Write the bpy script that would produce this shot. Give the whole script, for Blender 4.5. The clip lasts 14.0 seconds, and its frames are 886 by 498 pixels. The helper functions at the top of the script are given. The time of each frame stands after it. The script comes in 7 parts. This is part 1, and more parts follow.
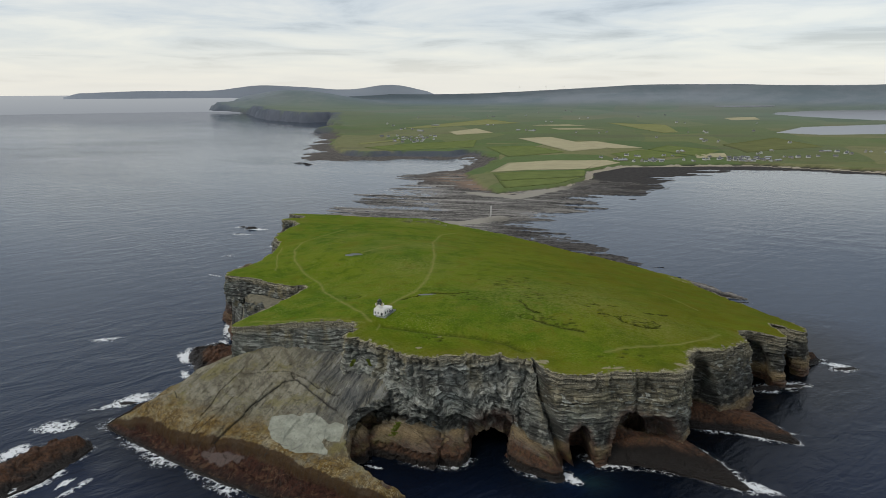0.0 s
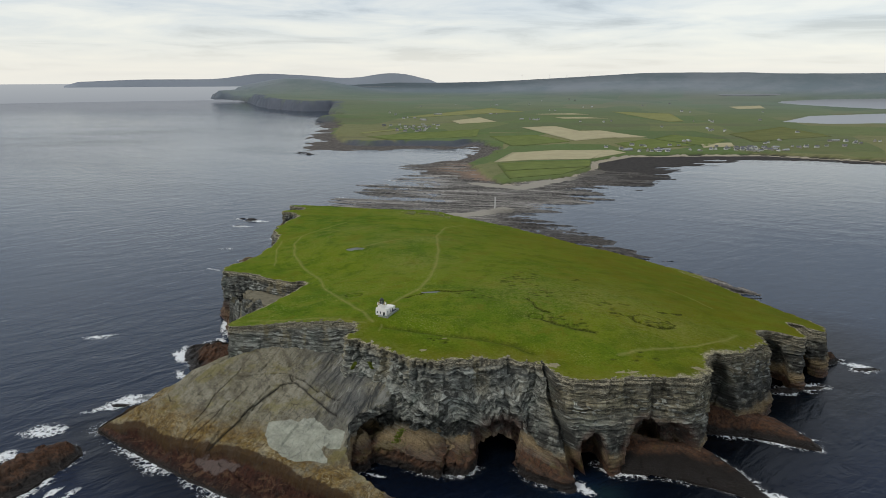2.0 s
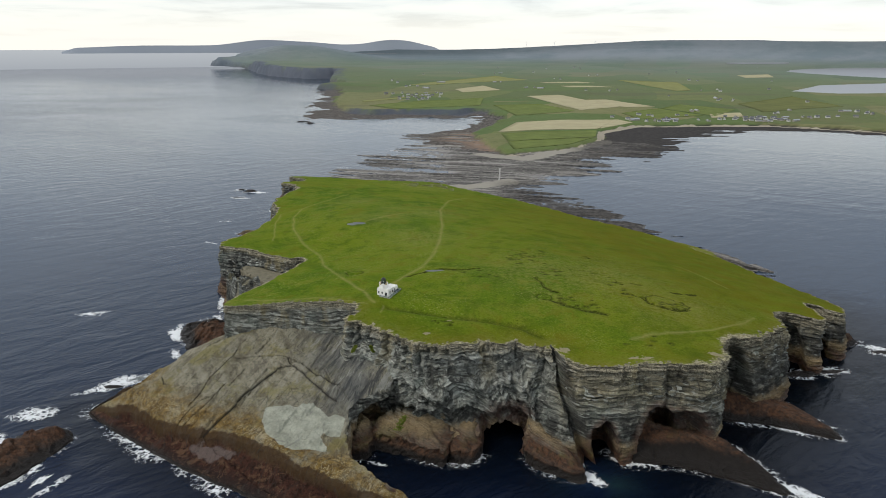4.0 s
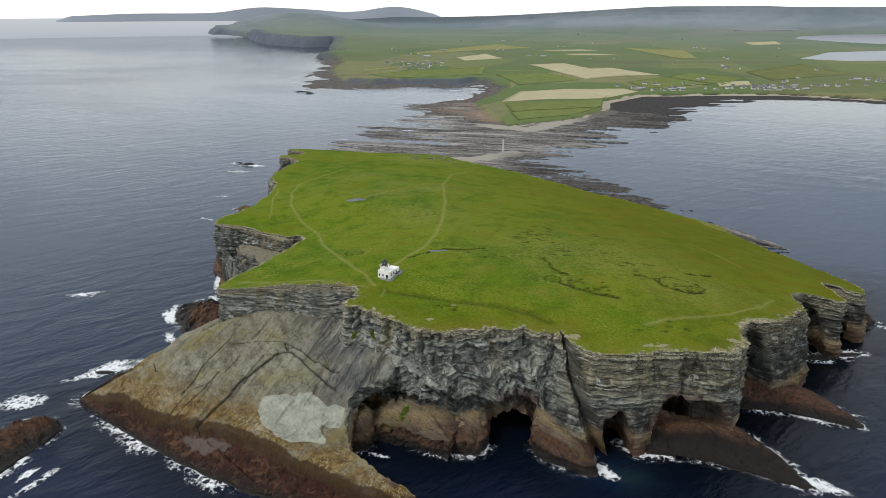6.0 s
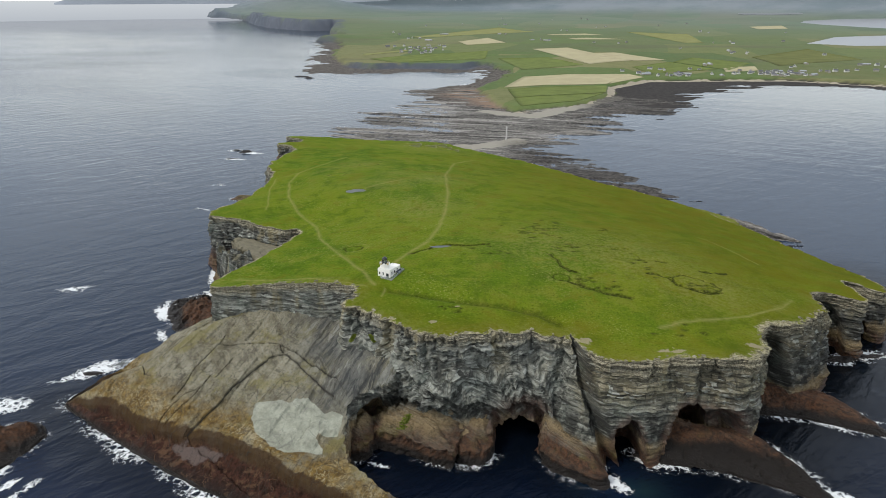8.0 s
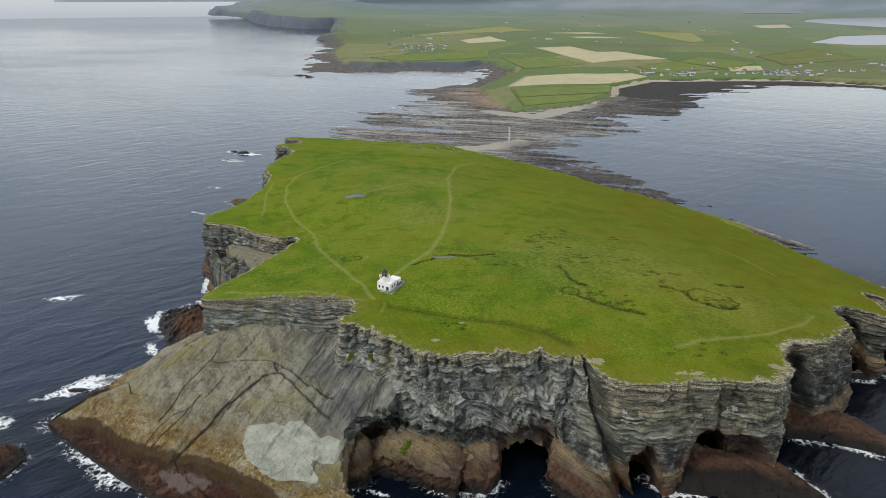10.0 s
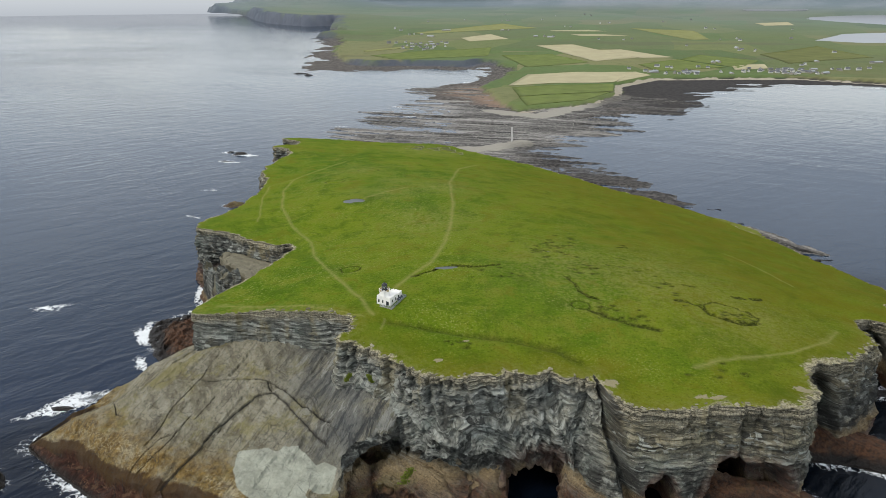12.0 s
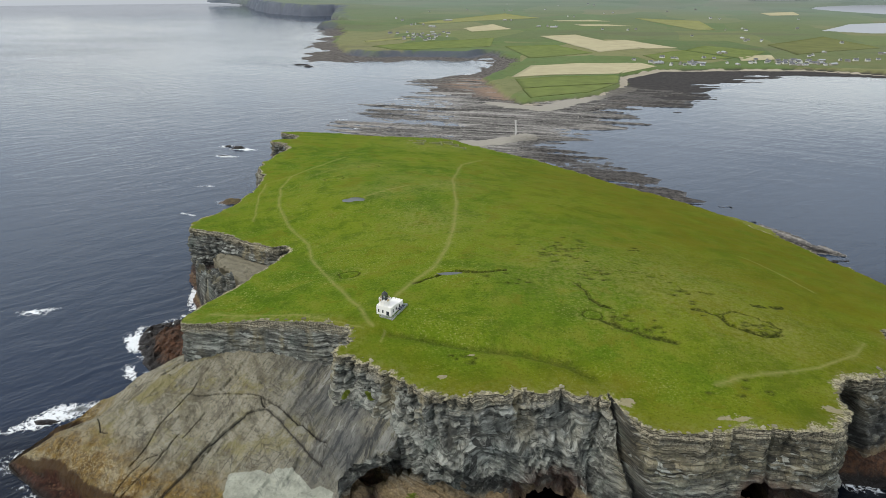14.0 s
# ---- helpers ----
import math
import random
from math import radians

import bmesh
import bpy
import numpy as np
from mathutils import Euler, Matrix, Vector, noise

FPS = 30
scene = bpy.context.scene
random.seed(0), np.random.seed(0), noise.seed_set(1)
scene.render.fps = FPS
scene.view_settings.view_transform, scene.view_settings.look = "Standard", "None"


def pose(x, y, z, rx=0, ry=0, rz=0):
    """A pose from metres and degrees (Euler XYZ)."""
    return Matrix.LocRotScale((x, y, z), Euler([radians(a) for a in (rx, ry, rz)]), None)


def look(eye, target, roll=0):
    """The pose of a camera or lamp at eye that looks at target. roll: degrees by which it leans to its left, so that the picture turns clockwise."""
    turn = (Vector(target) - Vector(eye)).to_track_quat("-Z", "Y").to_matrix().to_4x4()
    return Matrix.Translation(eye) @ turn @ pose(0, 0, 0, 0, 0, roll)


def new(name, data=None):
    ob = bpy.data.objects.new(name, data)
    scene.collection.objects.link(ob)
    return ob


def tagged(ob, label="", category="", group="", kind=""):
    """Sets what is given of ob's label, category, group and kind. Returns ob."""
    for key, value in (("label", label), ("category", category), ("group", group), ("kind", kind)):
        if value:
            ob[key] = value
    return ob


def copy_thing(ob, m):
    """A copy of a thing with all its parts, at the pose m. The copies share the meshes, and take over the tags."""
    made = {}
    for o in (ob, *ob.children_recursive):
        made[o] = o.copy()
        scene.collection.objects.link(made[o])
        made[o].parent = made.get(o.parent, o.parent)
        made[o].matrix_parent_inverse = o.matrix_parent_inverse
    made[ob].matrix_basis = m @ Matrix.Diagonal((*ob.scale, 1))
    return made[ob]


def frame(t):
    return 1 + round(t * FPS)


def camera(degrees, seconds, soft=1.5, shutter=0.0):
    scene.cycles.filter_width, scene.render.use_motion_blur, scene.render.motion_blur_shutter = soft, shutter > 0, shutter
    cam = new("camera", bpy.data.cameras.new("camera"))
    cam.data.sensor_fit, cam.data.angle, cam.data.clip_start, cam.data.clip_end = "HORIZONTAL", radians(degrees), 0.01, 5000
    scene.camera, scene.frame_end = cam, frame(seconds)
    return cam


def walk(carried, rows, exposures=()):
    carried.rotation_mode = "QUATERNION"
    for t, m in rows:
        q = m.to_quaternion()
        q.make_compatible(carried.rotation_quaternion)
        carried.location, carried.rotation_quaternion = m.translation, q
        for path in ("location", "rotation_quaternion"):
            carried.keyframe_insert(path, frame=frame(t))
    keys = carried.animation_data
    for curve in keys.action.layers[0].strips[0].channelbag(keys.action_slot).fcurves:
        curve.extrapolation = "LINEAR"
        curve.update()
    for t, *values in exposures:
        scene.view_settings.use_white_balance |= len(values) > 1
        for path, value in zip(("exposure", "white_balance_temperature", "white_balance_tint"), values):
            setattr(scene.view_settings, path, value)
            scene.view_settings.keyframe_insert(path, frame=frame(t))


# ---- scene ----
cam = camera(67.0, 14.0, soft=0.8)
PATH = [
    (0, (28.538, -286.875, 144.697), (28.548, -284.931, 144.229), -0.1),
    (0.5, (28.184, -283.308, 144.734), (28.192, -281.363, 144.266), 0.0),
    (1, (27.920, -279.801, 144.777), (27.927, -277.857, 144.308), -0.1),
    (1.5, (27.664, -276.346, 144.790), (27.669, -274.404, 144.313), -0.1),
    (2, (27.387, -272.864, 144.794), (27.390, -270.927, 144.294), -0.1),
    (2.5, (27.067, -269.320, 144.783), (27.068, -267.389, 144.262), -0.1),
    (3, (26.758, -265.768, 144.764), (26.758, -263.843, 144.220), 0.0),
    (5.5, (25.689, -248.129, 144.476), (25.681, -246.238, 143.825), 0.0),
    (6, (25.410, -244.551, 144.441), (25.402, -242.668, 143.769), -0.1),
    (6.5, (25.175, -240.940, 144.422), (25.167, -239.065, 143.729), 0.0),
    (7, (24.967, -237.447, 144.384), (24.958, -235.579, 143.671), 0.0),
    (7.5, (24.701, -233.999, 144.344), (24.691, -232.131, 143.631), 0.0),
    (8, (24.477, -230.547, 144.323), (24.466, -228.679, 143.609), 0.0),
    (10.5, (23.226, -213.097, 144.315), (23.213, -211.231, 143.596), 0.1),
    (11, (22.936, -209.647, 144.300), (22.923, -207.781, 143.580), 0.1),
    (11.5, (22.678, -206.146, 144.324), (22.665, -204.281, 143.601), 0.1),
    (12, (22.450, -202.657, 144.347), (22.436, -200.794, 143.622), 0.1),
    (12.5, (22.191, -199.108, 144.363), (22.176, -197.246, 143.633), 0.1),
    (13, (21.957, -195.532, 144.361), (21.941, -193.671, 143.628), 0.1),
    (13.5, (21.785, -191.940, 144.347), (21.768, -190.083, 143.605), 0.1),
    (14, (21.575, -188.373, 144.312), (21.557, -186.519, 143.561), 0.1),
]
walk(cam, [(t, look(eye, target, roll)) for t, eye, target, roll in PATH], [(0, -0.37), (1.5, -0.35), (3, -0.18), (5.5, 0.13), (7, 0.25), (10.5, 0.27), (14, 0.34)])

# ---- world, sun and exposure ----
HC = 144.6            # height of the flight over the sea
CX, CY = 25.0, -240.0  # middle of the flight

world = bpy.data.worlds.new("overcast_sky")
scene.world = world
world.use_nodes = True


def build_sky():
    nt = world.node_tree
    n, l = nt.nodes, nt.links
    n.clear()
    out = n.new("ShaderNodeOutputWorld")
    sky = n.new("ShaderNodeTexSky")
    sky.sky_type = "NISHITA"
    sky.sun_disc = False
    sky.sun_elevation, sky.sun_rotation = radians(47), radians(246)
    bg_sky = n.new("ShaderNodeBackground")
    bg_sky.inputs["Strength"].default_value = 0.05
    l.new(sky.outputs["Color"], bg_sky.inputs["Color"])
    co = n.new("ShaderNodeTexCoord")
    sep = n.new("ShaderNodeSeparateXYZ")
    l.new(co.outputs["Generated"], sep.inputs[0])
    # cloud sheet: the direction laid out on a flat layer overhead
    up = n.new("ShaderNodeMath"); up.operation = "MAXIMUM"; up.inputs[1].default_value = 0.0
    l.new(sep.outputs["Z"], up.inputs[0])
    add = n.new("ShaderNodeMath"); add.operation = "ADD"; add.inputs[1].default_value = 0.07
    l.new(up.outputs[0], add.inputs[0])
    div = []
    for axis in "XY":
        d = n.new("ShaderNodeMath"); d.operation = "DIVIDE"
        l.new(sep.outputs[axis], d.inputs[0]); l.new(add.outputs[0], d.inputs[1])
        div.append(d)
    flat = n.new("ShaderNodeCombineXYZ")
    l.new(div[0].outputs[0], flat.inputs[0]); l.new(div[1].outputs[0], flat.inputs[1])
    big = n.new("ShaderNodeTexNoise")
    big.inputs["Scale"].default_value, big.inputs["Detail"].default_value, big.inputs["Roughness"].default_value = 0.55, 7.0, 0.58
    big.inputs["Distortion"].default_value = 0.4
    l.new(flat.outputs[0], big.inputs["Vector"])
    ramp = n.new("ShaderNodeValToRGB")
    e = ramp.color_ramp.elements
    e[0].position, e[0].color = 0.34, (0.50, 0.535, 0.60, 1)
    e[1].position, e[1].color = 0.64, (1.18, 1.15, 1.07, 1)
    mid = ramp.color_ramp.elements.new(0.47); mid.color = (0.875, 0.915, 0.96, 1)
    l.new(big.outputs["Fac"], ramp.inputs["Fac"])
    # pale, even band of cloud down to the horizon
    low = n.new("ShaderNodeMapRange")
    low.inputs["From Min"].default_value, low.inputs["From Max"].default_value = -0.01, 0.085
    l.new(sep.outputs["Z"], low.inputs["Value"])
    mix = n.new("ShaderNodeMix"); mix.data_type = "RGBA"
    mix.inputs["A"].default_value = (1.30, 1.275, 1.19, 1)
    l.new(low.outputs["Result"], mix.inputs["Factor"]); l.new(ramp.outputs["Color"], mix.inputs["B"])
    bg = n.new("ShaderNodeBackground")
    bg.inputs["Strength"].default_value = 0.72
    l.new(mix.outputs["Result"], bg.inputs["Color"])
    both = n.new("ShaderNodeAddShader")
    l.new(bg.outputs[0], both.inputs[0]); l.new(bg_sky.outputs[0], both.inputs[1])
    l.new(both.outputs[0], out.inputs["Surface"])


build_sky()
sun_data = bpy.data.lights.new("sun", "SUN")
sun_data.energy, sun_data.angle, sun_data.color = 1.45, radians(12), (1.0, 0.94, 0.84)
sun = new("sun", sun_data)
sun.matrix_world = look((-320, -140, 380), (0, 0, 0))

# ---- numeric helpers ----


def lattice(i, j, seed):
    h = np.sin(i * 127.1 + j * 311.7 + seed * 74.7) * 43758.5453
    return h - np.floor(h)


def vnoise(x, y, seed=0):
    """Smooth value noise in 0..1 on arrays."""
    x, y = np.asarray(x, float), np.asarray(y, float)
    i, j = np.floor(x), np.floor(y)
    u, v = x - i, y - j
    u, v = u * u * (3 - 2 * u), v * v * (3 - 2 * v)
    a = lattice(i, j, seed) * (1 - u) + lattice(i + 1, j, seed) * u
    b = lattice(i, j + 1, seed) * (1 - u) + lattice(i + 1, j + 1, seed) * u
    return a * (1 - v) + b * v


def fbm(x, y, seed=0, octaves=4):
    total, amp, norm = 0.0, 1.0, 0.0
    for k in range(octaves):
        total = total + amp * vnoise(x * 2 ** k, y * 2 ** k, seed + k)
        norm += amp
        amp *= 0.5
    return total / norm


def smooth(a, b, x):
    t = np.clip((x - a) / (b - a), 0, 1)
    return t * t * (3 - 2 * t)


def near_line(px, py, line):
    """Distance of points to a polyline."""
    best = np.full(np.shape(px), 1e9)
    for (ax, ay), (bx, by) in zip(line[:-1], line[1:]):
        dx, dy = bx - ax, by - ay
        t = np.clip(((px - ax) * dx + (py - ay) * dy) / (dx * dx + dy * dy + 1e-9), 0, 1)
        best = np.minimum(best, np.hypot(px - ax - t * dx, py - ay - t * dy))
    return best


def inside(px, py, poly):
    """True where points lie in a polygon."""
    hit = np.zeros(np.shape(px), bool)
    for (ax, ay), (bx, by) in zip(poly, poly[1:] + poly[:1]):
        if ay != by:
            hit ^= ((ay > py) != (by > py)) & (px < (bx - ax) * (py - ay) / (by - ay) + ax)
    return hit


def squash(x, y, z):
    """Draws what is farther than 4 km nearer along the line of sight, so that it keeps its place against the sky."""
    dx, dy = x - CX, y - CY
    r = np.hypot(dx, dy) + 1e-6
    near = np.where(r > 3900, 3900 + 580 * (1 - np.exp(-(np.maximum(r, 3900) - 3900) / 580)), r)
    k = near / r
    return CX + dx * k, CY + dy * k, HC - (HC - z) * k


def spline(rows, step, closed=True):
    """Even points along a rounded line through rows; further columns go along."""
    p = np.array(rows, float)
    n = len(p)
    out = []
    for i in range(n if closed else n - 1):
        if closed:
            a, b, c, d = p[(i - 1) % n], p[i], p[(i + 1) % n], p[(i + 2) % n]
        else:
            a, b, c, d = p[max(i - 1, 0)], p[i], p[i + 1], p[min(i + 2, n - 1)]
        m = max(2, int(np.hypot(*(c - b)[:2]) / step))
        t = np.linspace(0, 1, m, endpoint=False)[:, None]
        k = 0.35
        t1, t2 = k * (c - a), k * (d - b)
        out.append((2 * t**3 - 3 * t**2 + 1) * b + (t**3 - 2 * t**2 + t) * t1 + (-2 * t**3 + 3 * t**2) * c + (t**3 - t**2) * t2)
    if not closed:
        out.append(p[-1:])
    return np.vstack(out)


def mesh_from(name, verts, faces, material, attrs=None, flat=False):
    me = bpy.data.meshes.new(name)
    me.from_pydata([tuple(v) for v in np.asarray(verts, float).tolist()], [], faces)
    me.materials.append(material)
    if attrs:
        for key, values in attrs.items():
            a = me.attributes.new(key, "FLOAT", "POINT")
            a.data.foreach_set("value", np.asarray(values, np.float32))
    if not flat:
        me.polygons.foreach_set("use_smooth", [True] * len(me.polygons))
    me.update()
    return me


def part(name, data, material=None, parent=None, label=""):
    """Links a bmesh or a mesh as one object, under a thing if given."""
    if isinstance(data, bmesh.types.BMesh):
        me = bpy.data.meshes.new(name)
        data.to_mesh(me)
        data.free()
        if material:
            me.materials.append(material)
        data = me
    ob = new(name, data)
    if parent:
        ob.parent = parent
    if label:
        ob["label"] = label
    return ob


def grid_faces(rows, cols, wrap=False):
    f = []
    for i in range(rows - 1):
        for j in range(cols if wrap else cols - 1):
            k = (j + 1) % cols
            f.append((i * cols + j, i * cols + k, (i + 1) * cols + k, (i + 1) * cols + j))
    return f


def box(bm, x0, x1, y0, y1, z0, z1, m=None):
    """Adds a box to a bmesh; returns its vertices."""
    vs = [bm.verts.new((x, y, z)) for z in (z0, z1) for y in (y0, y1) for x in (x0, x1)]
    for f in ((0, 2, 3, 1), (4, 5, 7, 6), (0, 1, 5, 4), (1, 3, 7, 5), (3, 2, 6, 7), (2, 0, 4, 6)):
        bm.faces.new([vs[i] for i in f])
    if m is not None:
        bmesh.ops.transform(bm, matrix=m, verts=vs)
    return vs


# ---- materials ----


class Shade:
    """A small builder for node materials."""

    def __init__(self, name, rough=0.9, spec=0.3):
        self.mat = bpy.data.materials.new(name)
        self.mat.use_nodes = True
        self.nt = self.mat.node_tree
        self.n, self.l = self.nt.nodes, self.nt.links
        self.bsdf = self.n["Principled BSDF"]
        self.bsdf.inputs["Roughness"].default_value = rough
        self.bsdf.inputs["Specular IOR Level"].default_value = spec
        self.coord = self.n.new("ShaderNodeNewGeometry").outputs["Position"]

    def put(self, node, key, value):
        if hasattr(value, "is_linked"):
            self.l.new(value, node.inputs[key])
        else:
            node.inputs[key].default_value = value

    def noise(self, scale, detail=4.0, rough=0.55, vector=None, distort=0.0, stretch=None):
        t = self.n.new("ShaderNodeTexNoise")
        t.inputs["Scale"].default_value, t.inputs["Detail"].default_value = scale, detail
        t.inputs["Roughness"].default_value, t.inputs["Distortion"].default_value = rough, distort
        v = vector or self.coord
        if stretch:
            v = self.mapped(v, stretch)
        self.l.new(v, t.inputs["Vector"])
        return t.outputs["Fac"]

    def mapped(self, vector, scale, turn=0.0):
        """Turns a vector about z, then stretches it."""
        if turn:
            r = self.n.new("ShaderNodeMapping")
            r.inputs["Rotation"].default_value = (0, 0, turn)
            self.l.new(vector, r.inputs["Vector"])
            vector = r.outputs[0]
        m = self.n.new("ShaderNodeMapping")
        m.inputs["Scale"].default_value = scale
        self.l.new(vector, m.inputs["Vector"])
        return m.outputs[0]

    def cells(self, scale, vector=None, feature="F1", out="Distance", rand=1.0):
        t = self.n.new("ShaderNodeTexVoronoi")
        t.feature = feature
        t.inputs["Scale"].default_value = scale
        t.inputs["Randomness"].default_value = rand
        self.l.new(vector or self.coord, t.inputs["Vector"])
        return t.outputs[out]

    def attr(self, name):
        a = self.n.new("ShaderNodeAttribute")
        a.attribute_name = name
        return a.outputs["Fac"]

    def z(self):
        s = self.n.new("ShaderNodeSeparateXYZ")
        self.l.new(self.coord, s.inputs[0])
        return s.outputs["Z"]

    def math(self, op, a, b=0.0, clamp=False):
        m = self.n.new("ShaderNodeMath")
        m.operation, m.use_clamp = op, clamp
        self.put(m, 0, a)
        self.put(m, 1, b)
        return m.outputs[0]

    def span(self, v, a, b, c=0.0, d=1.0):
        r = self.n.new("ShaderNodeMapRange")
        r.interpolation_type = "SMOOTHSTEP"
        self.put(r, "Value", v)
        for key, value in zip(("From Min", "From Max", "To Min", "To Max"), (a, b, c, d)):
            r.inputs[key].default_value = value
        return r.outputs["Result"]

    def mix(self, f, a, b, mode="MIX"):
        m = self.n.new("ShaderNodeMix")
        m.data_type, m.blend_type = "RGBA", mode
        for key, value in (("Factor", f), ("A", a), ("B", b)):
            if isinstance(value, tuple) and len(value) == 3:
                value = (*value, 1)
            self.put(m, key, value)
        return m.outputs["Result"]

    def ramp(self, f, *stops):
        r = self.n.new("ShaderNodeValToRGB")
        e = r.color_ramp.elements
        while len(e) < len(stops):
            e.new(0.5)
        for k, (p, c) in zip(e, stops):
            k.position, k.color = p, (*c, 1)
        self.l.new(f, r.inputs["Fac"])
        return r.outputs["Color"]

    def vec(self, x, y, z=0.0):
        c = self.n.new("ShaderNodeCombineXYZ")
        for i, v in enumerate((x, y, z)):
            self.put(c, i, v)
        return c.outputs[0]

    def bump(self, height, strength=0.5, distance=0.3, normal=None):
        b = self.n.new("ShaderNodeBump")
        b.inputs["Strength"].default_value, b.inputs["Distance"].default_value = strength, distance
        self.put(b, "Height", height)
        if normal:
            self.l.new(normal, b.inputs["Normal"])
        return b.outputs["Normal"]

    def done(self, color, normal=None, rough=None):
        self.put(self.bsdf, "Base Color", (*color, 1) if isinstance(color, tuple) else color)
        if normal:
            self.l.new(normal, self.bsdf.inputs["Normal"])
        if rough is not None:
            self.put(self.bsdf, "Roughness", rough)
        return self.mat


def plain(name, color, rough=0.8, spec=0.3, vary=0.25, scale=2.0, metal=0.0):
    s = Shade(name, rough, spec)
    n = s.noise(scale, 5)
    dark = tuple(c * (1 - vary) for c in color)
    lite = tuple(min(c * (1 + vary), 0.95) for c in color)
    s.bsdf.inputs["Metallic"].default_value = metal
    return s.done(s.mix(n, dark, lite), s.bump(s.noise(scale * 4, 4), 0.3, 0.05))


def make_grass():
    s = Shade("island_turf", 1.0, 0.03)
    big = s.noise(0.018, 5, 0.6)
    mid = s.noise(0.09, 6, 0.65)
    fine = s.noise(0.9, 6, 0.7)
    c = s.mix(s.span(big, 0.35, 0.65), (0.069, 0.126, 0.007), (0.115, 0.156, 0.010))
    c = s.mix(s.span(mid, 0.45, 0.72), c, (0.128, 0.150, 0.016))
    c = s.mix(s.math("MULTIPLY", s.span(mid, 0.52, 0.30), 0.6), c, (0.043, 0.084, 0.005))
    c = s.mix(s.math("MULTIPLY", s.span(fine, 0.50, 0.75), 0.55), c, (0.188, 0.209, 0.034))
    c = s.mix(s.math("MULTIPLY", s.span(fine, 0.48, 0.28), 0.5), c, (0.024, 0.047, 0.006))
    dots = s.noise(1.25, 3, 0.75)
    c = s.mix(s.math("MULTIPLY", s.math("MULTIPLY", s.span(dots, 0.57, 0.64), s.span(s.noise(0.03, 4, 0.6), 0.40, 0.58, 0.15, 0.85)), 0.8), c, (0.248, 0.254, 0.088))
    c = s.mix(s.math("MULTIPLY", s.span(dots, 0.42, 0.34), 0.6), c, (0.027, 0.048, 0.003))
    patch = s.noise(0.045, 7, 0.72, distort=0.8)
    c = s.mix(s.math("MULTIPLY", s.span(patch, 0.52, 0.62), 0.45), c, (0.116, 0.108, 0.011))
    c = s.mix(s.math("MULTIPLY", s.span(patch, 0.46, 0.38), 0.40), c, (0.042, 0.078, 0.006))
    # dry and brownish turf on the slope to the bay
    dry = s.math("MULTIPLY", s.attr("dry"), s.span(s.noise(0.06, 5), 0.25, 0.75, 0.35, 1.0))
    c = s.mix(s.math("MULTIPLY", dry, 0.85), c, (0.106, 0.098, 0.006))
    pale = s.math("MULTIPLY", s.attr("pale"), s.span(s.noise(0.55, 6, 0.75), 0.38, 0.68))
    c = s.mix(s.math("MULTIPLY", pale, 0.68, True), c, (0.200, 0.195, 0.058))
    wet = s.math("MULTIPLY", s.span(s.attr("wet"), 0.25, 0.65), s.span(s.noise(0.8, 5, 0.7), 0.30, 0.52))
    c = s.mix(s.math("MULTIPLY", wet, 0.92), c, s.mix(s.span(fine, 0.35, 0.65), (0.011, 0.016, 0.003), (0.050, 0.056, 0.013)))
    path = s.math("MULTIPLY", s.attr("path"), s.span(s.noise(0.35, 5, 0.7), 0.2, 0.65, 0.35, 1.0))
    c = s.mix(s.math("MULTIPLY", path, 0.62), c, (0.245, 0.232, 0.078))
    bare = s.span(s.math("ADD", s.attr("bare"), s.math("MULTIPLY", s.math("SUBTRACT", s.noise(0.35, 6, 0.7), 0.5), 2.2)), 0.62, 0.74)
    c = s.mix(bare, c, s.mix(fine, (0.175, 0.155, 0.085), (0.31, 0.275, 0.175)))
    # broken stone where the turf ends at the cliff
    ragged = s.math("ADD", s.attr("edge"), s.math("MULTIPLY", s.math("SUBTRACT", s.noise(0.9, 6, 0.75), 0.5), 4.0))
    ragged = s.math("ADD", ragged, s.math("MULTIPLY", s.math("SUBTRACT", s.noise(0.09, 4, 0.65), 0.44), 7.0))
    rim = s.span(ragged, 1.2, 0.4)
    stone = s.mix(s.span(s.noise(1.3, 6, 0.8), 0.36, 0.62), (0.080, 0.072, 0.036), (0.40, 0.365, 0.245))
    c = s.mix(rim, c, stone)
    nrm = s.bump(s.noise(0.7, 8, 0.78), 0.8, 0.55)
    nrm = s.bump(s.cells(1.4), 0.4, 0.25, nrm)
    return s.done(c, nrm)


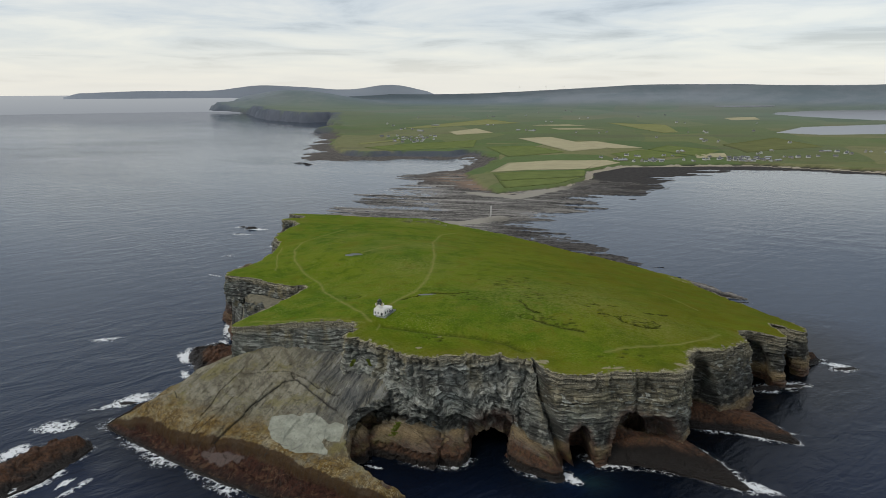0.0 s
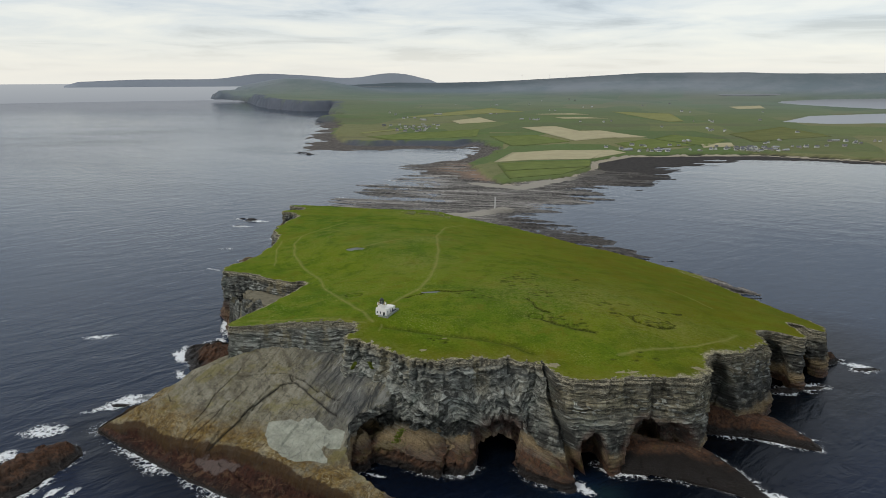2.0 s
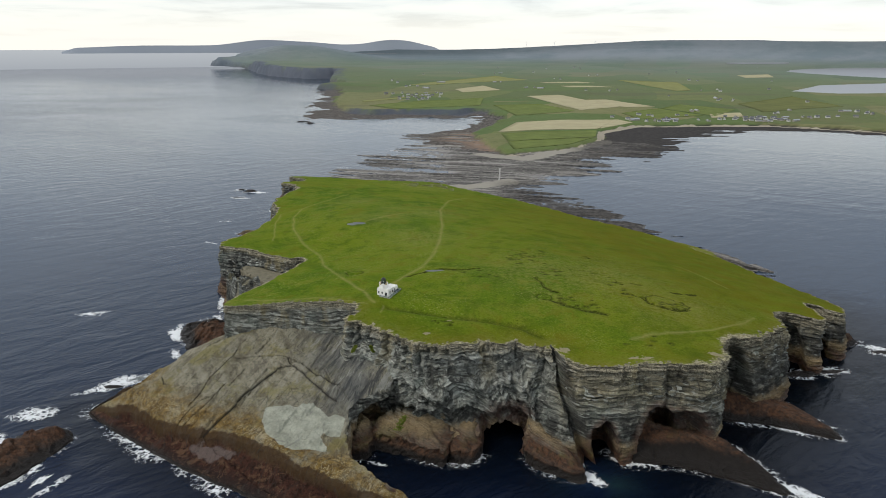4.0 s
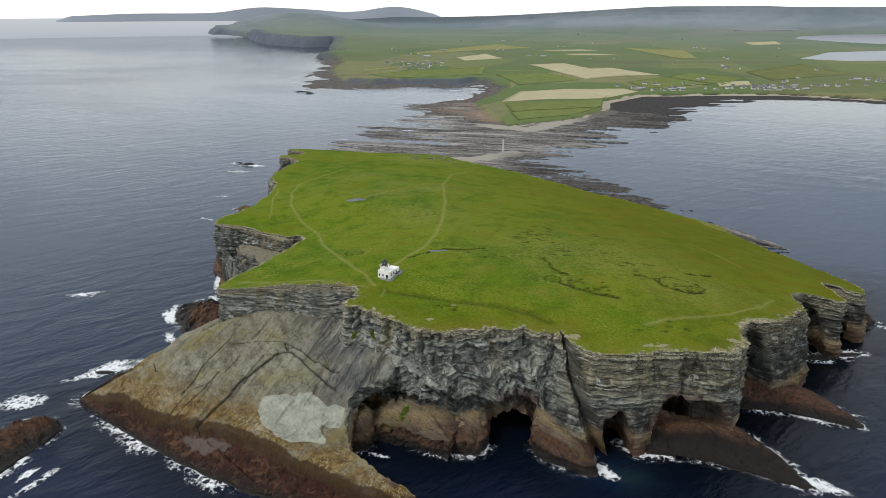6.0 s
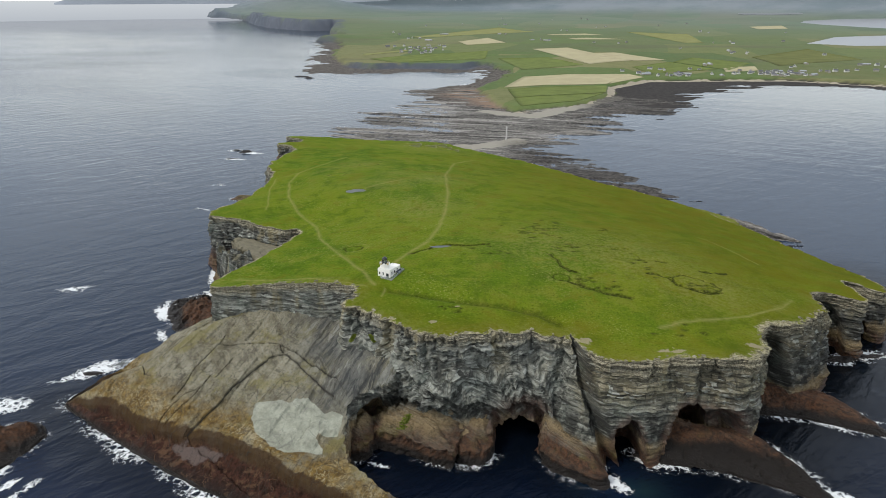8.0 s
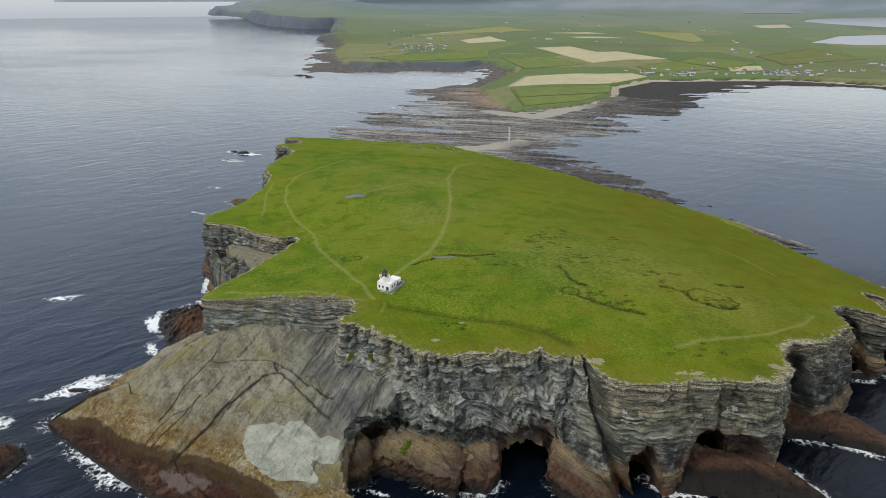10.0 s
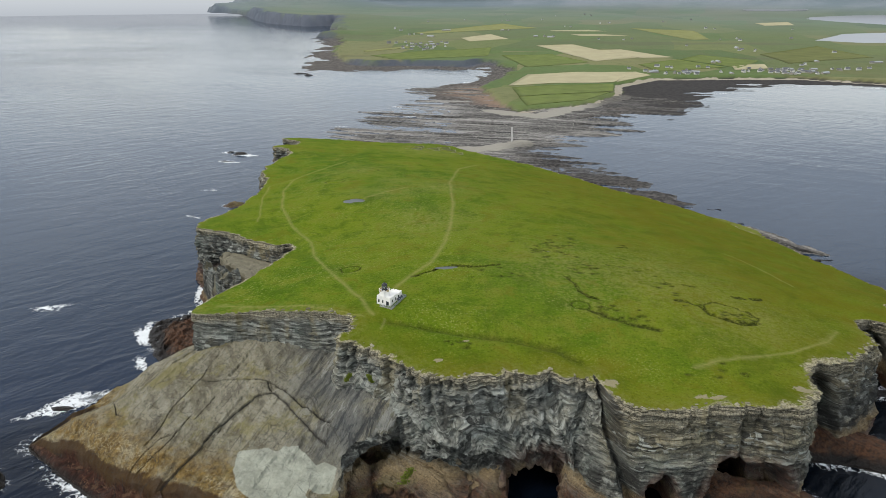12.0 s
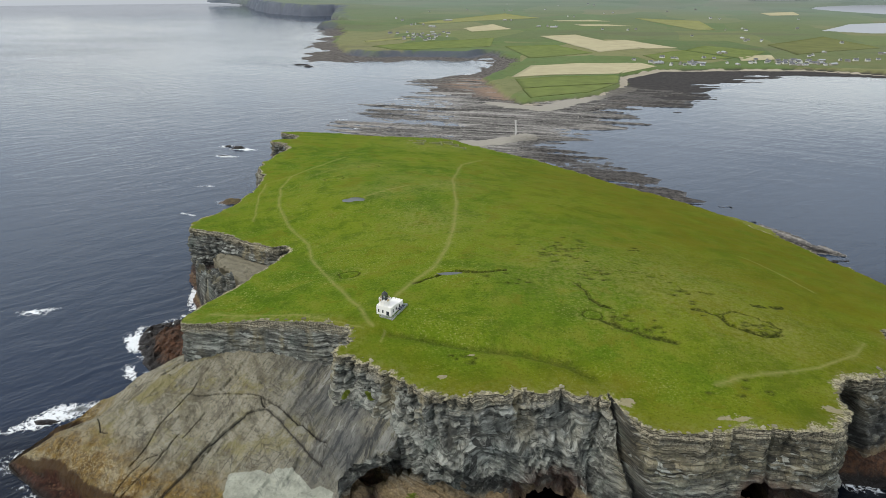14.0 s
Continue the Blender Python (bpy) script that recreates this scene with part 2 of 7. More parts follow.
def make_rock(name, tide=7.0, pale_top=True, black=8.5, ragged=9.0):
    """Bedded grey flagstone: courses of blocks by 'layer', rust and weed below the tide line, lichen at the top."""
    s = Shade(name, 0.85, 0.3)
    lay, along = s.attr("layer"), s.attr("along")
    shift = s.math("MULTIPLY", s.math("SUBTRACT", s.noise(0.35, 4, 0.6), 0.5), 1.6)
    run, rise = s.math("ADD", along, shift), s.math("ADD", s.math("ADD", lay, s.math("MULTIPLY", shift, 0.07)), s.math("MULTIPLY", s.noise(0.42, 2, 0.6, s.vec(lay, 0.0, 3.7)), 3.2))
    thin = s.noise(1.0, 8, 0.85, s.vec(s.math("MULTIPLY", rise, 2.6), s.math("MULTIPLY", run, 0.20)), 0.1)
    bed = s.noise(1.0, 5, 0.65, s.vec(s.math("MULTIPLY", rise, 0.5), s.math("MULTIPLY", run, 0.05)), 0.2)
    upright = s.noise(1.0, 6, 0.7, s.vec(s.math("MULTIPLY", lay, 0.10), s.math("MULTIPLY", run, 0.55)), 0.5)
    blot = s.noise(0.085, 6, 0.65)
    grain = s.noise(1.6, 9, 0.82)
    courses = []
    for wide, high, gap, seed in ((3.6, 1.25, 0.045, 0.0), (1.5, 0.42, 0.05, 7.3)):
        b = s.n.new("ShaderNodeTexBrick")
        b.offset, b.squash = 0.37, 1.35
        b.inputs["Color1"].default_value, b.inputs["Color2"].default_value, b.inputs["Mortar"].default_value = (0, 0, 0, 1), (1, 1, 1, 1), (0.5, 0.5, 0.5, 1)
        for key, value in (("Scale", 1.0), ("Mortar Size", gap), ("Mortar Smooth", 0.3), ("Bias", 0.0), ("Brick Width", wide), ("Row Height", high)):
            b.inputs[key].default_value = value
        s.l.new(s.vec(s.math("ADD", run, seed), rise), b.inputs["Vector"])
        courses.append((b.outputs["Color"], b.outputs["Fac"]))
    (big, gap_big), (small, gap_small) = courses
    c = s.ramp(bed, (0.33, (0.060, 0.066, 0.058)), (0.45, (0.138, 0.150, 0.131)), (0.56, (0.240, 0.254, 0.221)), (0.68, (0.39, 0.40, 0.345)))
    c = s.mix(s.span(big, 0.55, 1.0, 0.0, 0.36), c, (0.47, 0.485, 0.43))
    c = s.mix(s.span(big, 0.40, 0.0, 0.0, 0.38), c, (0.050, 0.051, 0.047))
    c = s.mix(s.span(small, 0.65, 1.0, 0.0, 0.38), c, (0.50, 0.515, 0.46))
    c = s.mix(s.span(small, 0.30, 0.0, 0.0, 0.42), c, (0.036, 0.036, 0.034))
    tone = s.attr("tone")
    c = s.mix(s.math("MULTIPLY", s.span(tone, 0.55, 0.95), 0.45), c, (0.44, 0.45, 0.395))
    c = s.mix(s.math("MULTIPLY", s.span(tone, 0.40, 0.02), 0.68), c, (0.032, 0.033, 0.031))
    c = s.mix(s.math("MULTIPLY", s.span(blot, 0.50, 0.68), 0.45), c, (0.30, 0.27, 0.18))
    c = s.mix(s.math("MULTIPLY", s.span(blot, 0.46, 0.32), 0.45), c, (0.165, 0.21, 0.18))
    c = s.mix(s.math("MULTIPLY", s.attr("warm"), 0.8), c, (1.06, 0.90, 0.64), "MULTIPLY")
    c = s.mix(s.math("MULTIPLY", s.span(thin, 0.54, 0.64), 0.60), c, (0.55, 0.565, 0.51))
    c = s.mix(s.math("MULTIPLY", s.span(thin, 0.47, 0.39), 0.85), c, (0.016, 0.016, 0.015))
    c = s.mix(s.math("MULTIPLY", s.span(upright, 0.42, 0.33), 0.60), c, (0.018, 0.018, 0.017))
    c = s.mix(s.math("MULTIPLY", s.span(grain, 0.44, 0.34), 0.55), c, (0.022, 0.022, 0.020))
    c = s.mix(s.math("MULTIPLY", s.span(grain, 0.58, 0.70), 0.40), c, (0.40, 0.395, 0.35))
    chips = s.n.new("ShaderNodeTexVoronoi"); chips.inputs["Scale"].default_value = 1.0
    s.l.new(s.vec(s.math("MULTIPLY", run, 0.42), s.math("MULTIPLY", rise, 1.5)), chips.inputs["Vector"])
    where = s.span(s.noise(0.10, 4, 0.6), 0.42, 0.60, 0.15, 1.0)
    c = s.mix(s.math("MULTIPLY", s.math("MULTIPLY", s.span(chips.outputs["Color"], 0.68, 0.76), where), 0.72), c, (0.42, 0.445, 0.40))
    c = s.mix(s.math("MULTIPLY", s.math("MULTIPLY", s.span(chips.outputs["Color"], 0.32, 0.24), where), 0.72), c, (0.030, 0.031, 0.029))
    worn = s.span(s.noise(0.3, 4), 0.42, 0.60, 0.05, 0.85)
    c = s.mix(s.math("MULTIPLY", gap_big, worn), c, (0.014, 0.014, 0.013))
    c = s.mix(s.math("MULTIPLY", s.math("MULTIPLY", gap_small, worn), 0.7), c, (0.018, 0.018, 0.017))
    if pale_top:
        top = s.math("ADD", s.attr("top"), s.math("MULTIPLY", s.math("SUBTRACT", s.noise(0.25, 5, 0.7), 0.5), 6.0))
        crumb = s.mix(s.span(grain, 0.38, 0.60), (0.085, 0.076, 0.048), (0.43, 0.395, 0.285))
        crumb = s.mix(gap_small, crumb, (0.030, 0.027, 0.020))
        c = s.mix(s.math("MULTIPLY", s.span(top, 5.2, 1.2), 0.90), c, crumb)
        seep = s.math("MULTIPLY", s.span(s.noise(0.11, 4, 0.6, stretch=(1, 1, 0.25)), 0.56, 0.66), s.span(top, 18, 7))
        c = s.mix(s.math("MULTIPLY", seep, 0.45), c, (0.29, 0.25, 0.135))
    zz = s.math("ADD", s.z(), s.math("MULTIPLY", s.math("SUBTRACT", s.noise(0.11, 5, 0.65), 0.5), ragged))
    # dark band above the tide: damp rock plus undercut shade put into the colour
    damp_shade = s.math("MULTIPLY", s.span(zz, tide + 13, tide + 7), s.span(zz, tide - 1, tide + 3))
    c = s.mix(s.math("MULTIPLY", s.math("MULTIPLY", damp_shade, s.span(s.noise(0.3, 6, 0.7), 0.36, 0.56)), 0.8), c, (0.024, 0.024, 0.022))
    tan = s.math("MULTIPLY", s.span(zz, tide + 3, tide - 1), s.span(zz, tide - 5, tide - 2))
    c = s.mix(s.math("MULTIPLY", tan, 0.85), c, s.mix(s.span(grain, 0.35, 0.65), (0.115, 0.076, 0.034), (0.37, 0.272, 0.140)))
    rust = s.mix(s.span(s.noise(0.7, 7, 0.8), 0.35, 0.66), (0.020, 0.009, 0.004), (0.128, 0.056, 0.025))
    olive = s.mix(s.span(grain, 0.35, 0.65), (0.046, 0.034, 0.009), (0.165, 0.125, 0.036))
    rust = s.mix(s.math("MULTIPLY", s.span(s.noise(0.07, 4, 0.6), 0.52, 0.64), s.span(zz, tide - 8, tide - 4)), rust, olive)
    c = s.mix(s.math("MULTIPLY", s.attr("stain"), s.span(s.noise(0.22, 5, 0.7), 0.34, 0.60, 0.2, 0.85)), c, s.mix(s.span(grain, 0.3, 0.7), (0.030, 0.017, 0.013), (0.150, 0.085, 0.062)))
    c = s.mix(s.math("MULTIPLY", s.span(zz, tide - 1.0, tide - 5), 0.92), c, rust)
    c = s.mix(s.span(zz, tide - black + 2, tide - black), c, (0.014, 0.011, 0.009))
    low = s.span(zz, tide + 4, tide)
    c = s.mix(s.math("MULTIPLY", s.math("MULTIPLY", low, 0.55), s.span(thin, 0.46, 0.40)), c, (0.016, 0.012, 0.009))
    c = s.mix(s.math("MULTIPLY", s.math("MULTIPLY", low, 0.5), s.span(upright, 0.42, 0.35)), c, (0.018, 0.012, 0.009))
    nrm = s.bump(thin, 0.8, 0.5)
    nrm = s.bump(big, 0.6, 0.35, nrm)
    nrm = s.bump(small, 0.5, 0.2, nrm)
    nrm = s.bump(chips.outputs["Color"], 0.6, 0.3, nrm)
    nrm = s.bump(upright, 0.6, 0.8, nrm)
    nrm = s.bump(grain, 0.9, 0.6, nrm)
    rough = s.span(zz, 0.5, 5.0, 0.45, 0.9)
    return s.done(c, nrm, rough)


def make_slab():
    """Weathered bedding plane: khaki-grey plates with joints, mustard weed and red-brown rock towards the water."""
    s = Shade("dip_slope_stone", 0.85, 0.14)
    grain, blot = s.noise(1.1, 7, 0.72), s.noise(0.055, 5, 0.6)
    warp = s.n.new("ShaderNodeVectorMath"); warp.operation = "MULTIPLY_ADD"
    t = s.n.new("ShaderNodeTexNoise"); t.inputs["Scale"].default_value = 0.3; t.inputs["Detail"].default_value = 4
    s.l.new(s.coord, t.inputs["Vector"]); s.l.new(t.outputs["Color"], warp.inputs[0])
    warp.inputs[1].default_value = (1.5, 1.5, 0); s.l.new(s.coord, warp.inputs[2])
    c = s.mix(s.span(blot, 0.36, 0.64), (0.140, 0.127, 0.082), (0.232, 0.215, 0.152))
    shard = s.n.new("ShaderNodeTexVoronoi"); shard.distance = "CHEBYCHEV"
    shard.inputs["Scale"].default_value = 0.16
    s.l.new(s.mapped(warp.outputs[0], (1.6, 0.7, 0.0), 0.38), shard.inputs["Vector"])
    c = s.mix(s.span(shard.outputs["Color"], 0.60, 0.95, 0.0, 0.42), c, (0.315, 0.298, 0.228))
    c = s.mix(s.span(shard.outputs["Color"], 0.42, 0.10, 0.0, 0.40), c, (0.082, 0.072, 0.048))
    warp2 = s.n.new("ShaderNodeVectorMath"); warp2.operation = "MULTIPLY_ADD"
    s.l.new(t.outputs["Color"], warp2.inputs[0])
    warp2.inputs[1].default_value = (0.9, 0.9, 0); s.l.new(s.coord, warp2.inputs[2])
    joints = []
    for turn, wide, high, gap, depth in ((-1.18, 13.0, 4.2, 0.07, 0.30), (-1.25, 5.0, 1.9, 0.04, 0.20)):
        b = s.n.new("ShaderNodeTexBrick")
        b.offset, b.squash = 0.41, 1.4
        b.inputs["Color1"].default_value, b.inputs["Color2"].default_value, b.inputs["Mortar"].default_value = (0, 0, 0, 1), (1, 1, 1, 1), (0.5, 0.5, 0.5, 1)
        for key, value in (("Scale", 1.0), ("Mortar Size", gap), ("Mortar Smooth", 0.2), ("Bias", 0.0), ("Brick Width", wide), ("Row Height", high)):
            b.inputs[key].default_value = value
        s.l.new(s.mapped(warp2.outputs[0], (1.0, 1.0, 0.0), turn), b.inputs["Vector"])
        c = s.mix(s.span(b.outputs["Color"], 0.5, 1.0, 0.0, depth), c, (0.270, 0.256, 0.200))
        c = s.mix(s.span(b.outputs["Color"], 0.5, 0.0, 0.0, depth), c, (0.078, 0.071, 0.052))
        joints.append((b.outputs["Fac"], b.outputs["Color"]))
    scab = s.noise(0.32, 7, 0.78, s.mapped(s.coord, (1.0, 0.4, 0.5), -0.50), 0.8)
    c = s.mix(s.math("MULTIPLY", s.span(scab, 0.535, 0.555), 0.45), c, (0.27, 0.262, 0.208))
    c = s.mix(s.math("MULTIPLY", s.span(scab, 0.455, 0.435), 0.50), c, (0.066, 0.061, 0.046))
    c = s.mix(s.math("MULTIPLY", s.span(grain, 0.46, 0.34), 0.65), c, (0.040, 0.037, 0.028))
    c = s.mix(s.math("MULTIPLY", s.span(grain, 0.56, 0.70), 0.50), c, (0.32, 0.308, 0.25))
    c = s.mix(s.math("MULTIPLY", s.span(s.noise(0.075, 6, 0.72), 0.50, 0.62), 0.60), c, (0.172, 0.152, 0.052))
    # steep beds cross the ramp below the cliff
    ramp = s.attr("ramp")
    slant = s.mapped(warp2.outputs[0], (1.0, 0.22, 0.22), 0.45)
    steep, hair = s.noise(0.34, 6, 0.70, slant, 0.5), s.noise(1.9, 5, 0.75, slant, 0.2)
    c = s.mix(s.math("MULTIPLY", s.math("MULTIPLY", ramp, 0.8), s.span(blot, 0.66, 0.44, 0.35, 1.0)), c, (0.082, 0.088, 0.088))
    c = s.mix(s.math("MULTIPLY", s.math("MULTIPLY", ramp, 0.75), s.span(steep, 0.475, 0.43)), c, (0.036, 0.039, 0.042))
    c = s.mix(s.math("MULTIPLY", s.math("MULTIPLY", ramp, s.span(blot, 0.42, 0.56, 0.1, 0.7)), s.span(steep, 0.535, 0.575)), c, (0.270, 0.275, 0.250))
    c = s.mix(s.math("MULTIPLY", s.math("MULTIPLY", ramp, 0.25), s.span(hair, 0.55, 0.63)), c, (0.240, 0.243, 0.222))
    c = s.mix(s.math("MULTIPLY", s.math("MULTIPLY", ramp, 0.35), s.span(hair, 0.46, 0.39)), c, (0.030, 0.031, 0.031))
    # weed and stain zones by the shore
    zz = s.math("ADD", s.attr("shore"), s.math("MULTIPLY", s.math("SUBTRACT", s.noise(0.09, 6, 0.7), 0.5), 6.0))
    weed = s.mix(s.span(s.noise(0.5, 6, 0.7), 0.36, 0.64), (0.068, 0.038, 0.006), (0.190, 0.124, 0.034))
    c = s.mix(s.math("MULTIPLY", s.span(zz, 29, 15), s.span(s.noise(0.13, 6, 0.7), 0.36, 0.58, 0.25, 0.95)), c, weed)
    # rims of thin beds wander over the lower slope
    level = s.math("FRACT", s.math("ADD", s.math("MULTIPLY", s.noise(0.10, 5, 0.6), 8.0), s.math("MULTIPLY", s.attr("shore"), 0.16)))
    shown = s.math("MULTIPLY", s.span(zz, 24, 17), s.span(s.noise(0.12, 4, 0.6), 0.44, 0.58))
    c = s.mix(s.math("MULTIPLY", s.math("MULTIPLY", s.span(level, 0.11, 0.04), shown), 0.75), c, (0.276, 0.234, 0.144))
    c = s.mix(s.math("MULTIPLY", s.math("MULTIPLY", s.span(level, 0.90, 0.97), shown), 0.7), c, (0.050, 0.034, 0.014))
    # dried kelp and thin bed edges lie in pale strings over the brown stone
    for size, wide in ((0.22, 0.020), (0.48, 0.018)):
        vein = s.math("ABSOLUTE", s.math("SUBTRACT", s.noise(size, 3, 0.55, None, 1.1), 0.5))
        strewn = s.math("MULTIPLY", s.math("MULTIPLY", s.span(zz, 22, 17), s.span(zz, 10.5, 12.5)), s.span(s.noise(0.06, 4, 0.6), 0.42, 0.56))
        c = s.mix(s.math("MULTIPLY", s.math("MULTIPLY", s.span(vein, wide, wide * 0.3), strewn), 0.7), c, (0.33, 0.285, 0.175))
    ragged = s.math("ADD", s.attr("pale"), s.math("MULTIPLY", s.math("SUBTRACT", s.noise(0.5, 5, 0.6), 0.5), 0.12))
    pale = s.span(ragged, 0.485, 0.515)
    c = s.mix(s.math("MULTIPLY", pale, 0.92), c, s.mix(s.span(s.noise(0.22, 6, 0.7), 0.36, 0.64), (0.245, 0.258, 0.208), (0.365, 0.378, 0.308)))
    # dark strip along the scarp: brown stone with its edge shadow painted in
    c = s.mix(s.math("MULTIPLY", s.span(zz, 12.6, 11.6), 0.85), c, (0.036, 0.019, 0.009))
    red = s.mix(s.span(s.noise(0.5, 7, 0.8), 0.34, 0.66), (0.009, 0.004, 0.003), (0.058, 0.023, 0.015))
    c = s.mix(s.math("MULTIPLY", s.span(zz, 10.0, 8.0), 0.93), c, red)
    c = s.mix(s.math("MULTIPLY", s.span(zz, 4.5, 1.0), 0.75), c, (0.012, 0.008, 0.007))
    c = s.mix(s.math("MULTIPLY", s.math("MULTIPLY", s.span(s.noise(0.16, 6, 0.7, stretch=(1, 1.6, 1)), 0.54, 0.62), s.span(zz, 9.5, 8.0)), 0.5), c, (0.130, 0.078, 0.044))
    low = s.math("MULTIPLY", s.span(zz, 9.5, 8.5), s.span(s.noise(0.16, 4, 0.6), 0.45, 0.58))
    c = s.mix(s.math("MULTIPLY", s.math("MULTIPLY", s.span(level, 0.14, 0.04), low), 0.6), c, (0.156, 0.090, 0.051))
    flat = s.span(s.math("ADD", s.attr("bench"), s.math("MULTIPLY", s.math("SUBTRACT", s.noise(0.3, 5, 0.7), 0.5), 0.5)), 0.46, 0.56)
    c = s.mix(s.math("MULTIPLY", flat, 0.8), c, s.mix(grain, (0.090, 0.069, 0.063), (0.141, 0.114, 0.103)))
    for size, turn, w in ((0.10, -0.55, 0.014), (0.260, 0.750, 0.022), (0.108, 0.060, 0.011)):
        plates = s.cells(size, s.mapped(warp.outputs[0], (1.5, 0.45, 0.0), turn), "DISTANCE_TO_EDGE")
        c = s.mix(s.math("MULTIPLY", s.span(plates, w, 0.0), s.span(s.noise(0.13, 3), 0.48, 0.60, 0.0, 0.60)), c, s.mix(pale, (0.040, 0.037, 0.031), (0.141, 0.147, 0.129)))
    split = s.span(s.noise(0.09, 4, 0.6), 0.47, 0.60, 0.0, 0.75)
    for gap, _ in joints:
        c = s.mix(s.math("MULTIPLY", s.math("MULTIPLY", gap, split), s.math("SUBTRACT", 1.0, s.math("MULTIPLY", pale, 0.6))), c, (0.030, 0.028, 0.023))
    c = s.mix(s.math("MULTIPLY", s.span(s.z(), 1.8, 0.5), 0.8), c, (0.012, 0.010, 0.008))
    c = s.mix(s.math("MULTIPLY", s.attr("crack"), s.span(s.noise(0.5, 4), 0.22, 0.46)), c, (0.026, 0.024, 0.021))
    nrm = s.bump(s.noise(0.5, 8, 0.75), 0.8, 0.8)
    nrm = s.bump(level, 0.5, 0.5, nrm)
    nrm = s.bump(scab, 0.6, 0.5, nrm)
    for _, raised in joints:
        nrm = s.bump(raised, 0.7, 0.35, nrm)
    nrm = s.bump(s.math("MULTIPLY", steep, ramp), 0.8, 1.2, nrm)
    return s.done(c, nrm, s.span(s.z(), 0.5, 3.0, 0.45, 0.88))


def make_sea():
    s = Shade("sea_water", 0.12, 0.5)
    s.bsdf.inputs["IOR"].default_value = 1.22
    big = s.noise(0.0030, 4, 0.6, stretch=(0.7, 1.5, 1))
    c = s.mix(s.span(big, 0.35, 0.7), (0.0018, 0.0060, 0.0225), (0.0026, 0.0078, 0.0285))
    sheltered = s.math("MULTIPLY", s.attr("calm"), s.span(s.noise(0.0022, 6, 0.65, s.mapped(s.coord, (0.8, 2.2, 1.0), 0.5), 0.8), 0.34, 0.62, 0.80, 1.0))
    c = s.mix(s.math("MULTIPLY", s.attr("shoal"), s.span(s.noise(0.06, 5), 0.3, 0.7)), c, (0.010, 0.028, 0.026))
    # mid-distance sea lightened in base colour, in place of sky reflection
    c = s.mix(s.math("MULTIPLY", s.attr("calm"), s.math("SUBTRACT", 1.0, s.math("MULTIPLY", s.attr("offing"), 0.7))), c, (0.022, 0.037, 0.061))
    # bay paler still: the sky's sheen put into its base colour
    c = s.mix(s.attr("sky_sheen"), c, (0.044, 0.054, 0.064))
    # water by the rocks blackened: cliff reflection and shade put into the colour
    c = s.mix(s.attr("shore_shade"), c, (0.0012, 0.0022, 0.0026))
    # swell, wind sea, ripples
    v = s.mapped(s.coord, (1.0, 2.4, 1.0), -0.70)
    swell = s.noise(0.035, 3, 0.5, v, 0.6)
    chop = s.noise(0.16, 5, 0.65, v, 0.4)
    rip = s.noise(1.0, 4, 0.65, s.mapped(s.coord, (1.0, 1.5, 1.0), 0.2))
    keep = s.math("SUBTRACT", s.math("SUBTRACT", 1.0, s.math("MULTIPLY", sheltered, 0.84)), s.math("MULTIPLY", s.attr("offing"), 0.08), True)
    h = s.math("ADD", s.math("MULTIPLY", swell, 3.4), s.math("MULTIPLY", chop, 1.0))
    h = s.math("MULTIPLY", s.math("ADD", h, s.math("MULTIPLY", rip, 0.12)), keep)
    nrm = s.bump(h, 1.0, 0.42)
    gust = s.noise(0.004, 5, 0.6, stretch=(0.5, 1.6, 1))
    rough = s.math("MULTIPLY", s.span(gust, 0.35, 0.7, 0.08, 0.22), s.math("SUBTRACT", 1.0, s.math("MULTIPLY", sheltered, 0.7)))
    rough = s.math("MULTIPLY", rough, s.math("SUBTRACT", 1.0, s.math("MULTIPLY", s.attr("offing"), 0.8)))
    rough = s.math("ADD", rough, s.math("MULTIPLY", sheltered, 0.04))
    return s.done(c, nrm, rough)


def make_foam():
    s = Shade("sea_foam", 0.8, 0.3)
    f = s.noise(0.42, 10, 0.80, distort=2.4)
    g = s.noise(0.13, 6, 0.7, distort=1.2)
    warp = s.n.new("ShaderNodeVectorMath"); warp.operation = "MULTIPLY_ADD"
    t = s.n.new("ShaderNodeTexNoise"); t.inputs["Scale"].default_value = 0.5; t.inputs["Detail"].default_value = 4
    s.l.new(s.coord, t.inputs["Vector"]); s.l.new(t.outputs["Color"], warp.inputs[0])
    warp.inputs[1].default_value = (3.0, 3.0, 0); s.l.new(s.coord, warp.inputs[2])
    lace = s.span(s.cells(0.42, warp.outputs[0], "DISTANCE_TO_EDGE"), 0.30, 0.02, -0.10, 0.12)
    k = s.math("ADD", s.math("ADD", f, lace), s.math("MULTIPLY", g, 0.9))
    a = s.span(s.math("ADD", k, s.math("MULTIPLY", s.attr("thick"), 0.55)), 1.18, 1.52, 0.0, 0.93)
    a = s.math("MULTIPLY", a, s.span(s.attr("thick"), 0.0, 0.3))
    s.put(s.bsdf, "Alpha", a)
    return s.done(s.mix(f, (0.62, 0.66, 0.68), (0.86, 0.88, 0.88)), s.bump(f, 0.5, 0.4))


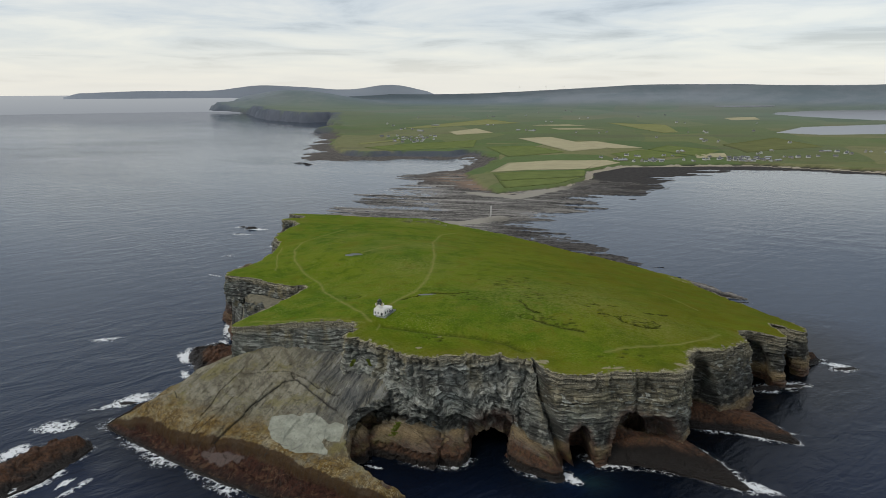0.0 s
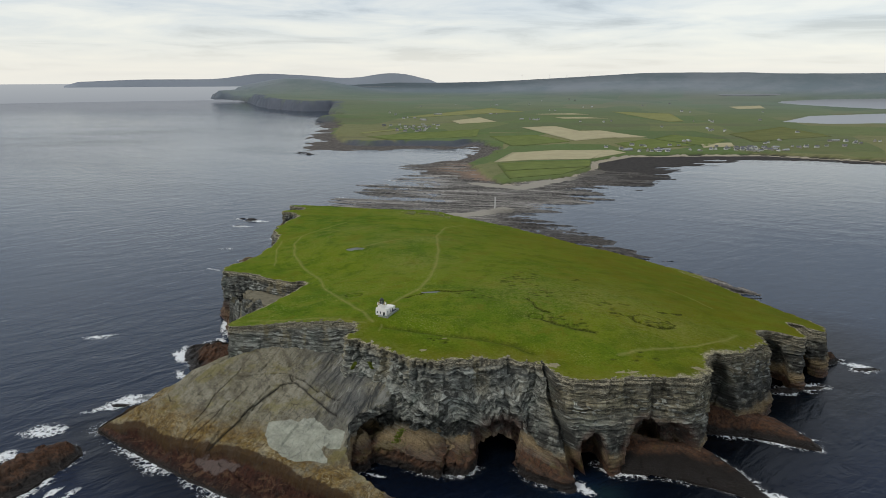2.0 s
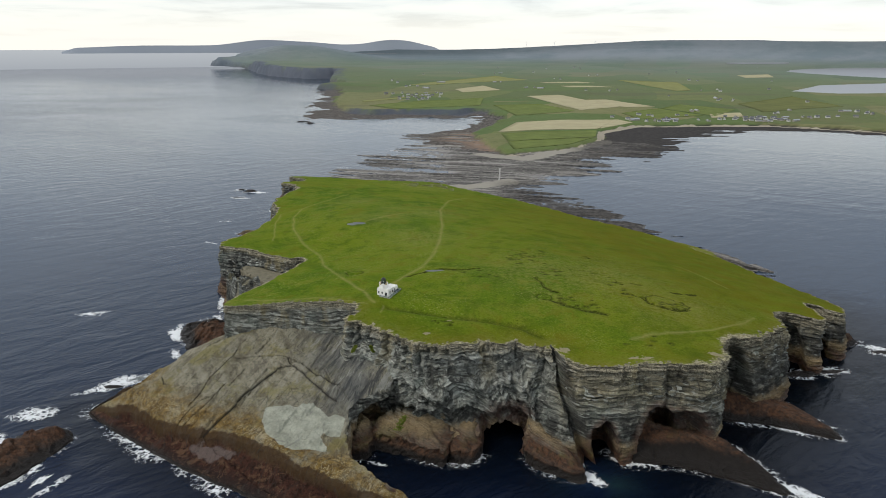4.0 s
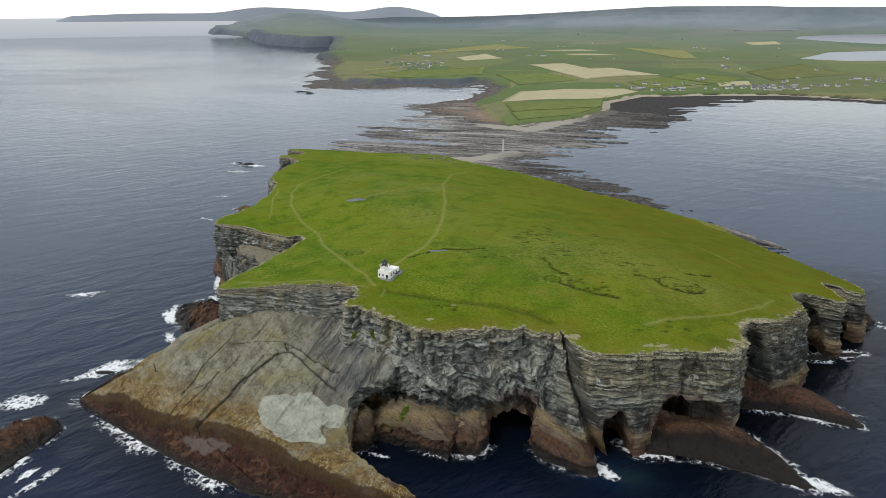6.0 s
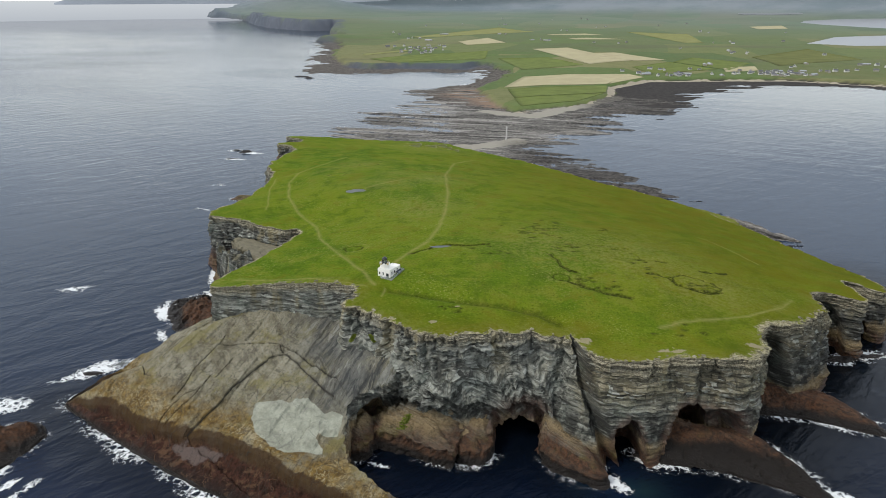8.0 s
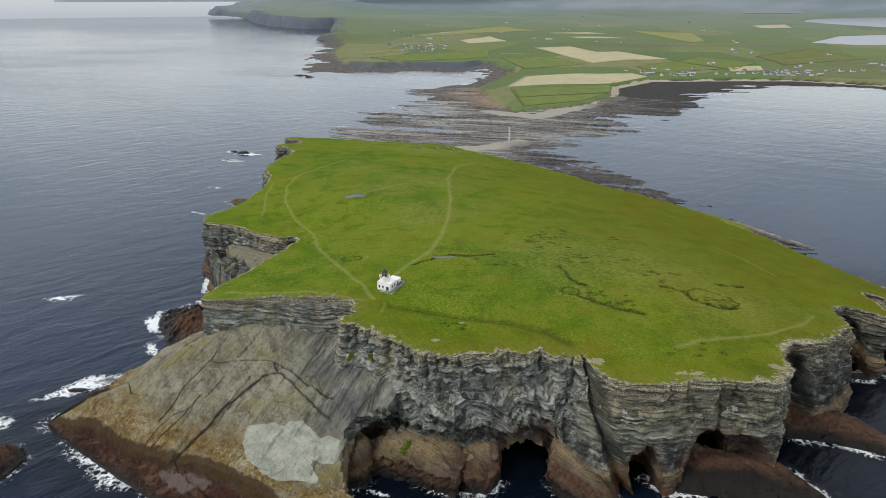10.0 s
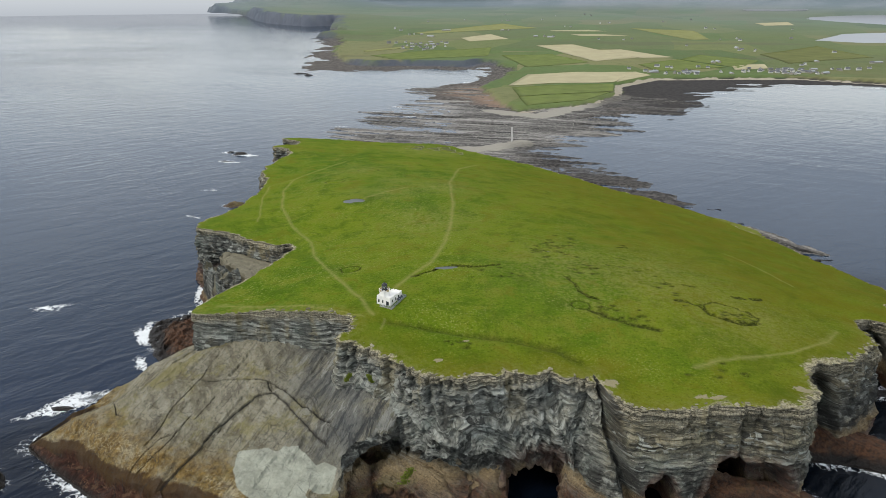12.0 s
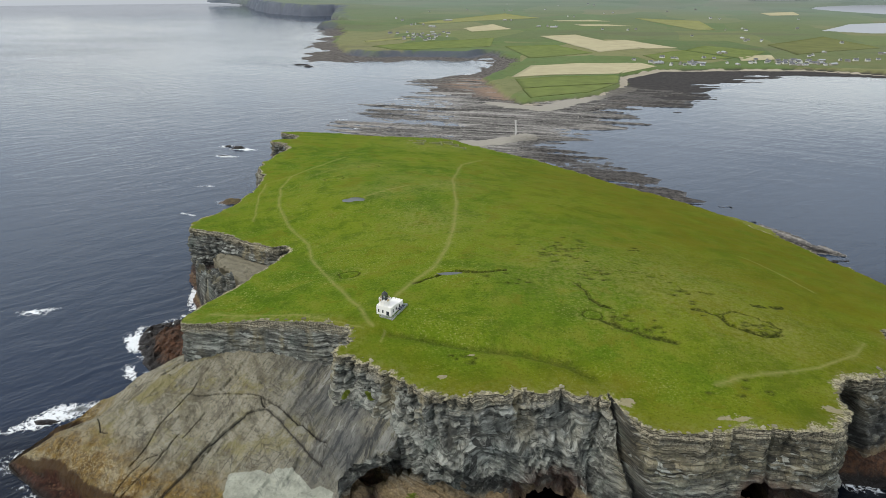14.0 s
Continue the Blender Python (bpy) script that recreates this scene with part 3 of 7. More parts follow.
def make_land():
    """Mainland pasture in a patchwork of fields, moor with haze mixed into its colour, rock and shingle on the shore.
    """
    s = Shade("mainland_ground", 0.95, 0.15)
    v = s.mapped(s.coord, (0.0052, 0.0030, 0.0), 0.30)
    wob = s.n.new("ShaderNodeVectorMath"); wob.operation = "ADD"
    t = s.n.new("ShaderNodeTexNoise"); t.inputs["Scale"].default_value = 0.0012
    s.l.new(s.coord, t.inputs["Vector"])
    s.l.new(v, wob.inputs[0]); s.l.new(t.outputs["Color"], wob.inputs[1])
    cell = s.n.new("ShaderNodeTexVoronoi")
    cell.distance = "CHEBYCHEV"
    cell.inputs["Scale"].default_value, cell.inputs["Randomness"].default_value = 1.0, 0.75
    s.l.new(wob.outputs[0], cell.inputs["Vector"])
    sep = s.n.new("ShaderNodeSeparateColor")
    s.l.new(cell.outputs["Color"], sep.inputs[0])
    c = s.ramp(sep.outputs[0], (0.0, (0.074, 0.112, 0.040)), (0.3, (0.098, 0.145, 0.044)), (0.5, (0.138, 0.158, 0.056)), (0.7, (0.084, 0.120, 0.044)), (0.9, (0.170, 0.170, 0.075)))
    mott = s.noise(0.02, 6, 0.65)
    c = s.mix(s.math("MULTIPLY", s.span(mott, 0.4, 0.75), 0.5), c, (0.088, 0.095, 0.030))
    c = s.mix(s.math("MULTIPLY", s.span(mott, 0.45, 0.25), 0.45), c, (0.048, 0.082, 0.022))
    tuft = s.noise(0.09, 7, 0.78)
    c = s.mix(s.math("MULTIPLY", s.span(tuft, 0.52, 0.66), 0.45), c, (0.150, 0.160, 0.066))
    c = s.mix(s.math("MULTIPLY", s.span(tuft, 0.46, 0.34), 0.45), c, (0.036, 0.060, 0.020))
    drift = s.noise(0.0045, 6, 0.7, distort=0.6)
    c = s.mix(s.math("MULTIPLY", s.span(drift, 0.52, 0.66), 0.5), c, (0.135, 0.128, 0.058))
    # distant pastures paler and greyer: haze put into their colour
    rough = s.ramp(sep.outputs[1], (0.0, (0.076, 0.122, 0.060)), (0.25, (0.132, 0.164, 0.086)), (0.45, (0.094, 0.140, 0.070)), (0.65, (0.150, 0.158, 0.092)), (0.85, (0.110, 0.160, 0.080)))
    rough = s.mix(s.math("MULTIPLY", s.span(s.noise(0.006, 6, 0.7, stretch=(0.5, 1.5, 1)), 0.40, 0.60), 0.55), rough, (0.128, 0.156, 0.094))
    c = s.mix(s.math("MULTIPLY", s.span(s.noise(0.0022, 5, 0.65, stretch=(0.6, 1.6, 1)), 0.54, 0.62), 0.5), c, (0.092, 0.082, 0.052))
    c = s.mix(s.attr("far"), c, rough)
    rock = s.mix(s.span(s.noise(0.16, 7, 0.8), 0.36, 0.66), (0.016, 0.014, 0.013), (0.17, 0.152, 0.132))
    rock = s.mix(s.math("MULTIPLY", s.attr("weed"), 0.8), rock, (0.022, 0.020, 0.019))
    red = s.mix(s.noise(0.1, 6, 0.7), (0.15, 0.095, 0.065), (0.26, 0.19, 0.14))
    sand = s.mix(s.noise(0.1, 6, 0.7), (0.23, 0.195, 0.14), (0.40, 0.365, 0.29))
    c = s.mix(s.attr("rock"), c, rock)
    # cliffs tinted blue, with the haze before them put into the colour
    c = s.mix(s.attr("scarp"), c, s.mix(s.noise(0.02, 6, 0.7, stretch=(1, 1, 0.15)), (0.046, 0.054, 0.076), (0.105, 0.116, 0.140)))
    c = s.mix(s.attr("red"), c, red)
    c = s.mix(s.span(s.math("ADD", s.attr("sand"), s.math("MULTIPLY", s.math("SUBTRACT", s.noise(0.05, 6, 0.7), 0.5), 1.0)), 0.44, 0.60), c, sand)
    # moor goes blue-grey with distance: haze mixed into the colour
    moor_haze = s.mix(s.span(s.noise(0.0035, 7, 0.7, stretch=(0.6, 1.0, 2.5)), 0.36, 0.64), (0.152, 0.188, 0.218), (0.212, 0.238, 0.272))
    c = s.mix(s.attr("moor_haze"), c, moor_haze)
    return s.done(c, s.bump(mott, 0.5, 2.0))


def make_reef():
    s = Shade("tidal_flagstone", 0.85, 0.12)
    grain = s.noise(0.35, 8, 0.82)
    band = s.noise(1.0, 6, 0.7, s.vec(s.math("MULTIPLY", s.attr("layer"), 0.30), s.math("MULTIPLY", s.attr("along"), 0.012)))
    broad = s.noise(1.0, 5, 0.6, s.vec(s.math("MULTIPLY", s.attr("layer"), 0.075), s.math("MULTIPLY", s.attr("along"), 0.008)), 0.8)
    band = s.math("ADD", s.math("MULTIPLY", band, 0.55), s.math("MULTIPLY", broad, 0.45))
    c = s.ramp(band, (0.40, (0.024, 0.023, 0.021)), (0.50, (0.118, 0.112, 0.103)), (0.60, (0.30, 0.286, 0.262)))
    c = s.mix(s.math("MULTIPLY", s.span(grain, 0.53, 0.62), 0.7), c, (0.33, 0.31, 0.27))
    c = s.mix(s.math("MULTIPLY", s.span(grain, 0.47, 0.38), 0.75), c, (0.018, 0.016, 0.013))
    c = s.mix(s.span(s.math("ADD", s.attr("sand"), s.math("MULTIPLY", s.math("SUBTRACT", s.noise(0.09, 6, 0.75, stretch=(0.4, 1.2, 1)), 0.5), 1.6)), 0.46, 0.60), c, s.mix(grain, (0.19, 0.177, 0.145), (0.36, 0.34, 0.29)))
    c = s.mix(s.math("MULTIPLY", s.attr("weed"), s.span(s.noise(0.12, 6, 0.75), 0.30, 0.52, 0.55, 0.92)), c, s.mix(s.span(grain, 0.4, 0.62), (0.012, 0.011, 0.011), (0.085, 0.078, 0.070)))
    return s.done(c, s.bump(grain, 0.7, 0.6), s.span(s.z(), 0.1, 0.6, 0.45, 0.95))


GRASS = make_grass()
ROCK = make_rock("cliff_flagstone")
LEDGE = make_rock("wave_washed_rock", tide=10.5, pale_top=False, ragged=3.5)
RUSTY = make_rock("rust_brown_rock", tide=14.5, pale_top=False, black=12.8, ragged=6.0)
DARK_RUST = make_rock("dark_rust_rock", tide=14.5, pale_top=False, black=9.8, ragged=7.5)
SLAB = make_slab()
SEA = make_sea()
FOAM = make_foam()
LAND = make_land()
REEF = make_reef()

# ---- the island ----
# heights of the turf: x, y, z
KNOLLS_WEST = [(-0.3, 3.2, 43.6), (-12.3, -10.3, 41.7), (-40, 8.6, 38.4), (-67.4, 11.7, 35.4), (-104, 118.4, 30.8), (-50.5, 95, 32.3), (-101.6, 164.5, 27.8), (-103.6, 246.9, 27.6),
    (-109.6, 354.5, 23.1), (-81.7, 405.1, 15), (-22.1, 401, 12.8), (15, 398.2, 11), (37, 390.2, 8.4), (-26, 142.3, 39), (20.9, 106.8, 38.9)]
KNOLLS_EAST = [(67.1, 361.9, 7.8), (123, 296.2, 7.9), (188, 211.1, 8), (225.2, 125.4, 8.8), (237.2, 80.2, 10.9), (216.8, 42.5, 21.6), (174.5, 20.9, 28.7), (140.8, -15, 35.9),
    (132.7, -32.6, 34.3), (120.7, -45.6, 37.2), (91.2, -46.6, 37.1), (66.8, -31.2, 36.5), (39.9, -34.8, 39.4), (20.1, -35.5, 39.8), (4, -24.3, 40.2), (109.3, 8, 39.9),
    (81.1, 127, 33.9), (100.7, 224.5, 20.8)]
KN = np.array(KNOLLS_WEST + KNOLLS_EAST, float)


def solve_knolls():
    n = len(KN)
    d = np.linalg.norm(KN[:, None, :2] - KN[None, :, :2], axis=2)
    m = np.zeros((n + 3, n + 3))
    m[:n, :n] = np.where(d > 0, d * d * np.log(d + 1e-9), 0) + np.eye(n) * 20
    m[:n, n], m[:n, n + 1:], m[n, :n], m[n + 1:, :n] = 1, KN[:, :2], 1, KN[:, :2].T
    return np.linalg.solve(m, np.r_[KN[:, 2], 0, 0, 0])


KW = solve_knolls()


def turf(x, y):
    """Height of the island's turf."""
    x, y = np.asarray(x, float), np.asarray(y, float)
    z = KW[-3] + KW[-2] * x + KW[-1] * y
    for (a, b, _), w in zip(KN, KW):
        d = np.hypot(x - a, y - b) + 1e-9
        z = z + w * d * d * np.log(d)
    return z


# coast: x, y of the cliff's edge, how far its foot stands out, height of the foot
COAST_SLAB = [(-70.2, 13.4, 2, 8), (-56, 10.2, 2, 14), (-40, 8.6, 2, 17), (-25.7, 4.2, 2, 18), (-16, 0.2, 2, 18), (-8.3, -6.1, 1, 18), (-7.7, -11.7, 1.5, 18), (-11.7, -15.5, 4, 6)]
COAST_FRONT = [(-5.1, -19.2, 11.8, -2), (4, -26.3, 12.7, -2), (12.1, -31.9, 12.1, -2), (20.1, -35.9, 10.6, -2), (28, -35.9, 11.1, -2), (36.9, -34.4, 11.6, -2), (47, -32.4, 13.6, -2),
    (56.3, -31.7, 14.8, -2), (62.6, -31.7, 15.3, -2), (67.2, -36.6, 12.4, -2), (70.7, -43, 9, -2), (76.8, -47, 7, -2), (91.2, -47.1, 4.9, -2), (97.2, -45.7, 3.8, -2),
    (104.2, -46.2, 3.3, -2), (113.1, -47.6, 3.4, -2), (122.6, -45.9, 2.1, -2), (130.9, -36.1, 0.9, -2)]
COAST_EAST = [(132.3, -27.3, 0.5, -2), (134, -22.5, 0.5, -2), (140, -19, 0.5, -2), (147, -19.5, 1, -2), (153, -15, 3, -2), (162, -7, 6, -2), (168.5, -1.5, 7, -2), (172.5, 7, 4, -2), (173.5, 16, 2, -2),
              (176, 23.5, 1, -2), (184, 26.5, 1, -2), (190, 22.5, 2, -2), (196.5, 20, 4, -2), (199.5, 30, 3, -2), (201, 42, 1, -2), (204, 48, 0.5, -2), (208.5, 46, 1, -2), (211, 37, 2, -2), (216, 36, 5, -2),
              (222, 47, 5, -2), (228, 61, 5, -2), (233.2, 82.2, 6, -2)]
COAST_BAY = [(230.1, 98.2, 7, -2), (223.2, 122.4, 8, -2), (215.3, 148.6, 9, -2), (205.1, 174.3, 9, -2), (189, 215.1, 9, -2), (171.2, 239.6, 8, -2), (147.3, 263.2, 8, -2),
    (124, 302.2, 8, -2), (95.1, 340.7, 8, -2), (67.1, 370.8, 8, -2), (37, 400.2, 8, -2)]
COAST_NORTH = [(15, 414.2, 6, -2), (-23.1, 404, 6, -2), (-55.7, 403.7, 5, -2), (-81.6, 409.7, 4, -2), (-109.5, 401.7, 3, -2), (-120, 397, 2, -2), (-124, 386, 2, -2), (-112, 374, 2, -2), (-103, 360, 3, -2), (-104, 344, 2, -2), (-117, 337, 1.5, -2), (-118, 329, 1.5, -2), (-107, 324, 2, -2),
    (-99.4, 305.3, 4, -2), (-103.4, 276.7, 4, -2), (-105.7, 246.9, 5, -2), (-94.9, 214, 5, -2), (-94.6, 181.6, 6, -2), (-98.9, 153.4, 6, -2), (-107, 126.7, 4, -2)]
COAST_COVE = [(-102.9, 115.3, 4, -2), (-89.1, 110.4, 3, -2), (-76.9, 101, 3, -2), (-59.8, 92, 2, -2), (-49.5, 88.8, 1, 3), (-52.2, 66.7, 2, 3), (-59.6, 46.4, 3, -2),
    (-67.6, 27, 4, -2)]
# hollows worn into the front: x, z of the middle, half width, half height, depth
CAVES = [(49.5, -1, 9.0, 8.5, 24), (2, 3, 14, 17, 8.5), (50, 2, 12.5, 14, 7), (83.5, 2, 5.2, 14.0, 17), (104, 5, 8, 16, 13), (113, 6, 11, 13, 10), (24, 11, 24, 5.5, 4.5), (127, 0, 4, 7, 6)]
EAST_CAVES = [(142, 4, 8.5, 27, 8), (184, 2, 9, 21, 8), (206, 2, 5, 17, 6)]


def strata(s, z, x, y):
    """How far each bed stands out of the face."""
    folded = (1 - smooth(63, 70, x) * (y < 60)) * (1 - smooth(-8, -12, x))
    fold = 3.6 * (vnoise(x / 30, y / 60, 11) - 0.5) * (0.12 + 0.88 * folded) + 9.0 * smooth(14, -14, x) * np.maximum(x + 14, -9.0) / 28 * -1.0
    saw = np.abs((x + 0.5 * z) / 17 - np.floor((x + 0.5 * z) / 17) - 0.5) * 2
    fold = fold + 6.0 * saw * smooth(-2, 10, x) * smooth(64, 52, x) * smooth(33, 20, z) * (y < 0)
    kink = np.floor((x + 0.8 * z) / 9)
    fold = fold + 1.6 * (lattice(kink, 0 * kink, 19) - 0.5) * folded
    lay = z + fold
    b0, b1, b2, b4 = np.floor(lay / 0.55), np.floor(lay / 1.15), np.floor(lay / 2.9), np.floor(lay / 6.5)
    c1 = np.floor(s / 2.1 + lattice(b1, 0 * b1, 9) * 5)
    c2 = np.floor(s / 3.4 + lattice(b2, 0 * b2, 8) * 9)
    c4 = np.floor(s / 6.0 + lattice(b4, 0 * b4, 18) * 9)
    out = (lattice(b0, 0 * b0, 2) - 0.5) * 0.8 + (lattice(b1, 0 * b1, 3) - 0.5) * 1.2 + (lattice(b2, 0 * b2, 5) - 0.5) * 1.7
    out = out + ((lattice(c1, b1, 7) - 0.5) * 1.1 + (lattice(c2, b2, 6) - 0.5) * 1.6 + (lattice(c4, b4, 16) - 0.5) * 2.2) * (0.75 + 0.25 * folded)
    out = out * (0.72 + 0.28 * folded) * (1 - 0.55 * smooth(-9, -14, x) * (y < 40))
    tone = 0.45 * lattice(c2, b2, 6) + 0.3 * lattice(c1, b1, 7) + 0.25 * lattice(b0, 0 * b0, 14)
    return out, lay, tone


def loft(rows, zfun, step, levels, caves=(), relief=1.0, crack=None, top_mix=0.8, bulge=2.4):
    """The outline and face of a rock mass with a top of its own height. Returns the rim and the mesh data of the face."""
    p = spline(rows, step)
    n = len(p)
    seg = np.hypot(*(np.roll(p, -1, 0) - p)[:, :2].T)
    s = np.r_[0, np.cumsum(seg)[:-1]]
    tang = np.roll(p, -1, 0)[:, :2] - np.roll(p, 1, 0)[:, :2]
    w = max(1, int(3.0 / step))
    ker = np.ones(2 * w + 1) / (2 * w + 1)
    tang = np.stack([np.convolve(np.r_[t[-w:], t, t[:w]], ker, "valid") for t in tang.T], 1)
    nrm = np.stack([tang[:, 1], -tang[:, 0]], 1)
    nrm /= np.linalg.norm(nrm, axis=1)[:, None] + 1e-9
    area = np.sum(p[:, 0] * np.roll(p[:, 1], -1) - np.roll(p[:, 0], -1) * p[:, 1])
    if area < 0:
        nrm = -nrm
    zt = zfun(p[:, 0], p[:, 1])
    verts, lays, tops, alongs, tones, stains, warms = [], [], [], [], [], [], []
    for k in range(levels + 1):
        v = k / levels
        z = zt + (p[:, 3] - zt) * v
        off = p[:, 2] * (0.75 * v + 0.25 * smooth(0.35, 0.95, v))
        rel, lay, tone = strata(s, z, p[:, 0], p[:, 1])
        env = top_mix + (1 - top_mix) * smooth(0.0, 0.10, v)
        ridge = np.abs(vnoise(s / 8.0 + 0.05 * z, z / 30, 21) - 0.5) * 2
        fine = np.abs(vnoise(s / 2.8 + 0.10 * z, z / 14, 22) - 0.5) * 2
        tame = 1 - 0.4 * smooth(63, 72, p[:, 0]) - 0.6 * smooth(-9, -14, p[:, 0]) * (p[:, 1] < 40)
        post = s / 3.3 + 0.35 * lattice(np.floor(s / 3.3), 0 * s, 26) + 0.02 * z
        slip = post - np.floor(post)
        crag = smooth(0.42, 0.12, v) * (p[:, 1] < 8) * (p[:, 0] > -12) * (1 - 0.55 * smooth(64, 72, p[:, 0]))
        chasm = smooth(0.26, 0.10, slip) * (lattice(np.floor(post), 0 * s, 27) > 0.3)
        rel = rel + crag * (1.7 * (lattice(np.floor(post), 0 * s, 28) - 0.5) - 1.5 * chasm)
        # clefts between the columns go dark in tone: recess shade as colour
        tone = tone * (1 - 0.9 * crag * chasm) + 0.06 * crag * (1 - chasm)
        shaft = np.floor(s / 5.5 + 0.03 * z + 0.8 * lattice(np.floor(z / 9 + 0.1 * s), 0 * z, 24))
        off = off + relief * env * (rel + 0.9 * bulge * (lattice(shaft, 0 * shaft, 25) - 0.5) * tame + 0.6 * bulge * (ridge - 0.45) * (1 - 0.65 * smooth(63, 70, p[:, 0])) * (1 - 0.6 * smooth(-12, -24, p[:, 0]) * (p[:, 1] < 30)) + tame * (0.9 * (fine - 0.45) + 0.25 * (fbm(s / 5, z / 6, 23, 3) - 0.5)))
        # low part of the cove's cliff goes dark brown through this mask
        stain = 0.9 * smooth(-42, -50, p[:, 0]) * (p[:, 1] > 40) * smooth(16, 8, z)
        for cx, cz, rx, rz, deep in caves:
            e = ((p[:, 0] - cx + 1.5 * (vnoise(z / 3, s / 3, 31) - .5)) / rx) ** 2 + ((z - cz) / rz) ** 2
            off = off - deep * smooth(1.0, 0.55, e) * (nrm[:, 1] < 0.2)
            stain = np.maximum(stain, smooth(1.7, 0.9, e) * (deep > 6) * (20 < cx < 130))
        off = off - 2.2 * smooth(104.2, 105.0, p[:, 0] + 0.8 * (vnoise(z / 3, 0 * z, 35) - 0.5)) * smooth(120, 112, p[:, 0]) * smooth(0.0, 0.15, v) * (p[:, 1] < -30)
        if crack:
            cx, slope, half, deep = crack
            a = p[:, 0] - cx - slope * (zt - z) - 0.8 * (vnoise(z / 4, 0 * z, 33) - .5)
            wide = half * (1.0 + 0.8 * np.sqrt(np.clip(4 * v * (1 - v), 0, 1)))
            cut = smooth(-1.3, -0.2, a) * np.clip(1 - a / wide, 0, 1) * (p[:, 1] < -20)
            slot = deep * cut
            # crack goes black in tone: dark bedding plane plus the notch's shade
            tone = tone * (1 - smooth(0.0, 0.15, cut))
            off = off * (1 - smooth(0.0, 0.2, cut)) + p[:, 2] * v * smooth(0.0, 0.2, cut)
        else:
            slot = 0.0
        verts.append(np.stack([p[:, 0] + nrm[:, 0] * off - 0.05 * slot, p[:, 1] + nrm[:, 1] * off + slot, z], 1))
        warms.append(smooth(64, 74, p[:, 0]) * (p[:, 1] < 90) * (0.2 + 0.8 * smooth(17, 27, z)))
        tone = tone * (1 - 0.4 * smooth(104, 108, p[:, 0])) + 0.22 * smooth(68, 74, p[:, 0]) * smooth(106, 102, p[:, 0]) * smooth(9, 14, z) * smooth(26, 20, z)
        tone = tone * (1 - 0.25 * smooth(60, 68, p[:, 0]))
        # East bluff's shade is put into the tone; west wall and cove darkened too.
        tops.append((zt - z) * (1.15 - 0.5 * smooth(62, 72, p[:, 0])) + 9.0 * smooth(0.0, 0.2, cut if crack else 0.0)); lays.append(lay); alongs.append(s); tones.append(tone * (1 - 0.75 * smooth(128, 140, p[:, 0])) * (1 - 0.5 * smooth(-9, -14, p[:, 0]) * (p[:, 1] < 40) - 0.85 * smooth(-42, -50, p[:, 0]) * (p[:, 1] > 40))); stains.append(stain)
    faces = grid_faces(levels + 1, n, wrap=True)
    if area > 0:
        faces = [f[::-1] for f in faces]
    attrs = {"layer": np.concatenate(lays), "top": np.concatenate(tops), "along": np.concatenate(alongs), "tone": np.concatenate(tones), "stain": np.concatenate(stains), "warm": np.concatenate(warms)}
    return verts[0], np.vstack(verts), faces, attrs


def cap(rim, zfun, step, extra=None, jitter=0.35, rough=0.0):
    """Fills a rim with a fine net of triangles at the heights of zfun."""
    from mathutils.geometry import delaunay_2d_cdt
    x0, y0 = rim[:, 0].min(), rim[:, 1].min()
    x1, y1 = rim[:, 0].max(), rim[:, 1].max()
    gx, gy = np.meshgrid(np.arange(x0, x1, step), np.arange(y0, y1, step))
    gx, gy = gx.ravel(), gy.ravel()
    gx = gx + (lattice(gx, gy, 41) - .5) * step * jitter * 2
    gy = gy + (lattice(gx, gy, 42) - .5) * step * jitter * 2
    if extra is not None and len(extra):
        gx, gy = np.r_[gx, extra[:, 0]], np.r_[gy, extra[:, 1]]
    poly = [tuple(q[:2]) for q in rim]
    keep = inside(gx, gy, poly)
    gx, gy = gx[keep], gy[keep]
    d = np.full(len(gx), 1e9)
    for i in range(0, len(gx), 4000):
        d[i:i + 4000] = np.sqrt(((gx[i:i + 4000, None] - rim[None, :, 0]) ** 2 + (gy[i:i + 4000, None] - rim[None, :, 1]) ** 2).min(1))
    ok = d > step * 0.3
    gx, gy = gx[ok], gy[ok]
    n = len(rim)
    pts = [Vector(q) for q in poly] + [Vector((a, b)) for a, b in zip(gx, gy)]
    vs, _, fs, ov, _, _ = delaunay_2d_cdt(pts, [], [list(range(n))], 1, 1e-4)
    xy = np.array([(v[0], v[1]) for v in vs])
    dist = np.empty(len(xy))
    for i in range(0, len(xy), 4000):
        dist[i:i + 4000] = np.sqrt(((xy[i:i + 4000, None, 0] - rim[None, :, 0]) ** 2 + (xy[i:i + 4000, None, 1] - rim[None, :, 1]) ** 2).min(1))
    z = zfun(xy[:, 0], xy[:, 1])
    # the rim keeps the exact heights of the face below it
    for i, o in enumerate(ov):
        for k in o:
            if k < n:
                z[i] = rim[k, 2]
                dist[i] = 0
    if rough:
        z = z + smooth(0, 3, dist) * rough * (fbm(xy[:, 0] / 3.0, xy[:, 1] / 3.0, 51, 4) - 0.5)
    faces = []
    for f in fs:
        a, b, c = (xy[k] for k in f[:3])
        faces.append(tuple(f) if (b[0] - a[0]) * (c[1] - a[1]) - (b[1] - a[1]) * (c[0] - a[0]) > 0 else tuple(f[::-1]))
    return xy, z, faces, dist


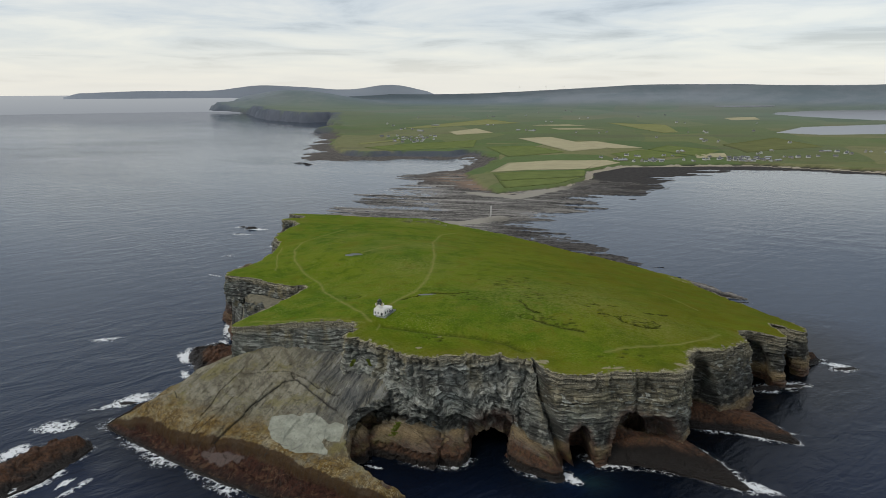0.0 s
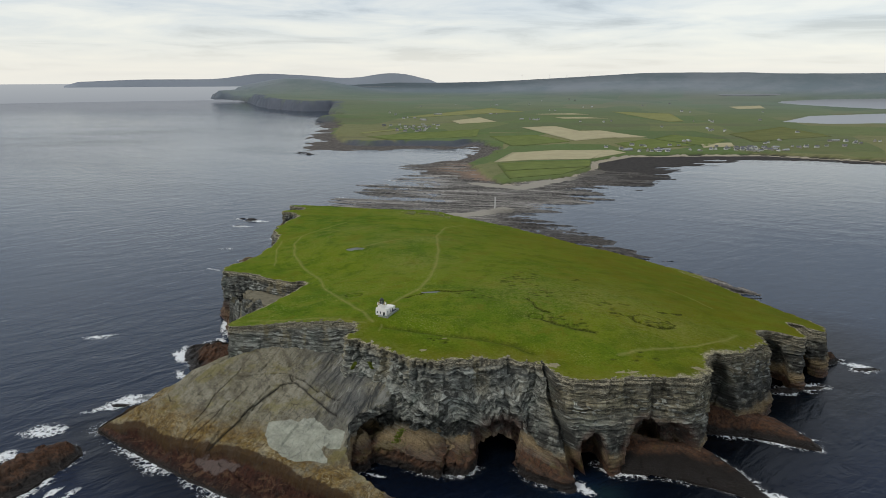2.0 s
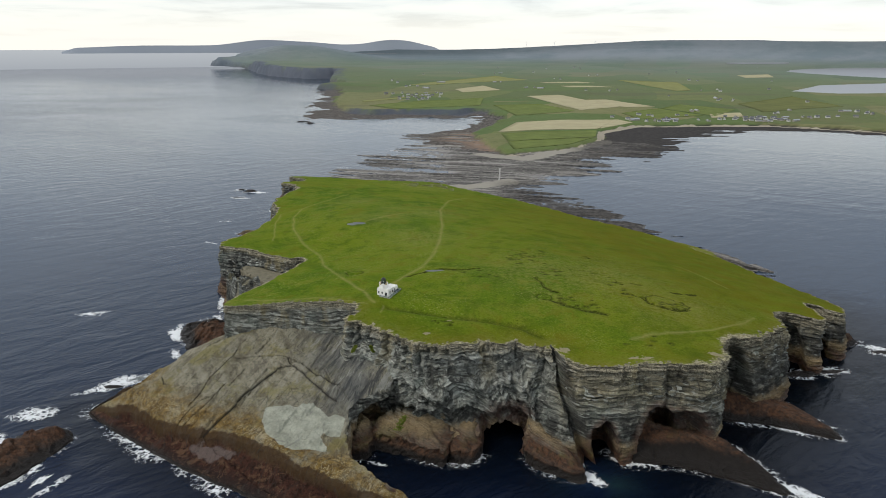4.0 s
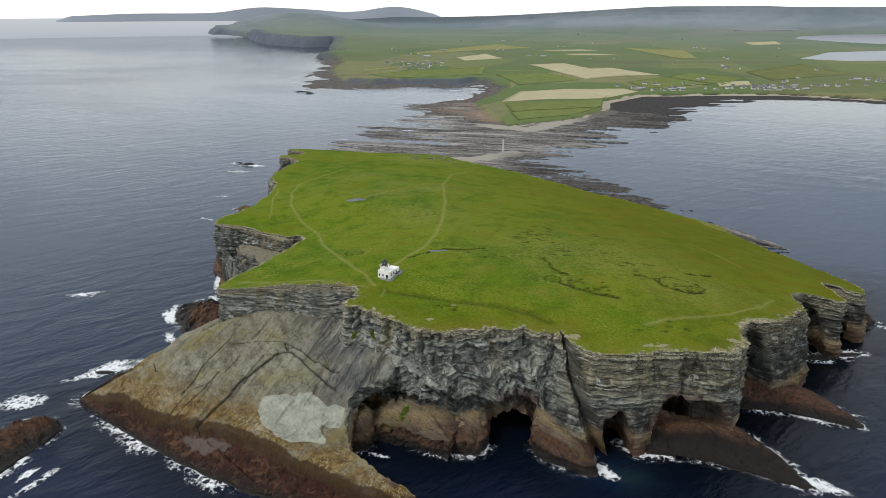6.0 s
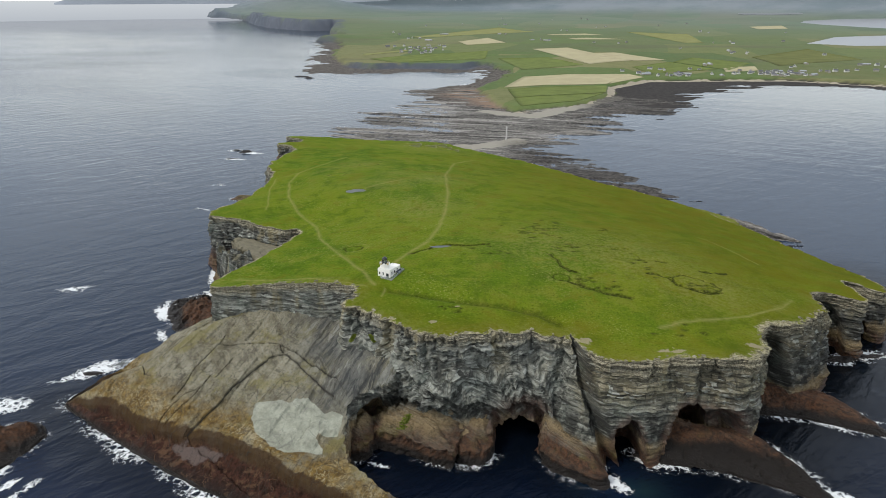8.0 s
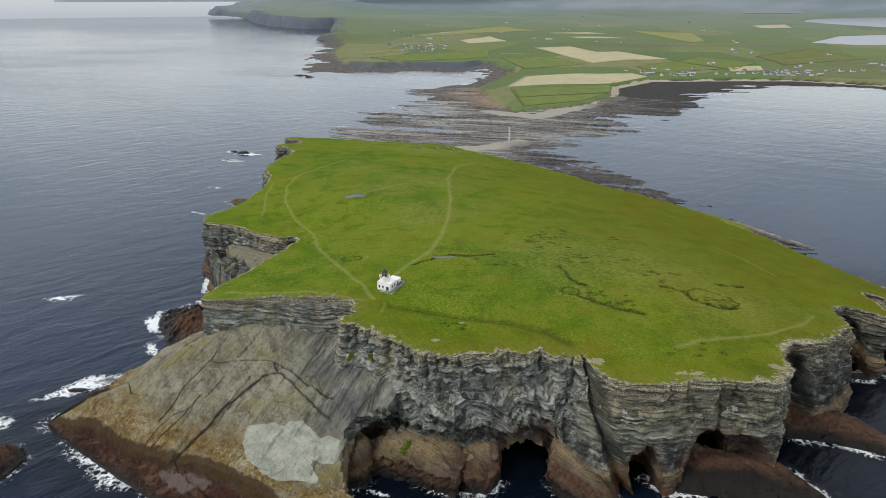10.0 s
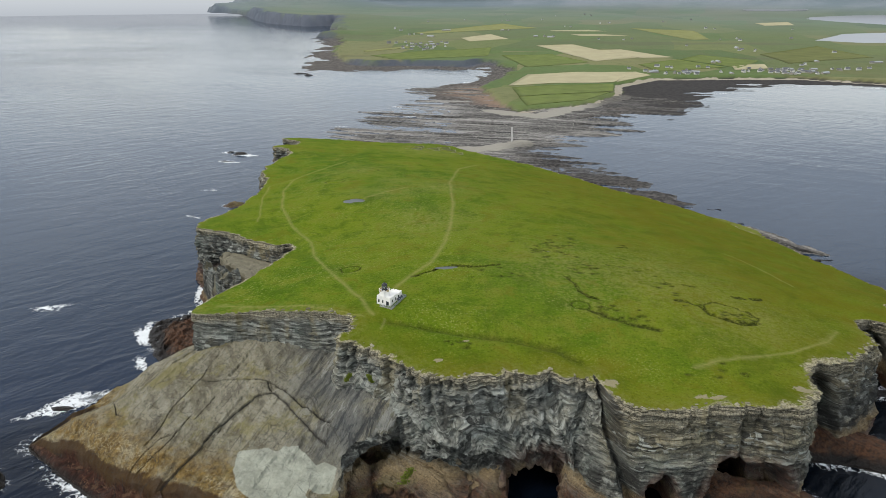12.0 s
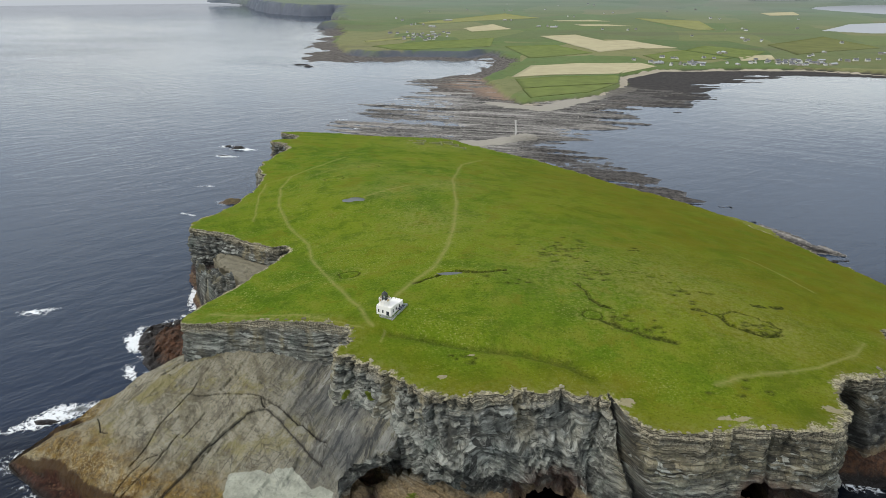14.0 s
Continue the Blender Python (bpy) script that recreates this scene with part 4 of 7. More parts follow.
PATHS = [([(-2.3, -2.5), (-8.5, 10.7), (-20.2, 33.4), (-35.7, 68.6), (-41.2, 89.7), (-55.2, 112.3), (-68.4, 147.2), (-76.6, 186), (-76.3, 213.4), (-67.9, 234.5),
    (-51.3, 270.4)], 1.1), ([(-75.4, 124), (-86.4, 173.4), (-88.9, 201.3), (-76.3, 214.3)], 0.7), ([(3.7, 18.1), (8.2, 29.7), (15.8, 45.6), (21.3, 72.2), (24, 103.6),
    (25, 137), (23.6, 192.9), (30, 263.6), (46.1, 300.6)], 1.3), ([(97, -26.6), (104.7, -23.2), (115.5, -20.1), (132.7, -14.9), (149.1, -5.2), (158.6, 5.9)], 0.8),
    ([(1.8, -3.8), (0.9, -11)], 0.5), ([(-23.9, 142.3), (-2.5, 167.8), (14.8, 175.5)], 0.6), ([(155.6, 96.9), (161.2, 82.2), (165, 68.4), (167.4, 54.9)], 0.6), ([(-5.3, -3.7),
    (-30.8, 10.5), (-61.3, 17.8)], 0.5)]
DITCHES = [([(9.3, 29.8), (17.3, 37.3), (23.6, 41.6), (30.1, 40.5), (36.3, 41.3), (42.9, 43.4)], 0.8, 0.9, 0.9), ([(3.8, -5.1), (16.5, -8.5), (32, -11.9), (44, -12.9),
    (57.4, -16.2), (63.7, -21.1)], 3.2, 1.9, 0.47), ([(72.8, 8.2), (77.2, 4.3), (82.7, 0.7), (87.9, -2.3), (92.8, -4.3)], 2.1, 0.9, 0.62), ([(112.7, 12.6), (114.1, 6.6),
    (118.3, 3.6), (122.9, 1), (128.6, 3)], 1.3, 1.2, 0.9), ([(128.6, 3), (131.4, 7.3), (128.8, 10.8), (124.2, 15.2), (118.2, 17), (112.7, 12.6)], 0.8, 0.6, 0.6),
    ([(67.8, 34.2), (70.5, 27.8), (70.6, 21.4), (73.6, 16.5), (76.7, 15.6)], 1, 0.6, 0.7), ([(129.6, 25.3), (133.4, 25.3)], 1.5, 0.4, 0.9), ([(137.2, 26.6),
    (140.5, 27.3)], 1.5, 0.4, 0.9), ([(106, 36.5), (106.5, 29.8)], 0.7, 0.3, 0.5), ([(104.5, 16.1), (108.1, 14.8), (111.2, 12.7)], 1.1, 0.5, 0.7), ([(97.7, 77.7),
    (103, 78.1)], 0.9, 0.3, 0.7), ([(87.3, 63.6), (98.5, 57.6)], 0.7, 0.3, 0.5)]


def boggy_spots():
    rng = random.Random(21)
    spots = []
    for cx, cy, rx, ry, n in ((62.5, 62.3, 8, 10, 22), (76.4, 45.0, 6, 8, 20), (79.2, 9.3, 8, 5, 14), (107.7, 27.0, 8, 10, 10), (99.9, 44.7, 18, 14, 6), (42.4, 36.6, 10, 6, 8), (24.0, -17.4, 6, 2, 6), (80.6, 78.7, 20, 14, 10), (122.1, 7.3, 8, 4, 16), (85.2, 1.8, 7, 2, 10), (100.9, -27.5, 8, 3, 6), (68.6, 71.9, 8, 8, 12)):
        for _ in range(n):
            spots.append((rng.gauss(cx, rx * 0.6), rng.gauss(cy, ry * 0.6), rng.uniform(0.5, 1.3)))
    return spots


SPOTS = boggy_spots()
POND = [(-33, 138.3), (-27.5, 136.6), (-22.5, 137.6), (-20.2, 141.5), (-23.5, 145.2), (-29, 145.0), (-33.2, 142.2)]
TARN = [(17, 38.6), (19.5, 37.4), (22, 37.2), (25, 38.0), (27, 39.6), (24.5, 40.2), (20, 39.8)]
RINGS = [(-16.5, 44.1, 4.2), (-47.5, 199.3, 6), (69.5, 10.7, 3.3), (-31, 236.2, 7)]
DRY = [(13.8, 107, 24), (15.8, 177.4, 22), (70.5, 47.9, 30), (123.1, 7.2, 22), (99.9, 39.7, 35), (-10.7, 157.6, 20), (-36.1, 236.4, 18), (4, 360, 30), (-8.6, 190.1, 13),
    (7.6, 102.3, 14)]
WALLS = [[(-66.1, 206.1), (-57.7, 219.5), (-41.2, 238.6), (-22.7, 251.5), (-0.3, 256.2)], [(-20.9, 145.4), (-8.6, 157.6), (9.7, 167.6), (24, 170.2)], [(-61.3, 17.8), (-41, 11.7),
    (-14.5, 5.1)]]


def wear(x, y):
    """How far the ground is sunk along ditches and in old rings."""
    cut = np.zeros(np.shape(x))
    for line, w, deep, _ in DITCHES:
        cut = np.maximum(cut, deep * np.exp(-(near_line(x, y, line) / w) ** 2))
    for sx, sy, sr in SPOTS:
        cut = np.maximum(cut, 0.4 * np.exp(-(np.hypot((x - sx) / 1.6, y - sy) / sr) ** 2))
    cut = np.maximum(cut, np.where(inside(x, y, POND), 2.2 * smooth(0, 1.2, near_line(x, y, POND + POND[:1])), 0))
    cut = np.maximum(cut, np.where(inside(x, y, TARN), 0.8 * smooth(0, 1.0, near_line(x, y, TARN + TARN[:1])), 0))
    for rx, ry, r in RINGS:
        d = np.hypot((x - rx), (y - ry) * 1.15)
        cut = np.maximum(cut, 0.5 * np.exp(-((d - r) / 0.9) ** 2))
    return cut


def ground(x, y):
    return turf(x, y) + 0.7 * (fbm(x / 22, y / 22, 61, 4) - 0.5)


def build_island():
    rows = COAST_SLAB + COAST_FRONT + COAST_EAST + COAST_BAY + COAST_NORTH + COAST_COVE
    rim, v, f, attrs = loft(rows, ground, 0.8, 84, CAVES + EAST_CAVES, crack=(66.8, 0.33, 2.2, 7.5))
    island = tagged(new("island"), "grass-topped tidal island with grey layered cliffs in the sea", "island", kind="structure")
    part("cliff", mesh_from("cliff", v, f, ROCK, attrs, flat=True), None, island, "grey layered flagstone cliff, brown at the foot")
    extra = []
    for line, w in PATHS:
        q = spline(line, 0.8, False)
        for o in (-1.5, -0.7, 0, 0.7, 1.5):
            extra.append(np.stack([q[:, 0] + o * w, q[:, 1] + o * 0.3], 1))
    for a, b, r in RINGS:
        for k in np.linspace(0, 2 * np.pi, 60):
            for o in (-1.2, -0.5, 0.0, 0.5, 1.2):
                extra.append(np.array([(a + (r + o) * math.cos(k), b + (r + o) * math.sin(k) / 1.15)]))
    for a, b, r in SPOTS:
        extra.append(np.array([(a + r * i * 0.8, b + r * j * 0.5) for i in (-1, 0, 1) for j in (-1, 0, 1)]))
    for line, w, _, _ in DITCHES:
        q = spline(line, 0.7, False)
        for o in (-1.2, -0.6, 0, 0.6, 1.2):
            extra.append(np.stack([q[:, 0], q[:, 1] + o * w], 1))
    for x0, x1, y0, y1, st in ((44, 145, -18, 70, 0.8), (-12, 66, -28, 44, 0.9)):
        gx, gy = np.meshgrid(np.arange(x0, x1, st), np.arange(y0, y1, st))
        extra.append(np.stack([gx.ravel() + st * 0.6 * (lattice(gx, gy, 45).ravel() - .5), gy.ravel() + st * 0.6 * (lattice(gx, gy, 46).ravel() - .5)], 1))
    xy, z, faces, dist = cap(rim, ground, 2.0, np.vstack(extra), rough=0.55)
    x, y = xy.T
    z = z - wear(x, y) * smooth(0.5, 4, dist)
    wob = 1.2 * (fbm(x / 9, y / 9, 71, 3) - 0.5)
    path = np.zeros(len(x))
    for line, w in PATHS:
        path = np.maximum(path, np.exp(-(near_line(x + wob, y + wob, line) / (w * 0.68)) ** 2))
    wet = np.zeros(len(x))
    rag = 2.2 * (fbm(x / 2.4, y / 2.4, 72, 3) - 0.5)
    for line, w, _, k in DITCHES:
        wet = np.maximum(wet, k * np.exp(-(near_line(x + wob + rag, y + wob + 0.7 * rag, line) / w) ** 2))
    for a, b, r in SPOTS:
        wet = np.maximum(wet, 0.58 * np.exp(-(np.hypot((x - a + 0.5 * rag) / 1.8, y - b + 0.4 * rag) / (1.35 * r)) ** 2))
    pale = np.zeros(len(x))
    for a, b, r in DRY:
        pale = np.maximum(pale, np.exp(-(np.hypot(x - a, y - b) / r) ** 2))
    for line in WALLS:
        pale = np.maximum(pale, 1.3 * np.exp(-(near_line(x + 2 * wob, y + 2 * wob, line) / 1.6) ** 2))
    for a, b, r in RINGS:
        d = np.hypot(x - a + 0.6 * rag, (y - b) * 1.15 + 0.6 * rag)
        wet = np.maximum(wet, 0.56 * np.exp(-((d - r) / 0.9) ** 2))
        pale = np.maximum(pale, np.exp(-((d - r - 2) / 1.2) ** 2))
    pale = np.maximum(pale, 0.8 * np.exp(-(dist / 4.5) ** 2) * (y < 20))
    bare = np.zeros(len(x))
    for a, b, r, k in ((97.0, -41.2, 5.4, 1.5), (70.0, -33.5, 3.2, 2.0), (28.6, -16.4, 1.5, 0.8), (19.9, -27.2, 1.6, 0.8), (127.0, -34.6, 3.6, 1.6)):
        bare = np.maximum(bare, np.exp(-((x - a) / r) ** 2 - ((y - b) / k) ** 2) * 1.4)
    dry = smooth(35, 190, x + 0.2 * y) * smooth(430, 250, y)
    dry = np.maximum(dry, 0.85 * np.exp(-(dist / 13) ** 2) * smooth(14, -8, y))
    top = mesh_from("turf", np.c_[xy, z], faces, GRASS, {"edge": dist * (1 - 0.5 * smooth(60, 75, x) * smooth(0, -20, y)), "path": path, "wet": wet, "pale": pale, "bare": bare, "dry": dry})
    part("turf", top, None, island, "short green turf with worn paths and ditches")
    return island, rim


ISLAND, ISLAND_RIM = build_island()

# ---- the dip slope and the ledges ----
NORTH_SHORE = [(-118, -18), (-112, -4), (-106, 2)]
SCARP = [(-116, -18.6), (-96, -28), (-82, -37.5), (-74, -42), (-67, -45), (-61, -48.6), (-54, -49), (-47, -52.4), (-41, -55.6), (-35.5, -58.6), (-28, -63), (-20, -68), (-7, -74.2), (6, -78), (16, -79)]
FRONT_SHORE = [(-118, -18), (-104, -30), (-86, -42), (-55, -62), (-28, -75), (0, -82), (17, -80)]
SLAB_ROWS = [(-104.6, -29, 1, -2), (-113.3, -22.5, 0.5, -2), (-118.2, -18.2, 0.5, -2), (-116.3, -11.5, 0.5, -2), (-112.6, -3, 0.5, -2), (-107, 3.8, 0.5, -2), (-101.2, 8.3, 1, -2),
    (-89.4, 11.1, 1, -2), (-81.5, 21.7, 2, -2), (-67.4, 23.9, 1, -2), (-30.8, 17.7, 1, -2), (-8.5, 5.3, 1, -2), (6, -22.5, 1, 15), (6.9, -35, 0.5, 19), (-3.8, -38.6, 0.5, 15),
    (-8, -44.2, 0.5, 6), (-6.8, -53.3, 0.5, -2), (-5.6, -61.4, 0.5, -2), (4.8, -70.4, 0.5, -2), (17, -77.6, 1, -2), (14, -80.7, 1, -2), (-0.2, -81, 2, -2),
    (-28.2, -74.3, 2, -2), (-55.4, -61.1, 2, -2), (-86.3, -41.5, 2, -2)]
PANEL = [(-60.9, -48), (-57, -43.8), (-52.4, -36.2), (-49.3, -29.2), (-44.7, -23.1), (-41.5, -19.5), (-38.8, -17.4), (-34.9, -16.2), (-28.8, -21), (-21, -29.9), (-17.3, -34.3), (-13.4, -38.2), (-8, -44), (-6, -60), (-30, -72)]
PALE = [(-39.8, -41.5), (-40, -38.4), (-34.2, -38.3), (-31.4, -37.5), (-28.3, -38.9), (-26.1, -36.9), (-22.3, -36.7), (-19.4, -39.7), (-16, -43.2), (-13.2, -42.7), (-9.6, -45.1), (-9.7, -48.8), (-10.4, -52.2),
        (-13.6, -52.5), (-16.4, -51.6), (-17.2, -53.3), (-14.4, -56.9), (-14.1, -58.9), (-20.8, -58.5), (-26.2, -58.3), (-31.2, -56), (-37, -50.7), (-39.7, -45.4)]
CRACKS = [[(-64.3, -6.6), (-59.1, -9.1), (-52.6, -9.1), (-45.9, -9.5), (-37.2, -11.7), (-36.3, -14.1), (-34.9, -15.7)], [(-34.9, -16.2), (-28.8, -21), (-21, -29.9), (-17.3, -34.3), (-13.4, -38.2)],
          [(-60.9, -48), (-57, -43.8), (-52.4, -36.2), (-49.3, -29.2), (-44.7, -23.1), (-41.5, -19.5), (-38.8, -17.4), (-34.9, -16.2)], [(-36.7, -12.2), (-31.9, -14.9), (-25.7, -20.1), (-18.3, -27.2), (-13.1, -32.4)],
          [(-58.3, 4.2), (-60.2, -2), (-60.8, -7.1), (-63.6, -12.3), (-66.9, -19.1), (-68.3, -27.5), (-70.3, -33.3)], [(-53.9, -16.4), (-56, -21.8), (-57.6, -24.9)], [(-59.8, -22.9), (-62.3, -31.9), (-65.7, -37.8), (-69.7, -41.5)],
          [(-63.1, -30.6), (-66.1, -31.8), (-69.4, -35.2), (-72.5, -40.5)], [(-92, -9.3), (-88, -15), (-85.4, -19.6), (-82.9, -20.5)]]
BENCH = [(-66.3, -47.4), (-59.8, -49.4), (-53.5, -51), (-46.6, -55.4), (-50.2, -56.5), (-56.2, -55.5), (-60.8, -53)]


def slab_height(x, y):
    a = 23.2 + 0.235 * (y + 10) + 0.13 * np.minimum(x + 37, 0) + 9.0 * smooth(-26, 2, x) * smooth(-50, -24, y)
    a = a - 0.5 * np.maximum(-0.461 * (x + 110) + 0.887 * (y + 24) - 6, 0)
    b = 0.8 + 1.0 * near_line(x, y, FRONT_SHORE)
    k = 4.0
    h = np.clip(0.5 + 0.5 * (b - a) / k, 0, 1)
    z = b * (1 - h) + a * h - k * h * (1 - h)
    z = np.minimum(z, 0.9 + 0.62 * near_line(x, y, NORTH_SHORE))
    # a low scarp drops to a wave-worn bench above the water
    ds, df = near_line(x, y, SCARP), near_line(x, y, FRONT_SHORE)
    low = inside(x, y, SCARP + FRONT_SHORE[::-1])
    z = z - np.where(low, 2.2 * smooth(0.0, 1.0, ds) * smooth(1.0, 5.0, df), 0)
    bed = fbm(x / 14, y / 14, 81, 4)
    tilt = (0.25 * x - 0.55 * y) / 6 + 2.2 * bed
    z = z + 0.45 * (smooth(0.75, 1.0, tilt - np.floor(tilt)) - (tilt - np.floor(tilt)))
    z = z + 1.8 * (fbm(x / 6, y / 6, 83, 4) - 0.5) * smooth(16, 5, near_line(x, y, FRONT_SHORE))
    # plates part along the joints
    along, across = 0.36 * x + 0.93 * y, 0.93 * x - 0.36 * y
    row = np.floor(across / 5.5 + 0.5 * vnoise(along / 20, across / 20, 85))
    col = np.floor(along / 11 + 3 * lattice(row, 0 * row, 86))
    z = z + (0.9 * lattice(row, col, 87) - 0.45) * smooth(3, 9, df)
    row2 = np.floor(across / 2.1 + 0.4 * vnoise(along / 9, across / 9, 88))
    col2 = np.floor(along / 4.2 + 3 * lattice(row2, 0 * row2, 89))
    z = z + (0.36 * lattice(row2, col2, 90) - 0.18) * smooth(3, 9, df)
    d = np.minimum(near_line(x, y, CRACKS[1]), near_line(x, y, CRACKS[2]))
    z = z - np.where(inside(x, y, PANEL), 1.1 * smooth(0, 0.4, d), 0)
    for line in CRACKS:
        z = z - 0.7 * smooth(0.24, 0.08, near_line(x + 0.2 * (fbm(x / 3, y / 3, 84, 2) - .5), y, line))
    return z + 0.35 * (fbm(x / 3, y / 3, 82, 4) - 0.5)


def build_slab():
    thing = tagged(new("rock_slope"), "broad sloping slab of bare grey flagstone, brown towards the sea", "rock slope", kind="structure")
    rim, v, f, attrs = loft(SLAB_ROWS, slab_height, 0.8, 14, relief=0.6, bulge=2.2)
    part("side", mesh_from("side", v, f, LEDGE, attrs, flat=True), None, thing)
    extra = []
    for line in CRACKS + [SCARP]:
        q = spline(line, 0.5, False)
        for o in (-0.8, -0.5, -0.35, -0.2, -0.1, 0, 0.1, 0.2, 0.35, 0.5, 0.8):
            extra.append(np.stack([q[:, 0] + o * 0.7, q[:, 1] - o * 0.6], 1))
    xy, z, faces, dist = cap(rim, slab_height, 0.6, np.vstack(extra))
    x, y = xy.T
    crack = np.zeros(len(x))
    for line in CRACKS:
        crack = np.maximum(crack, smooth(0.20, 0.06, near_line(x + 0.2 * (fbm(x / 3, y / 3, 84, 2) - .5), y, line)))
    inner = np.where(inside(x, y, PALE), near_line(x, y, PALE + PALE[:1]), -near_line(x, y, PALE + PALE[:1]))
    ds, df = near_line(x, y, SCARP), near_line(x, y, FRONT_SHORE)
    shore = np.where(inside(x, y, SCARP + FRONT_SHORE[::-1]), 10 * df / (df + ds + 1e-6), np.minimum(10 + ds, 10 + 1.2 * near_line(x, y, NORTH_SHORE)))
    me = mesh_from("slab", np.c_[xy, z], faces, SLAB, {"crack": crack, "pale": np.clip(0.5 + inner / 12, 0, 1), "bench": np.where(inside(x, y, BENCH), 0.5, -0.5) * smooth(0, 2.5, near_line(x, y, BENCH + BENCH[:1])) + 0.5, "shore": shore, "ramp": smooth(-44, -16, x + 0.25 * y) * smooth(-52, -36, y)}, flat=True)
    part("slab", me, None, thing, "cracked grey stone surface with a pale patch")
    return rim


SLAB_RIM = build_slab()


def build_ledge(name, label, rows, crest, high, seed, step=0.8, category="rock", material=None, bumps=2.6, steep=1.0, low=0.9, blocks=1.5, tail=None, relief=0.9, dark=0.0):
    """A wave-washed rock: an outline, and a back that rises from the shore to a crest line."""
    edge = [(r[0], r[1]) for r in rows] + [rows[0][:2]]
    (ax, ay), (bx, by) = crest[0], crest[-1]
    span2 = (bx - ax) ** 2 + (by - ay) ** 2 + 1e-6

    def height(x, y):
        d = near_line(x, y, edge)
        c = near_line(x, y, crest)
        rise = smooth(0, steep, d / (d + c + 1e-6))
        far = np.clip(((x - ax) * (bx - ax) + (y - ay) * (by - ay)) / span2, 0, 1)
        peak = high if tail is None else high + (tail - high) * far
        z = low + (peak - low) * rise * (0.8 + 0.4 * vnoise(x / 8, y / 8, seed))
        z = z + bumps * 1.5 * (fbm(x / 5, y / 5, seed, 5) - 0.5) * smooth(0, 3, d)
        tilt = 0.12 * x + 0.2 * y
        bed = (z + tilt) / 0.9
        z = 0.35 * z + 0.65 * (0.9 * (np.floor(bed) + smooth(0.6, 1.0, bed - np.floor(bed))) - tilt)
        q, w = 0.8 * x + 0.6 * y, 0.8 * y - 0.6 * x
        z = z + blocks * (lattice(np.floor(q / 3.4), np.floor(w / 2.3 + lattice(np.floor(q / 3.4), 0 * q, seed)), seed + 1) - 0.5) * smooth(0.5, 3, d) * min(1, high / 5)
        return z - 0.8 * np.exp(-(np.abs(vnoise(x / 6 + y / 9, y / 14 - x / 20, seed + 2) - 0.5) / 0.035) ** 2)

    thing = tagged(new(name), label, category)
    rim, v, f, attrs = loft(rows, height, step, 8, relief=relief, bulge=2.2)
    xy, z, faces, dist = cap(rim, height, step)
    x, y = xy.T
    mat = material or LEDGE
    attrs["tone"] = attrs["tone"] * (1 - dark)
    part("face", mesh_from("face", v, f, mat, attrs, flat=True), None, thing)
    top = {"layer": z * 2 + 0.5 * x + 0.3 * y, "along": x + y, "top": np.full(len(x), 9.0), "tone": (0.25 + 0.5 * fbm(x / 3, y / 3, seed + 8, 3)) * (1 - dark), "stain": (0.75 * smooth(0.35, 0.62, fbm(x / 14, y / 14, seed + 9, 3)) if mat in (RUSTY, DARK_RUST) else 0.0) + 0 * x}
    part("back", mesh_from("back", np.c_[xy, z], faces, mat, top, flat=True), None, thing)
    return rim


RIMS = []
SHELF = "brown wave-cut rock shelf at the foot of the cliff"
for rows, crest, high, low, seed in (
        ([(-12, -30, .5, -2), (-11, -43, .5, -2), (-7, -49, .5, -2), (-1.5, -48, .5, -2), (0.5, -41.5, .5, -2), (2, -31, .5, -2)], [(-6, -32), (-3, -38)], 10, 5.0, 3),
        ([(-1, -33, .5, -2), (0.3, -40.8, .5, -2), (7.5, -44.4, .5, -2), (11.4, -46, .5, -2), (19.2, -50.6, .5, -2), (26.5, -52.3, .5, -2), (28, -49, .5, -2), (30, -33, .5, -2)], [(3, -33), (28, -36)], 12.5, 6.5, 4),
        ([(28.3, -35, .5, -2), (28.4, -49.2, .5, -2), (32, -51.2, .5, -2), (36.1, -51.2, .5, -2), (39.7, -47.3, .5, -2), (41, -35, .5, -2)], [(30, -36), (38, -37)], 12, 5.0, 6)):
    RIMS.append(build_ledge("shelf", SHELF, rows, crest, high, seed, steep=1.0, low=low, bumps=1.0, blocks=0.5, relief=0.5))
RIMS.append(build_ledge("shelf", "brown rounded rock buttress beside the sea cave", [(56, -36, .5, -2), (56.1, -48.5, .5, -2), (60.8, -54.8, 1, -2), (71.4, -61.5, 1, -2), (75.3, -60.2, 1, -2), (74, -50, .5, -2), (66, -38, .5, -2)],
                        [(59, -38), (66, -45), (70, -54)], 12.5, 5, steep=0.8, low=3.5, bumps=1.2, blocks=0.6, relief=0.5, tail=6))
RIMS.append(build_ledge("promontory", "low brown rock promontory running into the sea", [(86, -46, .5, -2), (92, -49.5, .5, -2), (101, -51.5, .5, -2), (112, -55, .5, -2), (124, -60, .5, -2), (135, -66.5, .5, -2), (142, -69, .5, -2), (143, -66, .5, -2), (138, -54, .5, -2),
                        (134.5, -42, .5, -2), (130, -34, .5, -2), (112, -38, .5, -2), (96, -40, .5, -2)], [(100, -41), (122, -43), (132, -50), (138, -62)], 11, 7, steep=0.9, bumps=1.0, blocks=0.35, material=DARK_RUST, tail=4, relief=0.5))
